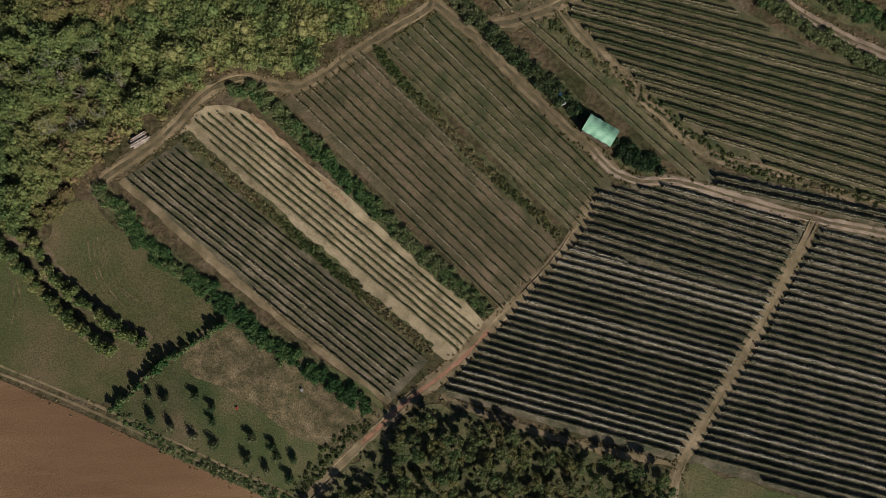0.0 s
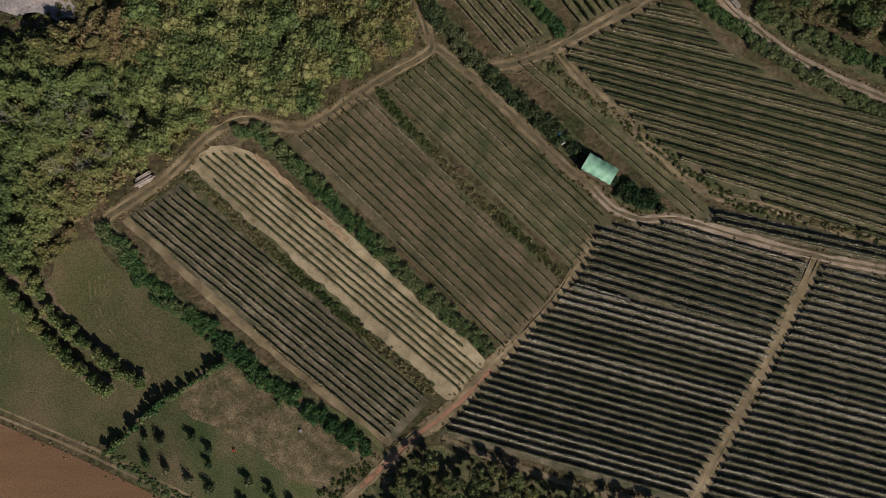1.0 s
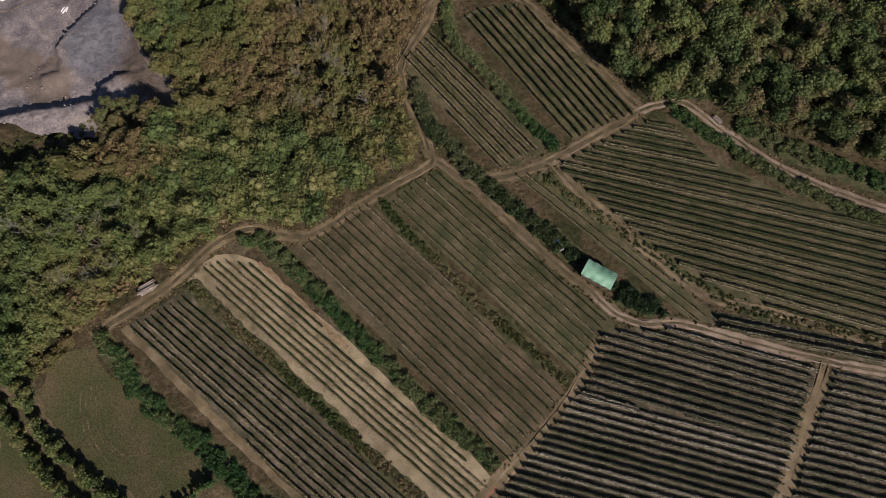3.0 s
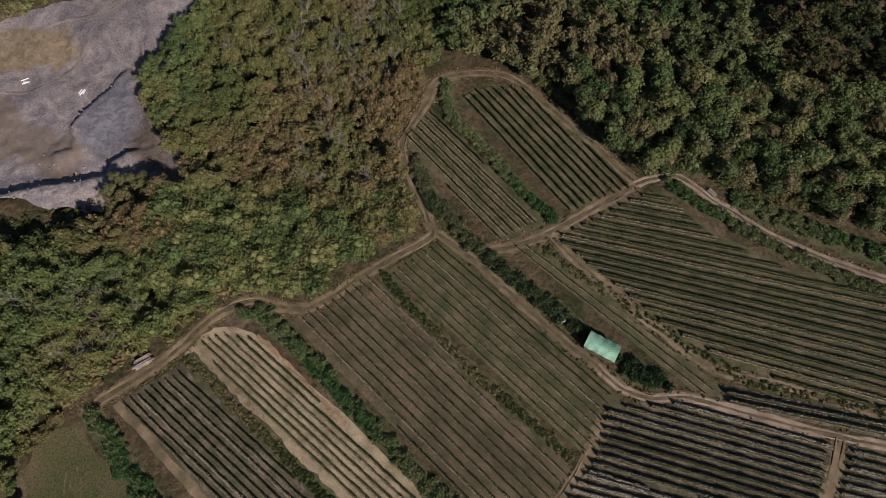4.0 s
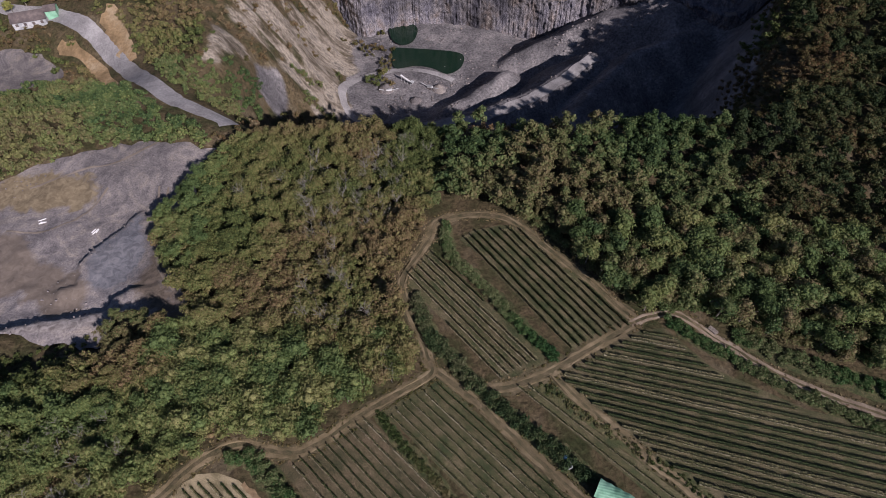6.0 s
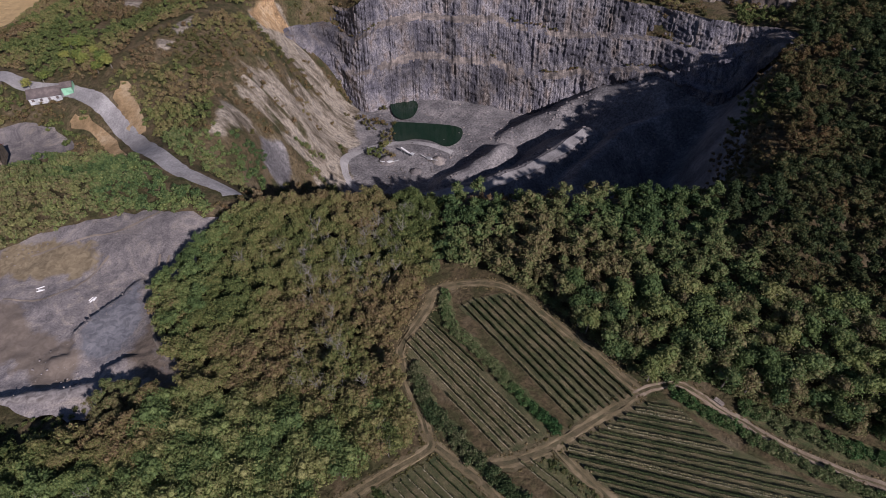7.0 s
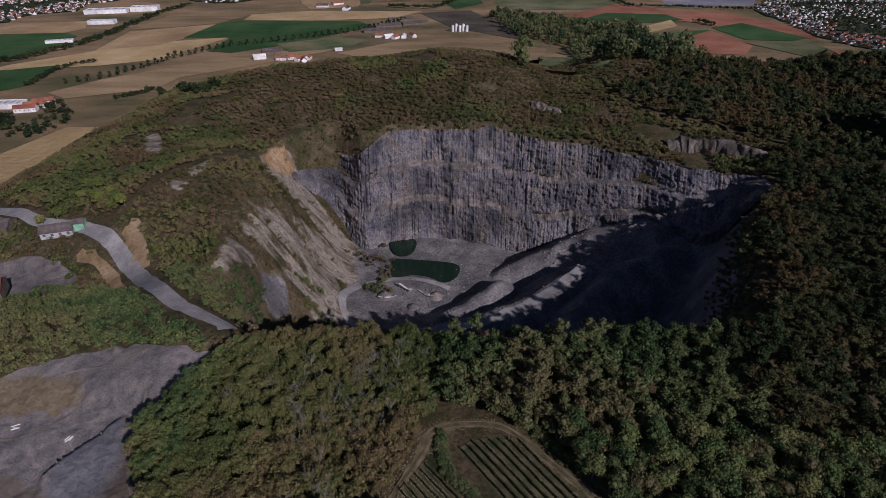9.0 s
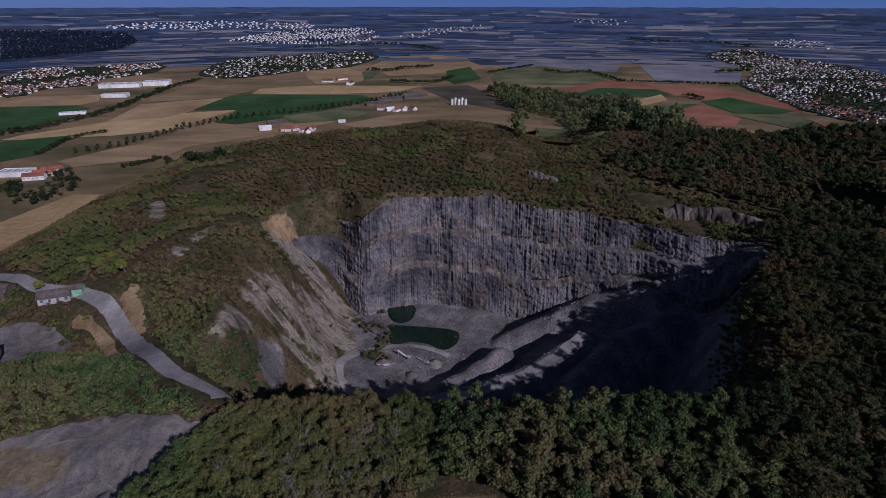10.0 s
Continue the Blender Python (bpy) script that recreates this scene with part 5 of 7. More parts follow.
vine_block(BLOCK_FAR_EAST[:6], *BLOCK_FAR_EAST[6:8], 1.86, 7, 1.0, 0.5, 34, LEAF_VINE_PALE, "leafy vine row with pale tops", "rows beyond the eastern track")
vine_block(BLOCK_PAIR[:4], *BLOCK_PAIR[4:6], 1.75, 8, 1.5, 0.6, 22, LEAF_VINE_PALE, "leafy vine row above the gravel track", "rows above the gravel track")
vine_block(BLOCK_FAN, *BLOCK_FAN_DIR, 2.3, 9, 1.05, 0.6, 30, LEAF_VINE, "olive-green vine row over brown soil", "rows of the sloping block", count=24, spread=FAN_ENDS)
vine_block(BLOCK_STRIP[:4], *BLOCK_STRIP[4:6], 2.0, 10, 0.7, 0.4, 18, LEAF_VINE, "vine row in a narrow strip", "rows of the narrow strip")
vine_block(BLOCK_TOP_WEST[:4], *BLOCK_TOP_WEST[4:6], 1.9, 11, 1.5, 0.55, 26, LEAF_VINE, "vine row below the wood", "rows of the upper western block", count=7)
vine_block(BLOCK_TOP_EAST[:6], *BLOCK_TOP_EAST[6:8], 2.1, 12, 1.35, 0.6, 28, LEAF_VINE, "vine row below the wood", "rows of the upper eastern block", rows=[(65.6, 2.14, 9)])

# ---------------------------------------------------------------- hedges and bramble strips
rng = np.random.default_rng(21)
BUSHES = [crown_arrays(100 + k, 1.35, 0.9, 4, 170, 0.24, low=0.4, fat=1.0) for k in range(5)]
LOW = [crown_arrays(120 + k, 0.8, 0.6, 2, 60, 0.3, low=0.1) for k in range(3)]
WEEDS = [crown_arrays(130 + k, 0.75, 0.34, 2, 42, 0.26, low=0.2, core=0.25) for k in range(5)]


VERGES = []


def thicket(name, line, gap, width, mat, label, kinds=BUSHES, low=0.7, high=1.3, seed=1):
    r = np.random.default_rng(seed)
    spots = np.concatenate([along(line, gap * 0.5, r, width) for _ in range(3)])
    mass(name, kinds, spots, mat, r, label, "hedge", low, high)
    VERGES.append((line, width))


thicket("bramble_hedge", HEDGE_STRAW, 1.5, 2.7, LEAF_HEDGE, "dense green bramble hedge between vineyard blocks", seed=1)
thicket("bramble_hedge", HEDGE_WEST, 1.7, 3.4, LEAF_HEDGE, "dense green hedge along the meadow", seed=2)
thicket("grass_strip", STRIP_STRAW, 0.6, 1.9, LEAF_WEED, "rough strip of grass and weeds between vine blocks", WEEDS, 0.5, 1.3, seed=3)
thicket("grass_strip", STRIP_MID, 0.6, 1.7, LEAF_WEED, "weedy green strip between vine blocks", WEEDS, 0.5, 1.3, seed=4)
thicket("tall_hedge", HEDGE_HUT, 1.6, 3.0, LEAF_BUSH, "dark mixed hedge beside the track", seed=5, high=1.5)
thicket("tall_hedge", HEDGE_HUT_LOW, 1.0, 4.0, LEAF_BUSH, "dark bushes below the hut", seed=6, high=1.4)
thicket("bramble_hedge", HEDGE_TOP, 1.5, 2.2, LEAF_HEDGE, "green bramble hedge between the upper blocks", seed=7)
thicket("bramble_hedge", HEDGE_RIM, 1.5, 2.4, LEAF_HEDGE, "green bramble bank below the track", seed=8)
thicket("bramble_hedge", HEDGE_RIM_HIGH, 1.5, 4.4, LEAF_HEDGE, "green bramble bank under the wood", seed=9)
thicket("grass_strip", HEDGE_FAN, 1.5, 2.4, LEAF_WEED, "weedy strip with low bushes beside the track", WEEDS, 0.5, 1.2, seed=10)

thicket("bramble_hedge", HEDGE_FOOT, 1.4, 2.4, LEAF_HEDGE, "low green growth along the orchard's foot", WEEDS, 0.6, 1.4, seed=11)
thicket("bramble_hedge", HEDGE_CORNER, 1.4, 3.6, LEAF_WEED, "green and dry growth beside the earth track", WEEDS, 0.6, 1.4, seed=12)
for k, (line, wide) in enumerate(VERGES):
    ribbon(f"verge_{k + 1}", line, wide + 1.8, VERGE, 0.046 + 0.001 * k, "overgrown green verge under the hedge", "verge", ragged=2.2)

r = np.random.default_rng(31)
hedge_tree = tree_model(11, 1.6, 2.6, LEAF_GREEN, "small leafy hedge tree, green to yellow", group="hedgerow trees", sprays=480, leaf=0.34, name="hedge_tree")
plant(hedge_tree, np.concatenate([along(TREES_ROW_A, 1.05, r, 1.5), along(TREES_ROW_B, 1.05, r, 1.6)]), r, 0.7, 1.15)
ribbon("verge_20", TREES_ROW_A, 6.5, SOIL, 0.06, "bare brown earth under the hedgerow", "verge", ragged=3)
ribbon("verge_21", TREES_ROW_B, 6.0, SOIL, 0.064, "bare brown earth under the hedgerow", "verge", ragged=3)
dark_bush = bush_model(12, 1.2, 2.6, LEAF_HEDGE, "dark green hedge bush at the orchard's edge", group="bushes of the orchard hedge")
plant(dark_bush, along(HEDGE_ORCHARD, 1.4, r, 0.7), r, 0.55, 1.05)
fruit_tree = tree_model(13, 1.5, 2.6, LEAF_BUSH, "small round fruit tree in rough grass", group="orchard trees", lobes=5, sprays=260, leaf=0.33, name="fruit_tree")
plant(fruit_tree, ORCHARD_TREES, r, 0.75, 1.2)

TUFTS = [crown_arrays(140 + k, 0.4, 0.14, 1, 14, 0.24, low=0.1) for k in range(4)]
r = np.random.default_rng(33)
for line, wide in ((TRACK_WOOD, 3.6), (TRACK_HUT, 2.9), (TRACK_LOW, 3.6), (TRACK_EAST, 3.4), (TRACK_CROSS, 4.2), (TRACK_RIM, 2.8), (TRACK_FAN, 3.0), (TRACK_FOOT, 1.6), (TRACK_FIELD, 3.4)):
    p = smooth_line(line, 40)
    d = np.gradient(p, axis=0)
    d /= np.linalg.norm(d, axis=1)[:, None] + 1e-9
    side = np.stack([-d[:, 1], d[:, 0]], 1)
    spots = np.concatenate([p + side * (s * wide / 2 + r.normal(0, 0.45, len(p)))[:, None] for s in (-1, 1, -1, 1)])
    mass("grass_tufts", TUFTS, spots[r.random(len(spots)) < 0.25], LEAF_GRASS, r, "grass tufts along the edge of a track", "grass", 0.6, 1.5)

# ---------------------------------------------------------------- woods
WEST_WOOD = WOOD_WEST + [(-2, 128), (-4, 154), (-40, 156), (-72, 152)] + YARD_EDGE
EAST_WOOD = [(-6, 113)] + WOOD_EAST + [(235, 60), (250, 310), (232, 335), (205, 325), (186, 300), (160, 248), (138, 210), (125, 184), (94, 163), (50, 154), (0, 155)]
r = np.random.default_rng(41)
spots = scatter(r, -135, 10, 0, 175, 3.3)
west = spots[inside(WEST_WOOD, spots[:, 0], spots[:, 1])]
west = west[(west[:, 0] > -76) | (west[:, 1] < 66 + 0.26 * (west[:, 0] + 84)) | (west[:, 1] > 92)]
more = scatter(r, -130, -62, 5, 66, 4.2)
more = more[inside(WEST_WOOD, more[:, 0], more[:, 1]) & (more[:, 1] < 62 + 0.26 * (more[:, 0] + 84))]
west = np.concatenate([west, more])
spots = scatter(r, -20, 285, 45, 335, 4.5)
spots = spots[np.abs(spots[:, 0]) < 0.86 * np.hypot(spots[:, 1], 130) + 10]
east = spots[inside(EAST_WOOD, spots[:, 0], spots[:, 1]) & (pit_mask(spots[:, 0], spots[:, 1]) < 0.06)]
east = east[(pit_mask(east[:, 0] - 6, east[:, 1] + 8) < 0.06) | (east[:, 1] > 215) | (east[:, 0] < 75)]
spots = scatter(r, -40, 56, -68, -30, 2.5)
south = spots[inside(COPSE_SOUTH, spots[:, 0], spots[:, 1]) & (vnoise(spots[:, 0], spots[:, 1], 9, 53) > 0.24)]

TREES_A = [crown_arrays(200 + k, 2.9, 5.6 + 0.25 * k, 11, 820, 0.31, low=0.7, fat=0.7) for k in range(7)]
TREES_B = [crown_arrays(220 + k, 3.3, 6.6 + 0.8 * k, 9, 480, 0.46, low=0.4, fat=0.72) for k in range(6)]


def own(points, rows, limit):
    """Split off the trees that stand as single things: those of a stretch of the plan."""
    keep = rows(points[:, 0], points[:, 1])
    idx = np.flatnonzero(keep)[:limit]
    rest = np.ones(len(points), bool)
    rest[idx] = False
    return points[idx], points[rest]


def stand(points, models, seed):
    q = np.random.default_rng(seed)
    sort = q.integers(len(models), size=len(points))
    for k, model in enumerate(models):
        plant(model, points[sort == k], q, 0.8, 1.25)


single, west = own(west, lambda x, y: (x > -75) & (y > 45) & (y < 110), 150)
green = (vnoise(single[:, 0], single[:, 1], 25, 51) > 0.62)
stand(single[~green], [tree_model(300 + k, 2.9, 5.8 + 0.3 * k, LEAF_OLIVE, "broadleaf tree in olive-brown autumn leaf", group="trees of the western wood", lobes=10, sprays=860, leaf=0.31, low=0.66) for k in range(3)], 1)
stand(single[green], [tree_model(310 + k, 2.9, 5.8 + 0.3 * k, LEAF_GREEN, "broadleaf tree still in green leaf", group="trees of the western wood", lobes=10, sprays=860, leaf=0.31, low=0.66) for k in range(2)], 2)
single, east = own(east, lambda x, y: (x > 0) & (x < 120) & (y < 150), 150)
stand(single, [tree_model(320 + k, 3.4, 7.6 + k, (LEAF_DARK, LEAF_DARK, LEAF_GREEN)[k], "tall broadleaf tree of the eastern wood", group="trees of the eastern wood", lobes=10, sprays=820, leaf=0.4, low=0.3) for k in range(3)], 3)

low_west = (west[:, 1] < 55) | ((west[:, 0] < -72) & (vnoise(west[:, 0], west[:, 1], 30, 52) > 0.4))
mass("woodland", TREES_A, west[~low_west], LEAF_OLIVE, r, "olive and brown broadleaf woodland", "woodland")
mass("woodland", TREES_A, west[low_west], LEAF_GREEN, r, "green broadleaf woodland above the meadow", "woodland")
near_east = (east[:, 0] < 95) & (east[:, 1] < 165)
mass("woodland", TREES_B, east[near_east], LEAF_DARK, r, "broadleaf woodland above the vines, green and brown", "woodland")
under = east[near_east] + r.uniform(-2.6, 2.6, (int(near_east.sum()), 2))
brink = scatter(r, 40, 170, 130, 225, 2.6)
brink = brink[(brink[:, 0] > 70) & (pit_mask(brink[:, 0], brink[:, 1]) < 0.4) & (pit_mask(brink[:, 0] - 8, brink[:, 1] + 10) > 0.04)]
mass("edge_bushes", BUSHES, brink, LEAF_SCRUB, r, "low brown scrub along the brink of the quarry", "scrub", 0.8, 1.6)
UNDER_EAST = [crown_arrays(250 + k, 3.0, 6.8, 4, 110, 0.7, low=0.7) for k in range(3)]
mass("understorey", UNDER_EAST, under, LEAF_DARK, r, "lower trees between the crowns of the eastern wood", "woodland", 0.8, 1.1)
mass("woodland", TREES_B, east[~near_east], LEAF_EAST, r, "dark broadleaf woodland round the quarry", "woodland")
drape("field_29", FIELD_CORNER, MEADOW_GREEN, 0.06, 4, "small grass field below the vineyard", "meadow", ragged=2)
drape("field_28", COPSE_SOUTH, VERGE, 0.07, 4, "rough green ground of the copse", "rough grass", ragged=3)
spots = scatter(r, -40, 56, -68, -30, 2.6)
mass("undergrowth", LOW, spots[inside(COPSE_SOUTH, spots[:, 0], spots[:, 1])], LEAF_WEED, r, "rough bushes and tall grass of the copse", "undergrowth", 0.6, 1.2)
pick = r.random(len(south)) < 0.5
UNDER = [crown_arrays(240 + k, 2.6, 5.2, 4, 110, 0.6, low=0.75) for k in range(3)]
low = scatter(r, -135, 10, 0, 175, 3.3)
low = low[(low[:, 0] > -76) | (low[:, 1] < 67 + 0.26 * (low[:, 0] + 84)) | (low[:, 1] > 92)]
mass("understorey", UNDER, low[inside(WEST_WOOD, low[:, 0], low[:, 1])], LEAF_OLIVE, r, "lower saplings and shrubs of the western wood", "woodland", 0.8, 1.1)
mass("copse", TREES_A, south[pick], LEAF_DARK, r, "dark mixed copse below the vineyard", "copse", 0.35, 0.8)
mass("copse", TREES_A, south[~pick], LEAF_OLIVE, r, "green bushes of the copse below the vineyard", "copse", 0.3, 0.7)

NOOK = [(-92.3, 73.3), (-91.1, 77.3), (-88.1, 80.8), (-81.6, 78.7), (-73.7, 74.5), (-69.1, 73.1), (-64.9, 64.5), (-90.6, 64.8)]
edge = scatter(r, -130, -50, 50, 95, 2.6)
mass("edge_bushes", TREES_A, edge[inside(NOOK, edge[:, 0], edge[:, 1])], LEAF_DARK, r, "dark young trees in the corner of the yard", "bushes", 0.5, 0.85)
edge = scatter(r, -140, -78, 44, 82, 2.3)
edge = edge[(edge[:, 1] < 75.5 + 0.26 * (edge[:, 0] + 84)) & (edge[:, 1] > 64 + 0.26 * (edge[:, 0] + 84))]
mass("edge_bushes", BUSHES, edge, LEAF_OLIVE, r, "low bushes below the yard's bank", "bushes", 0.6, 1.2)
edge = np.concatenate([along(WOOD_WEST, 1.1, r, 4.0), along(WOOD_WEST, 1.1, r, 3.0)])
lane = smooth_line(TRACK_WOOD, 12)
edge = edge[np.min(np.hypot(edge[:, :1] - lane[None, :, 0], edge[:, 1:] - lane[None, :, 1]), 1) > 3.6]
edge = edge[np.min([np.hypot(edge[:, 0] - a, edge[:, 1] - b) for a, b in LOGS], 0) > 4.2]
mass("edge_bushes", BUSHES, edge, LEAF_OLIVE, r, "green and brown bushes along the wood's edge", "bushes", 0.7, 1.5)

EDGE_EAST = [(18.2, 113.4), (23.9, 108.6), (31.6, 100.3), (40.9, 89.4), (47.5, 80.9), (56.3, 78.3), (66.7, 76.4), (74.7, 72.0), (85.4, 67.6), (96.0, 64.2), (110.0, 59.3)]
edge = np.concatenate([along(EDGE_EAST, 1.2, r, 2.4) for _ in range(2)]) + np.array([2.2, 3.2])
mass("edge_bushes", BUSHES, edge, LEAF_DARK, r, "dark green bushes along the eastern wood's edge", "bushes", 0.9, 1.8)
edge = np.concatenate([along(EDGE_EAST, 3.0, r, 2.0) + np.array([3.6, 4.6]), along(EDGE_EAST, 3.2, r, 2.5) + np.array([5.5, 7.0])])
mass("woodland", TREES_A, edge, LEAF_DARK, r, "young trees along the eastern wood's edge", "woodland", 0.55, 0.9)

# ---------------------------------------------------------------- hillside scrub
SCRUB = [crown_arrays(400 + k, 3.3, 1.7, 1, 34, 0.75, low=0.15) for k in range(6)]
SHRUBS = [crown_arrays(410 + k, 2.3, 2.9, 3, 84, 0.46, low=0.3, fat=0.8) for k in range(6)]
HILL_WOOD = [(138, 436), (148, 402), (190, 368), (216, 338), (262, 300), (420, 300), (445, 480), (380, 545), (262, 530), (180, 472)]
r = np.random.default_rng(61)
spots = scatter(r, -330, 330, 132, 545, 3.3)
spots = spots[np.abs(spots[:, 0]) < 0.86 * np.hypot(spots[:, 1], 130) + 10]
x, y = spots[:, 0], spots[:, 1]
top, p, sand = hill_top(x, y), pit_mask(x, y), sand_amount(x, y)
road = smooth_line(ROAD_QUARRY, 8)
off_road = np.min(np.hypot(x[:, None] - road[None, :, 0], y[:, None] - road[None, :, 1]), 1) > 7.5
keep = (top > -72) & ((p < 0.25) | ((x < -44) & (p < 0.97) & (vnoise(x, y, 12, 63) > 0.3)) | ((x < -34) & (y > 285) & (y < 345) & (vnoise(x, y, 9, 65) > 0.55))) & off_road & ~inside(EAST_WOOD, x, y) & ~inside(YARD, x, y) & ~inside(WEST_WOOD, x, y) & ~inside(APRON, x, y) & ~inside(SCREE_A, x, y) & ~inside(SCREE_B, x, y) & ~inside(HILL_WOOD, x, y)
keep &= (vnoise(x, y, 22, 62) > 0.16) | (y < 215)
keep &= ((sand < 0.4) | (vnoise(x, y, 6, 67) > 0.74)) & (scree_amount(x, y) < 0.4) & (soft(CREST, x, y, 5) < 0.4)
keep &= ((x < -42) & ((y < wall_foot(x) - 1) | (y > wall_foot(x) + 15))) | ~((y < wall_head(x) + 3) & (y > wall_foot(x) - 20) & (x < 170))
spots = spots[keep]
belt = (spots[:, 1] < 205) & (spots[:, 0] < -85)
hill = spots[~belt]
leafy = (vnoise(hill[:, 0], hill[:, 1], 24, 64) + 0.25 * r.random(len(hill)) + 0.35 * step(-80, -220, hill[:, 0])) > 0.82
FOOT_GREEN = [(-103.7, 191.0), (-100.1, 204.6), (-94.7, 214.4), (-91.1, 226.6), (-87.2, 222.8), (-84.1, 209.9), (-79.8, 168.0), (-91.6, 180.6)]
FOOT_DARK = [(-85.1, 256.3), (-79.0, 274.9), (-65.7, 275.9), (-55.1, 253.9), (-71.8, 236.8), (-78.2, 230.3)]
foot = inside(FOOT_GREEN, hill[:, 0], hill[:, 1]) | inside(FOOT_DARK, hill[:, 0], hill[:, 1])
mass("hillside_scrub", SHRUBS, np.concatenate([hill[foot], hill[foot] + 1.3]), LEAF_DARK, r, "dark green bushes at the foot of the quarry slope", "scrub", 0.8, 1.5)
hill, leafy = hill[~foot], leafy[~foot]
BROW = [(-104.1, 360.1), (-93.5, 375.0), (-71.9, 383.8), (-36.5, 380.3), (-51.7, 369.3), (-73.6, 381.2), (-93.2, 369.7), (-100.6, 360.8)]
brow = scatter(r, -130, -10, 350, 470, 3.0)
hill = np.concatenate([hill, brow[inside(BROW, brow[:, 0], brow[:, 1])]])
leafy = np.concatenate([leafy, np.zeros(len(hill) - len(leafy), bool)])
near = hill[:, 1] < 420
for kinds, where in ((SHRUBS, near), (SCRUB, ~near)):
    mass("hillside_scrub", kinds, hill[~leafy & where], LEAF_SCRUB, r, "red-brown autumn scrub over the hilltop", "scrub", 0.6, 1.4)
    mass("hillside_scrub", kinds, hill[leafy & where], LEAF_OLIVE, r, "olive-green scrub over the hilltop", "scrub", 0.7, 1.6)
low = spots[belt]
mass("hillside_scrub", SHRUBS, low, LEAF_DARK, r, "green bushes between the yard and the road", "scrub", 0.8, 1.5)
mass("hillside_scrub", SHRUBS, low + r.uniform(-2, 2, low.shape), LEAF_GREEN, r, "leafy green bushes between the yard and the road", "scrub", 0.7, 1.3)

spots = scatter(r, 130, 450, 295, 550, 5.6)
TREES_C = [crown_arrays(260 + k, 3.8, 8.5 + 0.6 * k, 4, 130, 1.1, low=0.5) for k in range(4)]
mass("woodland", TREES_C, spots[inside(HILL_WOOD, spots[:, 0], spots[:, 1])], LEAF_EAST, r, "dark wood over the hill behind the quarry", "woodland", 0.7, 1.2)

bright_tree = tree_model(330, 3.4, 7.0, LEAF_LIME, "yellow-green tree among the scrub of the hillside", group="bright trees of the hillside", lobes=8, sprays=520, leaf=0.5, low=0.3)
plant(bright_tree, [(-194.6, 277.8), (-187.0, 274.6), (-178.3, 268.0), (-185.8, 265.9), (-169.0, 257.2), (-178.2, 259.2), (-162.1, 252.1), (-192.4, 266.7), (-169.2, 251.3), (-202.3, 245.7), (-197.1, 249.8)], r, 0.8, 1.3)

# ---------------------------------------------------------------- the quarry


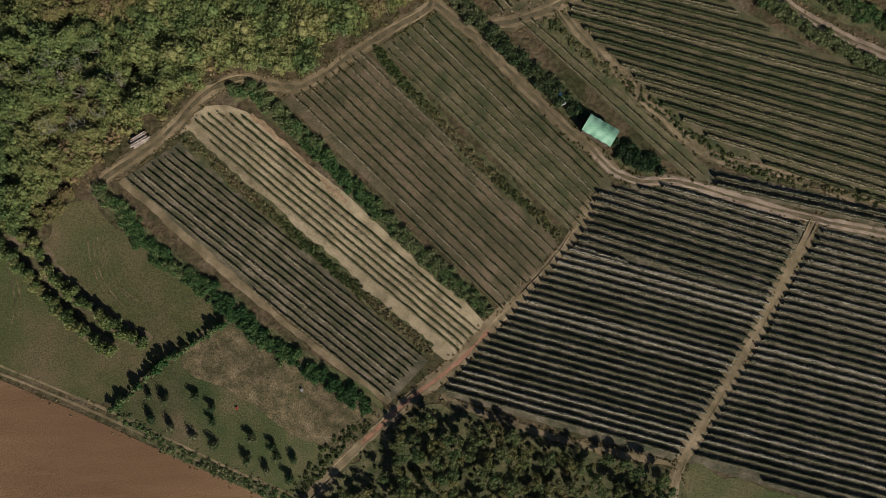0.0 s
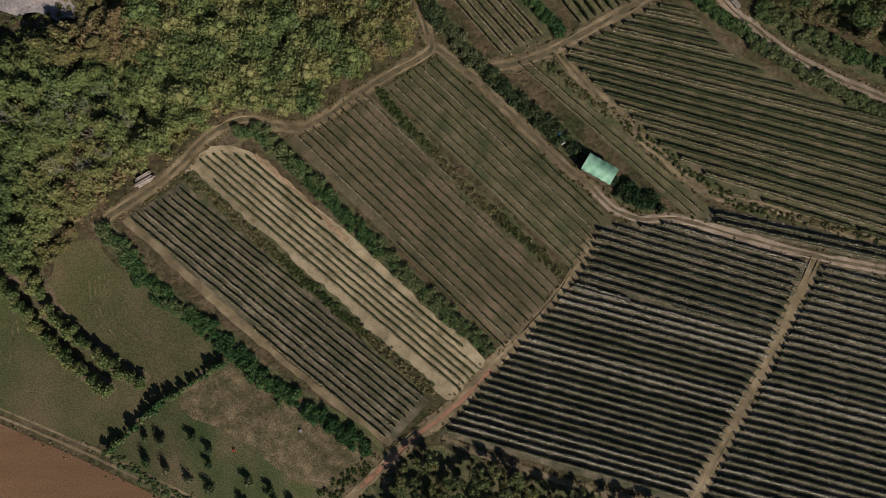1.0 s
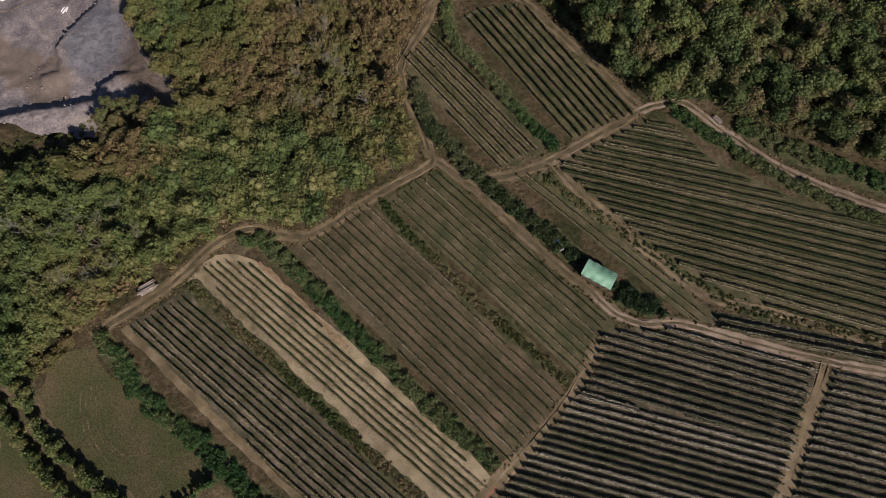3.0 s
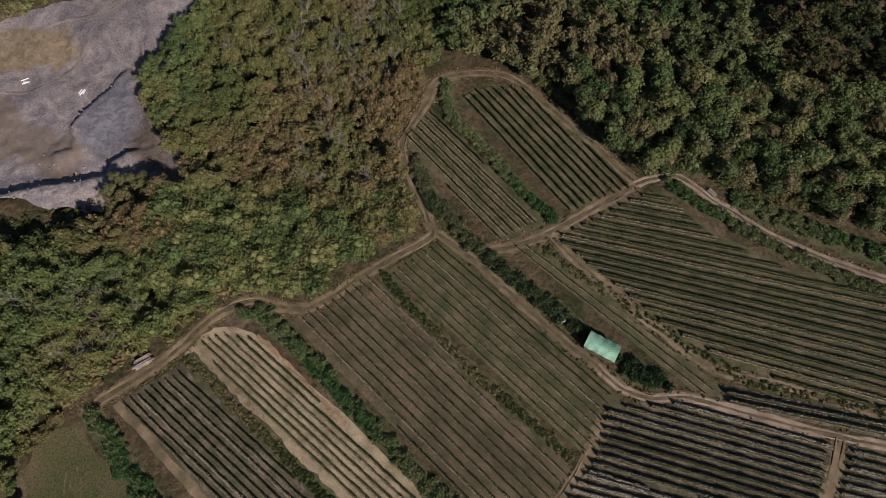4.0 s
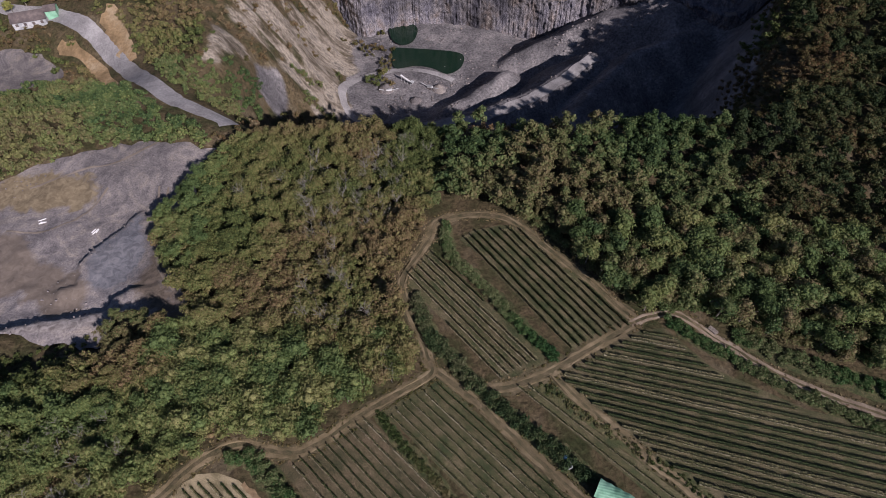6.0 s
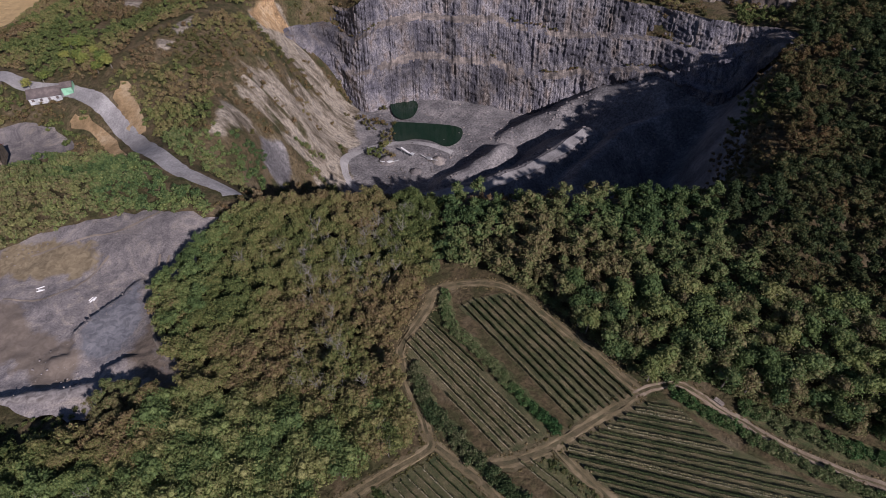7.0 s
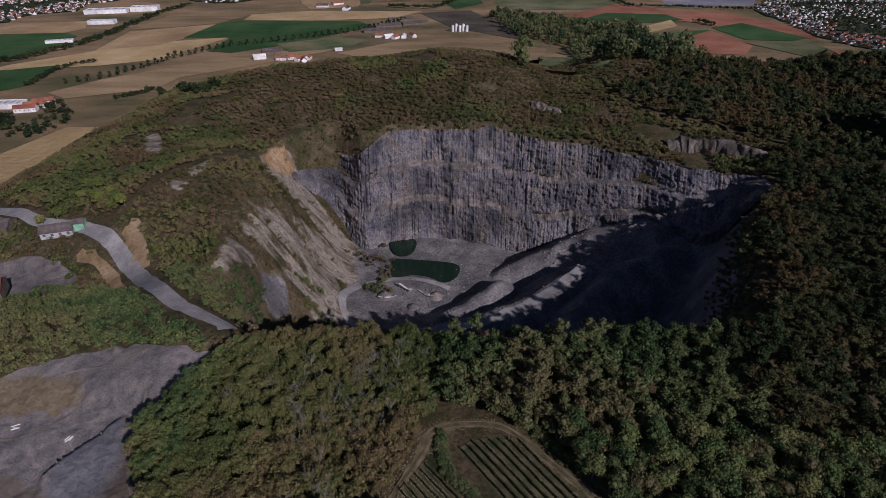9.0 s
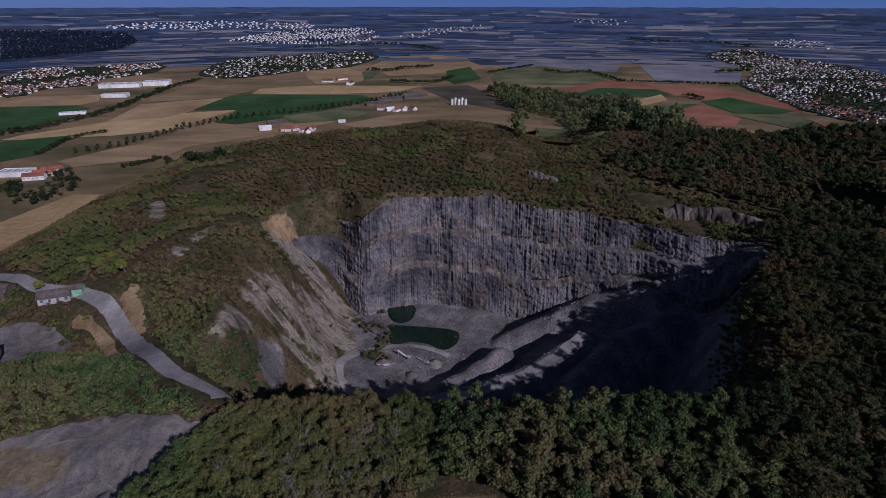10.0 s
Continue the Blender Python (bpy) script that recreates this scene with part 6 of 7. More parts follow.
def quarry_face():
    """The tall face: upright basalt columns, broken by narrow benches."""
    r = np.random.RandomState(71)
    us = np.arange(-106, 215, 0.33)
    vs = np.linspace(0, 1, 84)
    u, v = np.meshgrid(us, vs)
    head = hill_top(us, wall_head(us)) + 0.6 - 21 * step(-34, -74, us)
    foot = height(us, wall_foot(us) - 3) - 2
    z = foot + (head - foot) * v
    # three lifts, each with columns of its own, set back on narrow ledges
    dip = 0.10 * (vnoise(u, u * 0, 60, 74) - 0.5) + 0.035 * (vnoise(u, u * 0, 9, 75) - 0.5) + 0.03 * (vnoise(u, u * 0, 2.5, 82) - 0.5) - 0.0006 * u
    cut1, cut2 = 0.34 + 1.2 * dip, 0.66 + 0.8 * dip
    lift = (v > cut1).astype(int) + (v > cut2)
    push = np.zeros(u.shape)
    for k in range(3):
        col = np.cumsum(r.uniform(0.4, 1.05, 480)) - 112
        shift = r.uniform(-1, 1, 482)[np.searchsorted(col, us)]
        push += np.where(lift == k, shift[None, :], 0)
    lean = wall_foot(us) + (wall_head(us) - wall_foot(us)) * (v * 0.46 + 0.27 * step(0, 0.025, v - cut1) + 0.27 * step(0, 0.025, v - cut2))
    broken = vnoise(u, z, 10, 76)
    y = lean + push * (0.08 + 0.55 * broken) + 9.0 * (vnoise(u, z * 0.35, 24, 72) - 0.5) + 3.2 * (vnoise(u, z * 0.5, 8, 77) - 0.5) + 0.8 * (vnoise(u, z * 0.12, 1.1, 78) - 0.5) + 1.3 * (vnoise(u, z, 1.2, 79) - 0.5) + 1.6 * (vnoise(u, z * 1.6, 3.5, 84) - 0.5)
    w, h = len(us), len(vs)
    thick = 0.055 * (vnoise(u, u * 0, 12, 80) - 0.35) + 0.03 * (vnoise(u, v * 30, 3, 83) - 0.5)
    ledge = ((v - cut1 > -0.004) & (v - cut1 < thick) | (v - cut2 > -0.004) & (v - cut2 < thick) | (v > 0.93 + 0.09 * vnoise(u, u * 0, 6, 81))).astype(int)
    i = (np.arange(h - 1)[:, None] * w + np.arange(w - 1)[None, :]).ravel()
    me = fast_mesh("quarry_face", np.column_stack([u.ravel(), y.ravel(), z.ravel()]), np.stack([i, i + 1, i + w + 1, i + w], 1), [BASALT, LEDGE], which=ledge.ravel()[i])
    tagged(new("quarry_face", me), "tall grey face of columnar basalt with narrow benches", "rock face", kind="structure")
    # bushes that hold on the ledges
    g = np.random.default_rng(72)
    cos, fs, tones, base = [], [], [], 0
    for k in range(0, len(us), 4):
        for cut in (cut1, cut2):
            if vnoise(us[k], cut[0, k] * 90, 16, 73) > 0.62 and g.random() < 0.5:
                j = min(len(vs) - 1, int(np.searchsorted(vs, cut[0, k] + 0.03)))
                co, f = SCRUB[g.integers(len(SCRUB))]
                cos.append(co * g.uniform(0.4, 0.95) + np.array([us[k], y[j, k] - 0.6, z[j, k] - 0.4]))
                fs.append(f + base)
                tones.append(np.full(len(co), g.random()))
                base += len(co)
    me = fast_mesh("ledge_scrub", np.concatenate(cos), np.concatenate(fs), LEAF_SCRUB, np.concatenate(tones))
    tagged(new("ledge_scrub", me), "small bushes along the ledges of the rock face", "scrub", kind="stuff")


quarry_face()


def outcrop(line, tall, seed):
    """A low weathered crag: a steep broken front and a gentle back."""
    p = smooth_line(line, 40)
    rows = []
    for k, (back, up) in enumerate(((0, -0.12), (0.4, 0.25), (1.2, 0.55), (1.9, 0.8), (3.2, 1.0), (7.0, 0.9), (13.0, -0.1))):
        x = p[:, 0] + 2.6 * (vnoise(p[:, 0], p[:, 0] * 0 + k, 1.6, seed) - 0.5)
        y = p[:, 1] + back + 4.5 * (vnoise(p[:, 0], p[:, 0] * 0 + 0.7 * k, 2.2, seed + 1) - 0.5)
        rise = tall * (0.45 + 0.75 * vnoise(p[:, 0], p[:, 0] * 0, 7, seed + 2)) * np.sin(np.pi * np.linspace(0.04, 0.96, len(p))) ** 0.5
        rows.append(np.column_stack([x, y, height(x, y) + rise * up]))
    n = len(p)
    f = [(j * n + i, j * n + i + 1, (j + 1) * n + i + 1, (j + 1) * n + i) for j in range(len(rows) - 1) for i in range(n - 1)]
    me = fast_mesh("rock_outcrop", np.concatenate(rows), f, OUTCROP)
    tagged(new("rock_outcrop", me), "low pale weathered crag above the quarry face", "rock", "crags above the quarry")


outcrop([(146, 342), (158, 339), (172, 333), (188, 322), (202, 311)], 10, 160)
outcrop([(66, 408), (76, 405), (88, 403)], 6, 170)
YARD_BLUE = [(-108.5, 101.9), (-103.9, 108.7), (-98.7, 116.9), (-93.8, 108.4), (-91.8, 97.6), (-94.3, 90.8), (-100.1, 88.0), (-106.3, 91.2)]
YARD_PALE = [(-130.7, 73.0), (-119.7, 74.8), (-108.8, 77.6), (-96.0, 80.7), (-93.8, 85.0), (-86.8, 82.7), (-95.1, 77.5), (-104.3, 73.5), (-119.4, 72.5)]
yard = drape("yard_1", YARD, yard_material(), 0.25, 0.9, "grey gravel stockyard beside the wood, with banks and wheel marks", "yard", ragged=3)
at_yard = np.array([v.co[:2] for v in yard.data.vertices])
for name, outline, wide in (("tan", YARD_TAN, 9), ("silt", YARD_SMOOTH, 7), ("brown", YARD_BROWN, 9), ("blue", YARD_BLUE, 9), ("pale", YARD_PALE, 5)):
    yard.data.attributes.new(name, "FLOAT", "POINT").data.foreach_set("value", soft(outline, at_yard[:, 0], at_yard[:, 1], wide).astype(np.float32))
ribbon("road_1", ROAD_QUARRY, 7.5, ROADSTONE, 0.4, "pale grey quarry road round the hill", "road", ragged=1.2, per=12)
ribbon("road_2", ROAD_PIT[1:], 4.2, ROADSTONE, 0.5, "pale haul road on the quarry floor", "road", ragged=0.6, per=14)
ribbon("road_3", [p[:2] for p in HAUL], 7.0, ROADSTONE, 0.6, "pale haul ramp above the quarry floor", "road", ragged=1.2, per=14)


def rubble():
    """Broken stone over the quarry floor and its heaps."""
    g = np.random.default_rng(85)
    at = np.column_stack([g.uniform(-50, 165, 9000), g.uniform(215, 350, 9000)])
    at = at[(pit_mask(at[:, 0], at[:, 1]) > 0.8) & (vnoise(at[:, 0], at[:, 1], 11, 86) > 0.5)][:2600]
    z = height(at[:, 0], at[:, 1])
    cos, fs, base = [], [], 0
    for k, (x, y) in enumerate(at):
        co, f = STONES[k % len(STONES)]
        s = 0.15 + 0.75 * g.random() ** 4
        cos.append(co * s * np.array([1.2, 1, 0.8]) + np.array([x, y, z[k] + 0.15 * s]))
        fs.append(f + base)
        base += len(co)
    me = fast_mesh("rubble", np.concatenate(cos), np.concatenate(fs), GRAVEL)
    tagged(new("rubble", me), "broken grey stone scattered over the quarry floor", "rubble", kind="stuff")


STONES = [ball(600 + k, 0.5) for k in range(6)]
rubble()


def pond(name, outline, label):
    o = smooth_line(outline, 5, True)
    z = float(height(o[:, 0], o[:, 1]).max()) + 0.3
    bm = bmesh.new()
    bm.faces.new([bm.verts.new((a, b, z)) for a, b in o])
    me = bpy.data.meshes.new(name)
    bm.to_mesh(me)
    bm.free()
    me.materials.append(WATER)
    tagged(new(name, me), label, "pond", kind="structure")


pond("water_1", POND_A, "dark green pond on the quarry floor")
pond("water_2", POND_B, "small dark pond below the rock face")

# ---------------------------------------------------------------- far country


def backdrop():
    """A glowing ring added in place of the hazy sky low over the horizon."""
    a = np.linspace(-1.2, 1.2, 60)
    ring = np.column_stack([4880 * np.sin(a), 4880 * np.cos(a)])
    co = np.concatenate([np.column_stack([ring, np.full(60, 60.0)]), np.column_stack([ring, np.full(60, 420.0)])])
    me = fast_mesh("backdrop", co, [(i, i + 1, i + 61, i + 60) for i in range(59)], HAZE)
    tagged(new("backdrop", me), "glowing blue backdrop in place of hazy sky low over the horizon", "sky", kind="structure")


backdrop()


def remote_strips():
    """Hundreds of fields and woods of the remote plain, each a thin strip in the distance, its colour blued for haze.
    """
    q = np.random.default_rng(140)
    n = 620
    away, turn = q.uniform(2350, 4650, n), q.uniform(-0.72, 0.72, n)
    wide, deep = q.uniform(50, 300, n), q.uniform(12, 60, n)
    wood = q.random(n) < step(3600, 4500, away) * 0.35 + 0.35
    co, fs = [], []
    for k in range(n):
        lean = q.uniform(-0.25, 0.25)
        for j, (a, b) in enumerate(((-1, -1), (0, -1), (1, -1), (1, 1), (0, 1), (-1, 1))):
            across, along_ = a * wide[k] * q.uniform(0.7, 1.0), b * deep[k] * q.uniform(0.6, 1.0) + a * wide[k] * lean
            x = away[k] * math.sin(turn[k]) + across * math.cos(turn[k]) + along_ * math.sin(turn[k])
            y = away[k] * math.cos(turn[k]) - across * math.sin(turn[k]) + along_ * math.cos(turn[k])
            co.append((x, y, 0.0))
        fs += [(6 * k, 6 * k + 1, 6 * k + 4, 6 * k + 5), (6 * k + 1, 6 * k + 2, 6 * k + 3, 6 * k + 4)]
    co = np.array(co)
    co[:, 2] = height(co[:, 0], co[:, 1]) + 0.7 + 0.002 * np.repeat(np.arange(n), 6)
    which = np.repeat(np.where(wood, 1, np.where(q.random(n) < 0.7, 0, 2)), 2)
    me = fast_mesh("remote_fields", co, fs, [FAR["hazy"], FAR["hazy_green"], FAR["mist"]], which=which)
    tagged(new("remote_fields", me), "patchwork of remote fields and woods, coloured blue for haze", "fields", kind="stuff")


remote_strips()
# fields beyond 2300 m take the colours with haze painted in
FAR_FIELDS = [(("hazy" if kind_of in ("sand", "tan") else "hazy_green") if math.hypot(*outline[0]) > 2300 else kind_of, outline) for kind_of, outline in FAR_FIELDS if max(math.hypot(*p) for p in outline) < 2950]
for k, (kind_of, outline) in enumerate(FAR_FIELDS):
    drape(f"field_{k + 30}", outline, FAR[kind_of], 0.6 + 0.012 * k, 60 if math.hypot(*outline[0]) > 1100 else 14, {"sand": "pale stubble field on the plain", "stubble": "olive stubble field on the plain", "tan": "tan harvested field on the plain", "red": "red-brown ploughed field on the plain", "green": "dark green crop field on the plain", "brown": "dark brown ploughed field on the plain", "grass": "grass field on the plain", "hazy": "pale field in the remote distance, tinted for haze", "hazy_green": "dark green field in the remote distance, tinted blue for haze"}[kind_of], "field", rounded=False)

# ---------------------------------------------------------------- hut, logs and small things in the vineyard


def upright(x, y, turn, lift=0.0):
    return pose(x, y, float(height(x, y)) + lift, 0, 0, turn)


def hut():
    """A lean-to hut with a pale green corrugated roof."""
    ob = tagged(new("hut"), "small field hut with a pale green corrugated roof", "hut")
    long, deep = 7.0, 3.7
    for name, sx, sy, x, y in (("front_wall", long, 0.12, 0, -deep / 2), ("back_wall", long, 0.12, 0, deep / 2), ("side_wall", 0.12, deep - 0.12, -long / 2 + 0.06, 0), ("side_wall", 0.12, deep - 0.12, long / 2 - 0.06, 0)):
        bm = bmesh.new()
        box(bm, sx, sy, 2.3, pose(x, y, 1.15))
        part(name, bm, BOARD, ob)
    bm = bmesh.new()
    box(bm, 0.9, 0.06, 1.9, pose(1.6, -deep / 2 - 0.09, 0.95), 0.015)
    part("door", bm, BOARD, ob, "plank door")
    n = 320
    xs = np.linspace(-3.85, 3.85, n)
    wave = 0.02 * np.sin(xs * 2 * np.pi / 0.205)
    co = []
    for y, z in ((-2.1, 2.32), (2.1, 2.72)):
        for dz in (0, 0.05):
            co.append(np.column_stack([xs, np.full(n, y) + 0.07 * np.sin(xs * 3), z + wave + dz]))
    co = np.concatenate(co)
    f = []
    for i in range(n - 1):
        a, b, c, d = i, n + i, 2 * n + i, 3 * n + i
        f += [(b, b + 1, d + 1, d), (a, c, c + 1, a + 1), (a, a + 1, b + 1, b), (c, d, d + 1, c + 1)]
    roof = new("roof", fast_mesh("roof", co, f, TIN))
    roof.parent = ob
    tagged(roof, "pale green corrugated sheet roof")
    ob.matrix_basis = upright(HUT_AT[0], HUT_AT[1], -30)


HUT_AT = (35.38, 31.09)
hut()


def log_stack():
    ob = tagged(new("log_stack"), "stack of pale cut logs beside the wood track", "log stack")
    r = random.Random(81)
    for k in range(14):
        bm = bmesh.new()
        row, col = divmod(k, 6)
        ln = r.uniform(3.4, 4.6)
        y, z = (col - 2.5 + 0.5 * row) * 0.36, 0.2 + row * 0.32
        s = r.uniform(-0.5, 0.5)
        tube(bm, (s - ln / 2, y, z), (s + ln / 2, y + r.uniform(-0.12, 0.12), z), 0.19, 0.16, 8)
        part("log", bm, LOG, ob)
    a, b = LOGS
    ob.matrix_basis = upright((a[0] + b[0]) / 2 + 0.4, (a[1] + b[1]) / 2, math.degrees(math.atan2(b[1] - a[1], b[0] - a[0])), 0.05)


log_stack()


def barrel():
    ob = tagged(new("water_barrel"), "blue plastic water barrel under the hedge", "barrel")
    bm = bmesh.new()
    for z, r0, r1 in ((0.0, 0.42, 0.48), (0.45, 0.48, 0.48), (0.8, 0.48, 0.42)):
        tube(bm, (0, 0, z), (0, 0, z + (0.45 if z == 0 else 0.35)), r0, r1, 16)
    part("body", bm, BLUE, ob)
    bm = bmesh.new()
    tube(bm, (0, 0, 1.15), (0, 0, 1.2), 0.44, 0.42, 16)
    part("lid", bm, BLUE, ob)
    ob.matrix_basis = upright(BARREL[0][0], BARREL[0][1] - 0.6, 0)


barrel()


def crate(name, mat, sx, sy, sz, x, y, turn, label):
    """An open slatted box."""
    ob = tagged(new(name), label, "crate")
    bm = bmesh.new()
    box(bm, sx, sy, 0.05, pose(0, 0, 0.03))
    part("base", bm, mat, ob)
    for px, py, wx, wy in ((0, sy / 2, sx, 0.04), (0, -sy / 2, sx, 0.04), (sx / 2, 0, 0.04, sy), (-sx / 2, 0, 0.04, sy)):
        bm = bmesh.new()
        for z in np.linspace(0.15, sz, 3):
            box(bm, wx, wy, sz / 4, pose(px, py, float(z)))
        part("side", bm, mat, ob)
    ob.matrix_basis = upright(x, y, turn, 0.1)


crate("crate", WHITE, 1.0, 1.3, 0.8, BARREL[1][0], BARREL[1][1], 20, "pale box beside the track")
crate("crate", RED, 0.45, 0.45, 0.3, *CRATES[0], 10, "red crate lying in the orchard grass")
crate("crate", WHITE, 0.5, 0.6, 0.4, *CRATES[1], 40, "small white box lying in the tall grass")


def pallet_stack():
    ob = tagged(new("pallet_stack"), "stack of weathered pale timber beside the track", "timber stack")
    r = random.Random(82)
    for k in range(9):
        bm = bmesh.new()
        box(bm, 2.4, 0.32, 0.14, pose(r.uniform(-0.15, 0.15), (k % 3 - 1) * 0.45, 0.1 + (k // 3) * 0.2, 0, 0, r.uniform(-4, 4)), 0.01)
        part("plank", bm, LOG, ob)
    ob.matrix_basis = upright(*TRAILER[0], -50, 0.05)


pallet_stack()

# ---------------------------------------------------------------- bare trees in the wood


def bare_tree(seed):
    r = random.Random(seed)
    ob = tagged(new("bare_tree"), "leafless pale-barked tree in the wood", "tree", "bare trees of the western wood")
    bm = bmesh.new()
    tube(bm, (0, 0, -0.2), (0.3, 0.2, 5.0), 0.07, 0.045, 5)
    for k in range(9):
        a, h = r.uniform(0, 6.28), r.uniform(2.2, 5.0)
        e = Vector((math.cos(a) * r.uniform(0.8, 1.7), math.sin(a) * r.uniform(0.8, 1.7), h + r.uniform(1.4, 2.8)))
        s = Vector((0.06 * h, 0.04 * h, h))
        tube(bm, s, e, 0.035, 0.015, 3)
        for q in range(4):
            m = s.lerp(e, r.uniform(0.45, 1.0))
            tube(bm, m, m + Vector((r.uniform(-1, 1), r.uniform(-1, 1), r.uniform(0.4, 1.6))), 0.025, 0.01, 3)
    part("branchwork", bm, BIRCH, ob)
    return ob


r = np.random.default_rng(91)
spots = scatter(r, -70, -4, 60, 165, 5.6)
BARE_STAND = [(-50.7, 131.0), (-37.4, 146.6), (-22.2, 149.8), (-6.5, 143.5), (-8.0, 124.7), (-16.5, 113.0), (-25.7, 97.7), (-38.8, 95.6)]
spots = spots[inside(WEST_WOOD, spots[:, 0], spots[:, 1]) & ((inside(BARE_STAND, spots[:, 0], spots[:, 1]) & (vnoise(spots[:, 0], spots[:, 1], 12, 92) > 0.42)) | (vnoise(spots[:, 0], spots[:, 1], 22, 92) > 0.78))]
spots = np.concatenate([spots, scatter(r, -106, -72, 31, 50, 7.0)])
plant(bare_tree(93), spots[0::2], r, 0.9, 1.35)
plant(bare_tree(94), spots[1::2], r, 0.9, 1.35)

# ---------------------------------------------------------------- quarry plant and sheds


def conveyor():
    ob = tagged(new("conveyor"), "pale steel conveyor on legs at the quarry floor", "conveyor")
    bm = bmesh.new()
    box(bm, 15, 1.6, 0.9, pose(0, 0, 4.2, 0, 12, 0), 0.05)
    part("belt_frame", bm, WHITE, ob)
    for x in (-6, -2, 2, 6):
        bm = bmesh.new()
        tube(bm, (x, -0.9, 0), (x, -0.5, 4.2 - x * 0.21), 0.16, 0.16, 6)
        tube(bm, (x, 0.9, 0), (x, 0.5, 4.2 - x * 0.21), 0.16, 0.16, 6)
        part("leg", bm, STEEL, ob)
    bm = bmesh.new()
    bmesh.ops.create_cone(bm, cap_ends=True, segments=4, radius1=1.0, radius2=2.6, depth=2.4, matrix=pose(7.4, 0, 3.4, 0, 0, 45))
    part("hopper", bm, STEEL, ob)
    x, y = PLANT[0]
    ob.matrix_basis = upright(x, y, -38) @ Matrix.Scale(0.62, 4)


conveyor()


def screen_rig(x, y, turn):
    ob = tagged(new("screening_rig"), "dark steel screening machine on the quarry floor", "quarry machine")
    bm = bmesh.new()
    box(bm, 6, 2.2, 1.8, pose(0, 0, 2.4, 0, -10, 0), 0.1)
    part("body", bm, STEEL, ob)
    for s in (-1, 1):
        bm = bmesh.new()
        box(bm, 9, 0.9, 0.35, pose(s * 5.5, 0, 2.6, 0, -s * 14, 0), 0.03)
        part("belt_arm", bm, STEEL, ob)
        bm = bmesh.new()
        box(bm, 4.5, 0.5, 0.9, pose(0, s * 1.2, 0.45), 0.1)
        part("track_unit", bm, TILE_DARK, ob)
    ob.matrix_basis = upright(x, y, turn) @ Matrix.Scale(0.6, 4)


screen_rig(*PLANT[1], 5)
screen_rig(*PLANT[2], -30)


def stone_heap(x, y, radius, tall, seed):
    """A cone of broken stone with an uneven skirt."""
    co, f = ball(seed, 0.1)
    n, m = 28, 7
    pts, fs = [(0, 0, tall)], []
    r = np.random.RandomState(seed)
    wob = 1 + 0.18 * (r.rand(n) - 0.5)
    for j in range(1, m + 1):
        for i in range(n):
            a, q = 2 * math.pi * i / n, radius * j / m * wob[i]
            pts.append((q * math.cos(a), q * math.sin(a), tall * (1 - (j / m) ** 1.1) + 0.3 * (r.rand() - 0.5) - (0.6 if j == m else 0)))
    for i in range(n):
        fs.append((0, 1 + i, 1 + (i + 1) % n))
        for j in range(m - 1):
            a, b = 1 + j * n + i, 1 + j * n + (i + 1) % n
            fs += [(a, a + n, b + n), (a, b + n, b)]
    ob = tagged(new("stone_heap", fast_mesh("stone_heap", pts, fs, GRAVEL, smooth=True)), "heap of crushed grey stone on the quarry floor", "stone heap", "stone heaps")
    ob.matrix_basis = upright(x, y, 0)


for k, (x, y) in enumerate(HEAPS):
    stone_heap(x, y, (5.5, 4.0, 5.0)[k], (3.4, 2.6, 3.0)[k], 95 + k)


def building(name, x, y, turn, long, deep, tall, roof_up, wall_mat, roof_mat, label, category="building", group="", windows=0, over=0.5):
    """A gabled building: walls, two roof slopes, door and windows."""
    ob = tagged(new(name), label, category, group)
    bm = bmesh.new()
    box(bm, long, deep, tall, pose(0, 0, tall / 2 - 0.4))
    shell = part("shell", bm, wall_mat, ob)
    for s in (-1, 1):
        bm = bmesh.new()
        tri = [bm.verts.new((s * long / 2, -deep / 2, tall - 0.4)), bm.verts.new((s * long / 2, deep / 2, tall - 0.4)), bm.verts.new((s * long / 2, 0, tall - 0.4 + roof_up * 0.97)),
               bm.verts.new((s * (long / 2 - 0.3), -deep / 2, tall - 0.4)), bm.verts.new((s * (long / 2 - 0.3), deep / 2, tall - 0.4)), bm.verts.new((s * (long / 2 - 0.3), 0, tall - 0.4 + roof_up * 0.97))]
        for q in ((0, 1, 2), (3, 5, 4)):
            bm.faces.new([tri[i] for i in q])
        for i, j in ((0, 1), (1, 2), (2, 0)):
            bm.faces.new([tri[i], tri[i + 3], tri[j + 3], tri[j]])
        part("gable", bm, wall_mat, ob)
        slope = math.atan2(roof_up, deep / 2)
        run = math.hypot(roof_up, deep / 2) + over
        bm = bmesh.new()
        box(bm, long + 2 * over, run, 0.2, pose(0, s * (deep / 2 + over * math.cos(slope)) / 2, tall - 0.4 + roof_up - run / 2 * math.sin(slope) + 0.1, -s * math.degrees(slope)))
        part("roof_slope", bm, roof_mat, ob)
    for k in range(windows):
        for s in (-1, 1):
            bm = bmesh.new()
            box(bm, 1.2, 0.1, 1.3, pose(long * ((k + 0.5) / windows - 0.5), s * (deep / 2 + 0.03), tall * 0.5), 0.02)
            part("window", bm, TILE_DARK, shell, "dark window pane")
    ob.matrix_basis = upright(x, y, turn)
    return ob


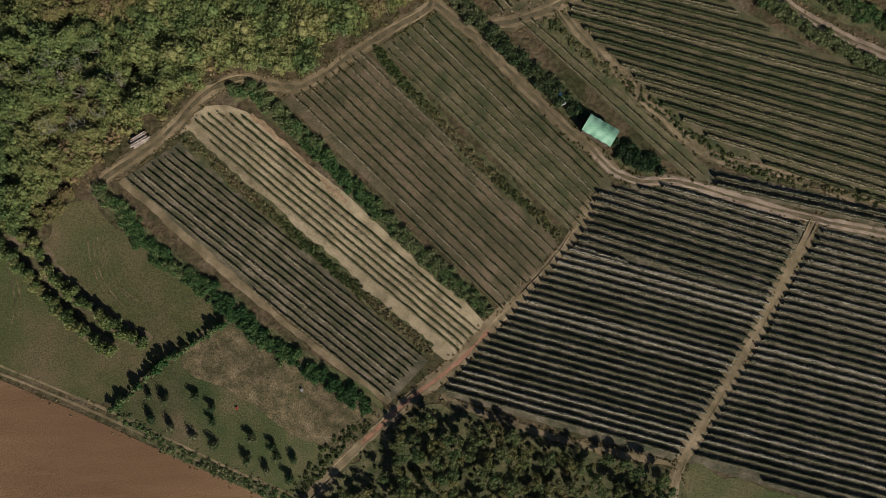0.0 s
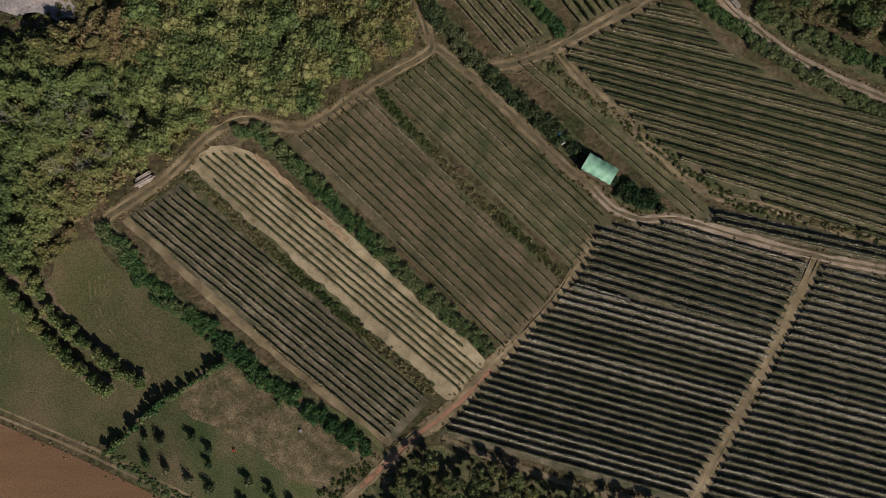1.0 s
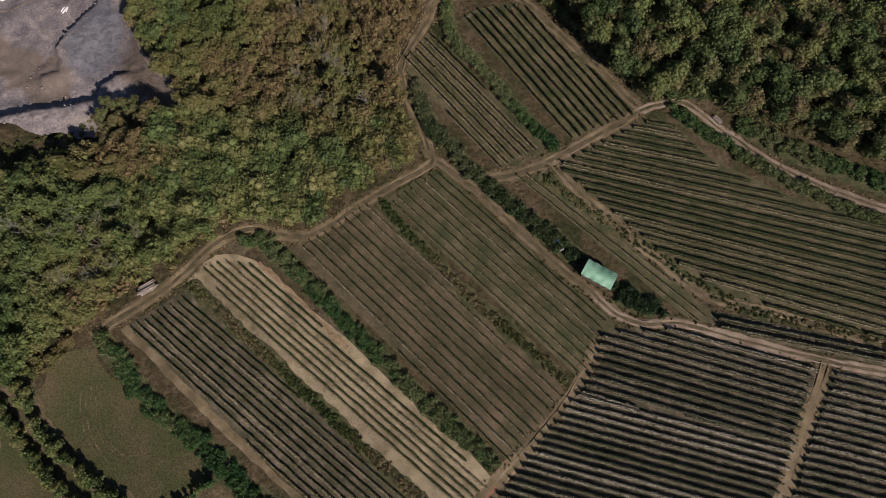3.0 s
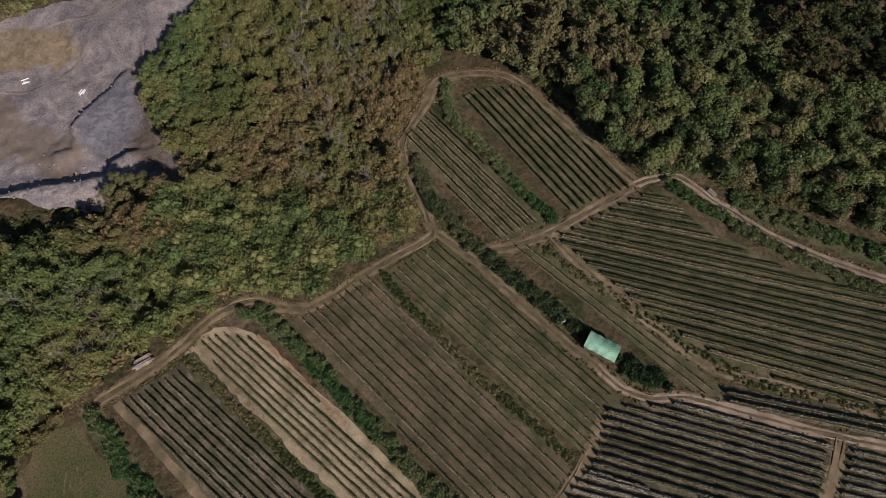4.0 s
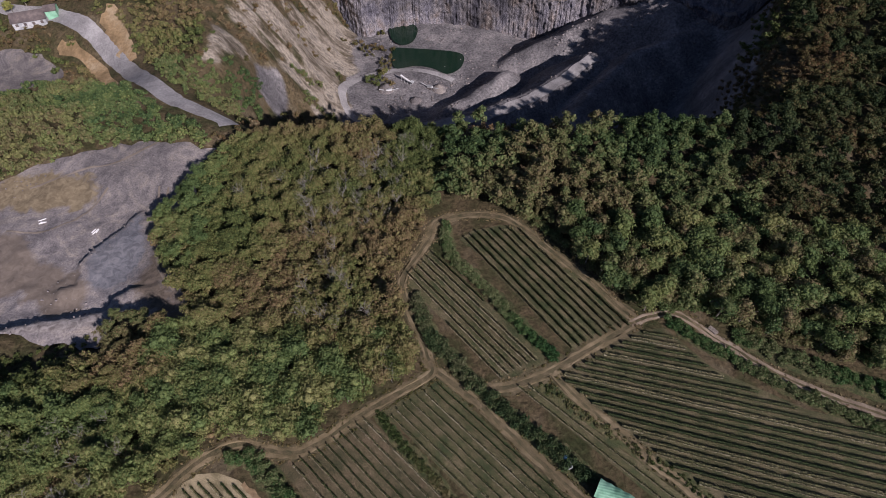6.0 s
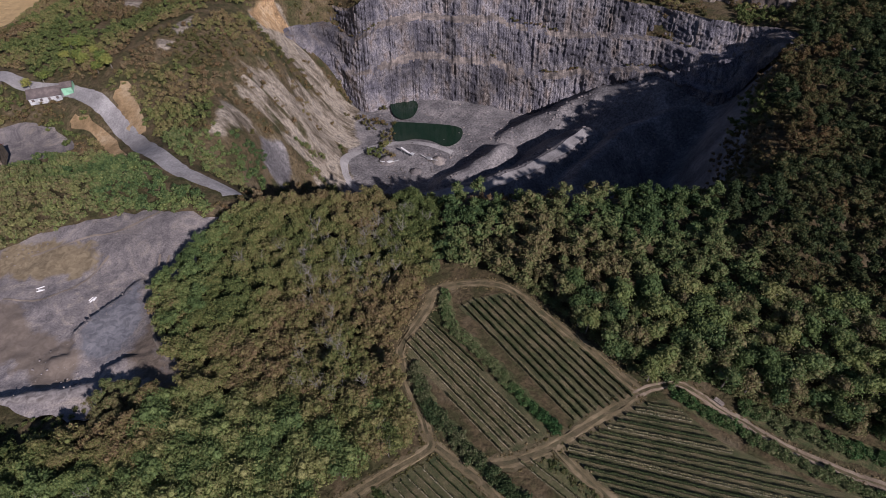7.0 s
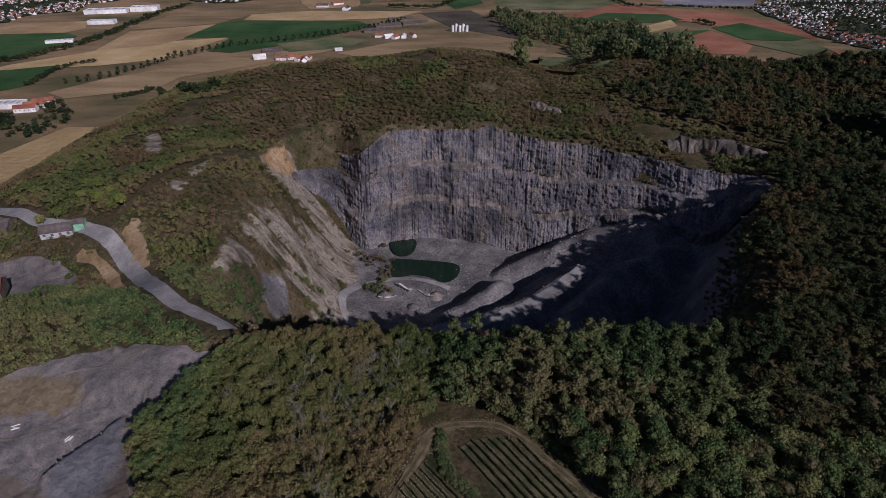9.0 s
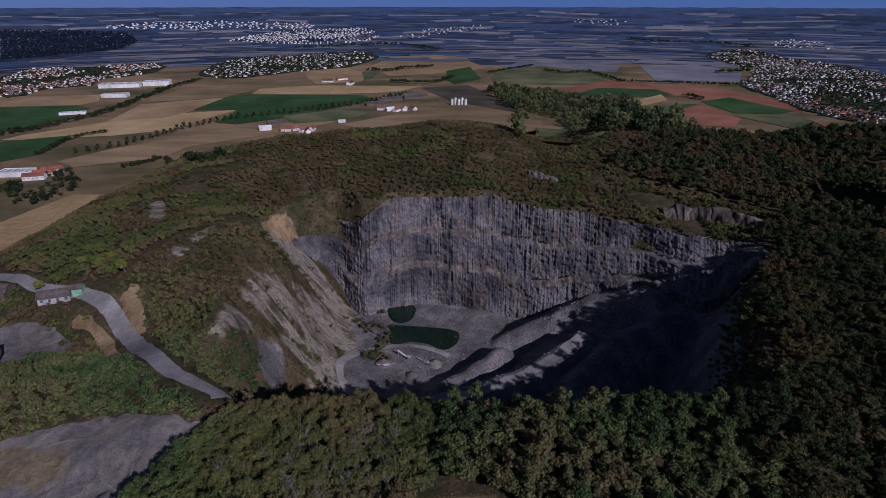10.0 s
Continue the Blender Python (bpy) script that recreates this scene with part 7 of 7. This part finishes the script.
def flat_hall(name, x, y, turn, long, deep, tall, label, category="hall", group="", mat=None):
    """A flat-roofed hall with a raised edge and rooflights."""
    ob = tagged(new(name), label, category, group)
    bm = bmesh.new()
    box(bm, long, deep, tall + 1, pose(0, 0, tall / 2 - 0.5), 0.1)
    part("shell", bm, mat or WHITE, ob)
    for px, py, sx, sy in ((0, deep / 2, long, 0.5), (0, -deep / 2, long, 0.5), (long / 2, 0, 0.5, deep), (-long / 2, 0, 0.5, deep)):
        bm = bmesh.new()
        box(bm, sx, sy, 0.8, pose(px, py, tall + 0.3))
        part("parapet", bm, WHITE, ob)
    for k in range(5):
        bm = bmesh.new()
        box(bm, long * 0.09, deep * 0.6, 0.7, pose(long * (k / 4 - 0.5) * 0.8, 0, tall + 0.35), 0.1)
        part("rooflight", bm, STEEL, ob)
    ob.matrix_basis = upright(x, y, turn)
    return ob


building("quarry_shed", *SHEDS_LEFT[0], 18, 14, 8, 3.4, 2.6, STEEL, TILE_DARK, "old pale quarry shed with a broken dark roof", "shed", windows=4)
bm_shed = building("annex", SHEDS_LEFT[0][0] + 9.5, SHEDS_LEFT[0][1] + 3.5, 18, 4.5, 6, 4.0, 1.2, TIN, TILE_DARK, "small green-painted annex beside the quarry shed", "shed")
building("barn", SHEDS_LEFT[1][0] - 5, SHEDS_LEFT[1][1] - 9, 24, 22, 12, 5, 3, BOARD, TILE_RED, "barn with a dark brown roof at the quarry entrance", "barn", windows=6)
building("barn", SHEDS_LEFT[2][0] - 14, SHEDS_LEFT[2][1], 10, 26, 11, 5, 2.5, BOARD, TILE_DARK, "low barn with a brown roof by the quarry road", "barn")
drape("yard_2", APRON, GRAVEL, 0.3, 4, "grey gravel apron of the quarry entrance", "yard", ragged=3)
drape("scree_1", SCREE_A, SAND, 0.35, 3, "orange bare earth beside the quarry road", "bare earth", ragged=5)
drape("scree_2", SCREE_B, SAND, 0.35, 3, "orange bare earth below the quarry road", "bare earth", ragged=5)


def pipe_bundle(x, y, turn, n):
    ob = tagged(new("pipe_bundle"), "few white pipes lying on the gravel yard", "pipes")
    r = random.Random(int(x))
    for k in range(n):
        bm = bmesh.new()
        tube(bm, (-1.6 + r.uniform(-1, 1), k * 1.1, 0.3), (1.6 + r.uniform(-0.5, 1), k * 1.1 + r.uniform(-0.8, 0.8), 0.3), 0.28, 0.28, 8)
        part("pipe", bm, WHITE, ob)
    ob.matrix_basis = upright(x, y, turn, 0.2) @ Matrix.Scale(0.62, 4)


pipe_bundle(*PIPES_YARD[0], 15, 3)
pipe_bundle(*PIPES_YARD[1], 70, 3)

# ---------------------------------------------------------------- farms, towns and trees of the plain
building("farmhouse", *FARM_NEAR[0], 20, 22, 12, 6, 4, WHITE, WHITE, "white farm hall with a pale roof on the plain", "farmhouse", "farm buildings")
building("barn", *FARM_NEAR[1], 25, 34, 16, 7, 5, BOARD, TILE_DARK, "large dark-roofed farm barn on the plain", "barn", "farm buildings")
for k, (dx, dy) in enumerate(((-14, -2), (4, 6), (20, -6), (34, 4), (30, -16))):
    building("farmhouse", FARM_NEAR[2][0] + dx, FARM_NEAR[2][1] + dy, 10 + 25 * k, 18, 9, 5, 4, WHITE, TILE_RED, "white farm building with a red tiled roof", "farmhouse", "farm buildings", windows=4)
building("farmhouse", *FARM_NEAR[4], 15, 14, 8, 4, 2, WHITE, WHITE, "small white farm building beside trees", "farmhouse", "farm buildings")
for k, (x, y) in enumerate(FARM_BIG[:4]):
    building("cattle_shed", x, y, 12 + 3 * k, 62, 20, 5, 4, BOARD, TILE_DARK, "long dark-roofed cattle shed", "shed", "sheds of the large farm")
for k, (dx, dy) in enumerate(((-30, -6), (-10, -16), (5, -22), (22, -12), (40, -4))):
    building("farmhouse", FARM_BIG[4][0] + dx, FARM_BIG[4][1] + dy, 30 * k, 20, 10, 5, 4, WHITE, (TILE_RED, WHITE)[k % 2], "pale farm building with a gabled roof", "farmhouse", "buildings of the large farm")


def silo(x, y, tall):
    ob = tagged(new("silo"), "pale round farm silo with a domed cap", "silo", "silos of the large farm")
    bm = bmesh.new()
    tube(bm, (0, 0, -0.5), (0, 0, tall), 3.2, 3.2, 16)
    part("body", bm, WHITE, ob)
    bm = bmesh.new()
    tube(bm, (0, 0, tall), (0, 0, tall + 1.6), 3.2, 0.6, 16)
    part("cap", bm, STEEL, ob)
    ob.matrix_basis = upright(x, y, 0)


for k in range(5):
    silo(FARM_BIG[6][0] + 8 * k - 20, FARM_BIG[6][1] + (k % 2) * 6, 13 + 2 * (k % 2))
for k, (x, y) in enumerate(HAMLET):
    building("farmhouse", x, y, 40 * k, 34, 14, 6, 5, WHITE, (TILE_DARK, TILE_RED)[k % 2], "farm building of a lonely hamlet", "farmhouse", "hamlet buildings")
flat_hall("factory", FACTORY[0][0], FACTORY[0][1], 14, 105, 45, 9, "large white flat-roofed factory on the plain", "factory")
flat_hall("factory", FACTORY[0][0] + 85, FACTORY[0][1] + 40, 14, 70, 40, 11, "tall white factory wing on the plain", "factory")
flat_hall("warehouse", FACTORY[1][0], FACTORY[1][1], 8, 60, 25, 8, "pale warehouse beside the railway trees", "warehouse")
flat_hall("greenhouse", FACTORY[2][0], FACTORY[2][1], 20, 50, 14, 5, "low pale greenhouse beside the fields", "greenhouse")
flat_hall("market_hall", VILLAGE[0][0], VILLAGE[0][1], 5, 42, 24, 6, "pale flat-roofed hall at the village edge", "hall")
for k, (x, y) in enumerate(VILLAGE[1:]):
    building("village_house", x, y, 15 + 6 * k, 26, 10, 6, 4, WHITE, TILE_RED, "white village house with a red tiled roof", "house", "village houses", windows=5)


def house_arrays(long, deep, tall, up):
    a, b = long / 2, deep / 2
    co = np.array([(-a, -b, -1), (a, -b, -1), (a, b, -1), (-a, b, -1), (-a, -b, tall), (a, -b, tall), (a, b, tall), (-a, b, tall), (-a, 0, tall + up), (a, 0, tall + up)], float)
    f = [(0, 1, 5, 4), (1, 2, 6, 5), (2, 3, 7, 6), (3, 0, 4, 7), (4, 5, 9, 8), (6, 7, 8, 9), (5, 6, 9, 9), (7, 4, 8, 8)]
    return co, np.array(f)


def town(outline, gap, seed, name, label, red=0.5, trees=True, single=0, big=1.0, leaf=None, pale=0.2, tree=0.5):
    """Gabled houses among trees; the nearest stand as single things."""
    q = np.random.default_rng(seed)
    o = np.array(outline)
    spots = scatter(q, o[:, 0].min(), o[:, 0].max(), o[:, 1].min(), o[:, 1].max(), gap)
    spots = spots[inside(o, spots[:, 0], spots[:, 1])]
    spots = spots[np.argsort(np.hypot(spots[:, 0], spots[:, 1]))]
    homes = spots[q.random(len(spots)) < 1.0 * step(0.08, 0.62, vnoise(spots[:, 0], spots[:, 1], gap * 5, seed))]
    near, homes = homes[:single], homes[single:]
    kinds = [building("house", 0, 0, 0, 9 + k, 7, 3.8, 3.0, WHITE, (TILE_RED, TILE_DARK)[k], "white town house with a gabled tiled roof", "house", "houses of the town") for k in range(2)] if len(near) else []
    for k, model in enumerate(kinds):
        for i, (x, y) in enumerate(near[k::2]):
            m = upright(x, y, q.uniform(0, 180))
            if i:
                copy_thing(model, m)
            else:
                model.matrix_basis = m
    if len(homes) < 2:
        homes = spots[::2]
    cos, fs, which, base = [], [], [], 0
    z = height(homes[:, 0], homes[:, 1])
    for k, (x, y) in enumerate(homes):
        co, f = house_arrays(big * q.uniform(7, 12), big * q.uniform(5.5, 7.5), q.uniform(3.0, 4.5) * big ** 0.5, q.uniform(2.2, 3.2))
        a = q.uniform(0, 6.283)
        cos.append(np.column_stack([co[:, 0] * math.cos(a) - co[:, 1] * math.sin(a) + x, co[:, 0] * math.sin(a) + co[:, 1] * math.cos(a) + y, co[:, 2] + z[k]]))
        tri = np.concatenate([f[:, [0, 1, 2]], f[:6][:, [0, 2, 3]]])
        roof = 1 if q.random() < red else (2 if q.random() > pale else 0)
        w = np.zeros(len(tri), int)
        w[[4, 5, 12, 13]] = roof
        fs.append(tri + base)
        which.append(w)
        base += len(co)
    me = fast_mesh(name, np.concatenate(cos), np.concatenate(fs), [WHITE, TILE_RED, TILE_DARK], which=np.concatenate(which))
    tagged(new(name, me), label, "town", kind="stuff")
    if trees:
        times = 2 if gap < 30 else 1
        green = np.concatenate([spots] * times) + q.uniform(-0.8, 0.8, (times * len(spots), 2)) * gap
        mass("town_trees", FAR_TREES, green, leaf or LEAF_FAR, q, "dark garden trees among the houses", "trees", 0.6 * tree, 1.3 * tree)


FAR_TREES = [crown_arrays(500 + k, 9.5, 9, 1, 22, 3.0, low=0.2) for k in range(5)]
for k, outline in enumerate((TOWN_EAST, TOWN_WEST, TOWN_MID)):
    drape(f"field_{k + 190}", outline, FAR["garden"], 2.2, 60, "dark green gardens of the town", "gardens", ragged=30)
town(TOWN_EAST, 15, 1, "town_houses", "dense town of white houses with dark and red roofs", 0.2, single=90, big=0.85, tree=0.6)
town(TOWN_WEST, 19, 2, "town_houses", "town of white houses with red roofs", 0.6, single=60, big=0.95)
town(TOWN_MID, 25, 3, "town_houses", "suburb of white houses among trees", 0.2, tree=0.8)
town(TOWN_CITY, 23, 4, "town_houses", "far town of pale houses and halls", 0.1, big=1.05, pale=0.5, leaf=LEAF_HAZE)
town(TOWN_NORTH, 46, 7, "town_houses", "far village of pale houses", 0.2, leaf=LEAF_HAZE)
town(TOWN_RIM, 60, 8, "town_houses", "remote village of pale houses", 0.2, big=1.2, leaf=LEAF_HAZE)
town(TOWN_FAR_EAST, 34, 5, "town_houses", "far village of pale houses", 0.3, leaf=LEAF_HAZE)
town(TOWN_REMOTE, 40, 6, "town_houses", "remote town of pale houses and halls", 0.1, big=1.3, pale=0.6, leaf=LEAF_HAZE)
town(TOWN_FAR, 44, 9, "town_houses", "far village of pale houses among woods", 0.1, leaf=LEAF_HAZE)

q = np.random.default_rng(120)
for line, gap, width, size in ((BELT_RAIL, 6, 20, 0.6), (BELT_ROAD, 8, 26, 0.7), (BELT_VALE, 10, 26, 0.8), (BELT_LOW, 6, 34, 0.5), (BELT_B, 5, 10, 0.42), (BELT_C, 8, 14, 0.7), (BELT_D, 6, 8, 0.45), (BELT_E, 9, 14, 0.6), (BELT_F, 9, 14, 0.6), (BELT_G, 9, 12, 0.6), (BELT_H, 14, 30, 1.0), (BELT_I, 7, 14, 0.6), (BELT_J, 14, 30, 1.0)):
    mass("tree_belt", FAR_TREES, np.concatenate([along(line, gap, q, width), along(line, gap, q, width)]), LEAF_FAR, q, "dark belt of trees and bushes between fields", "tree belt", 1.0 * size, 1.8 * size)
o = np.array(WOOD_FAR_WEST)
spots = scatter(q, o[:, 0].min(), o[:, 0].max(), o[:, 1].min(), o[:, 1].max(), 17)
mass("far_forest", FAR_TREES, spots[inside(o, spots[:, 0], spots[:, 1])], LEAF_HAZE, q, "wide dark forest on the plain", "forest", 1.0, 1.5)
o = np.array(GROVE)
spots = scatter(q, o[:, 0].min(), o[:, 0].max(), o[:, 1].min(), o[:, 1].max(), 13)
GROVE_TREES = [crown_arrays(520 + k, 7, 17, 4, 60, 2.4, low=0.2) for k in range(4)]
lone = tree_model(540, 7.5, 17, LEAF_GREEN, "tall broad tree alone in a meadow", lobes=8, sprays=420, leaf=1.2, name="lone_tree")
plant(lone, LONE_TREE, q, 1.45, 1.46)
mass("grove", GROVE_TREES, spots[inside(o, spots[:, 0], spots[:, 1])], LEAF_GROVE, q, "tall green grove on the plain behind the hill", "grove", 0.6, 1.5)
roadside = tree_model(530, 3.4, 7, LEAF_FAR, "small round roadside tree", group="roadside avenue trees", lobes=4, sprays=60, leaf=1.4, name="roadside_tree")
plant(roadside, along(AVENUE, 16, q, 2), q, 1.0, 1.4)

for k, line in enumerate((((-92, 128), (-90, 116), (-86, 104), (-82, 95), (-74, 86)), ((-95, 128), (-93, 116), (-89, 104), (-85, 95), (-78, 87)), ((-112, 128), (-118, 118), (-128, 112), (-140, 112)), ((-100, 146), (-112, 138), (-124, 136), (-140, 130)))):
    ribbon(f"rut_{k + 1}", list(line), 0.8, MUD, 0.42, "pale wheel rut across the gravel yard", "wheel rut", ragged=0.4, per=12)


def yard_stones():
    """Loose stones along the yard's banks."""
    g = np.random.default_rng(150)
    at = np.column_stack([g.uniform(-150, -78, 2500), g.uniform(72, 156, 2500)])
    at = at[inside(YARD, at[:, 0], at[:, 1]) & (vnoise(at[:, 0], at[:, 1], 10, 151) > 0.58)][:600]
    z = height(at[:, 0], at[:, 1]) + 0.25
    cos, fs, base = [], [], 0
    for k, (x, y) in enumerate(at):
        co, f = STONES[k % len(STONES)]
        s = 0.08 + 0.3 * g.random() ** 4
        cos.append(co * s + np.array([x, y, z[k] + 0.2 * s]))
        fs.append(f + base)
        base += len(co)
    tagged(new("loose_stones", fast_mesh("loose_stones", np.concatenate(cos), np.concatenate(fs), GRAVEL)), "loose grey stones about the gravel yard", "stones", kind="stuff")


yard_stones()
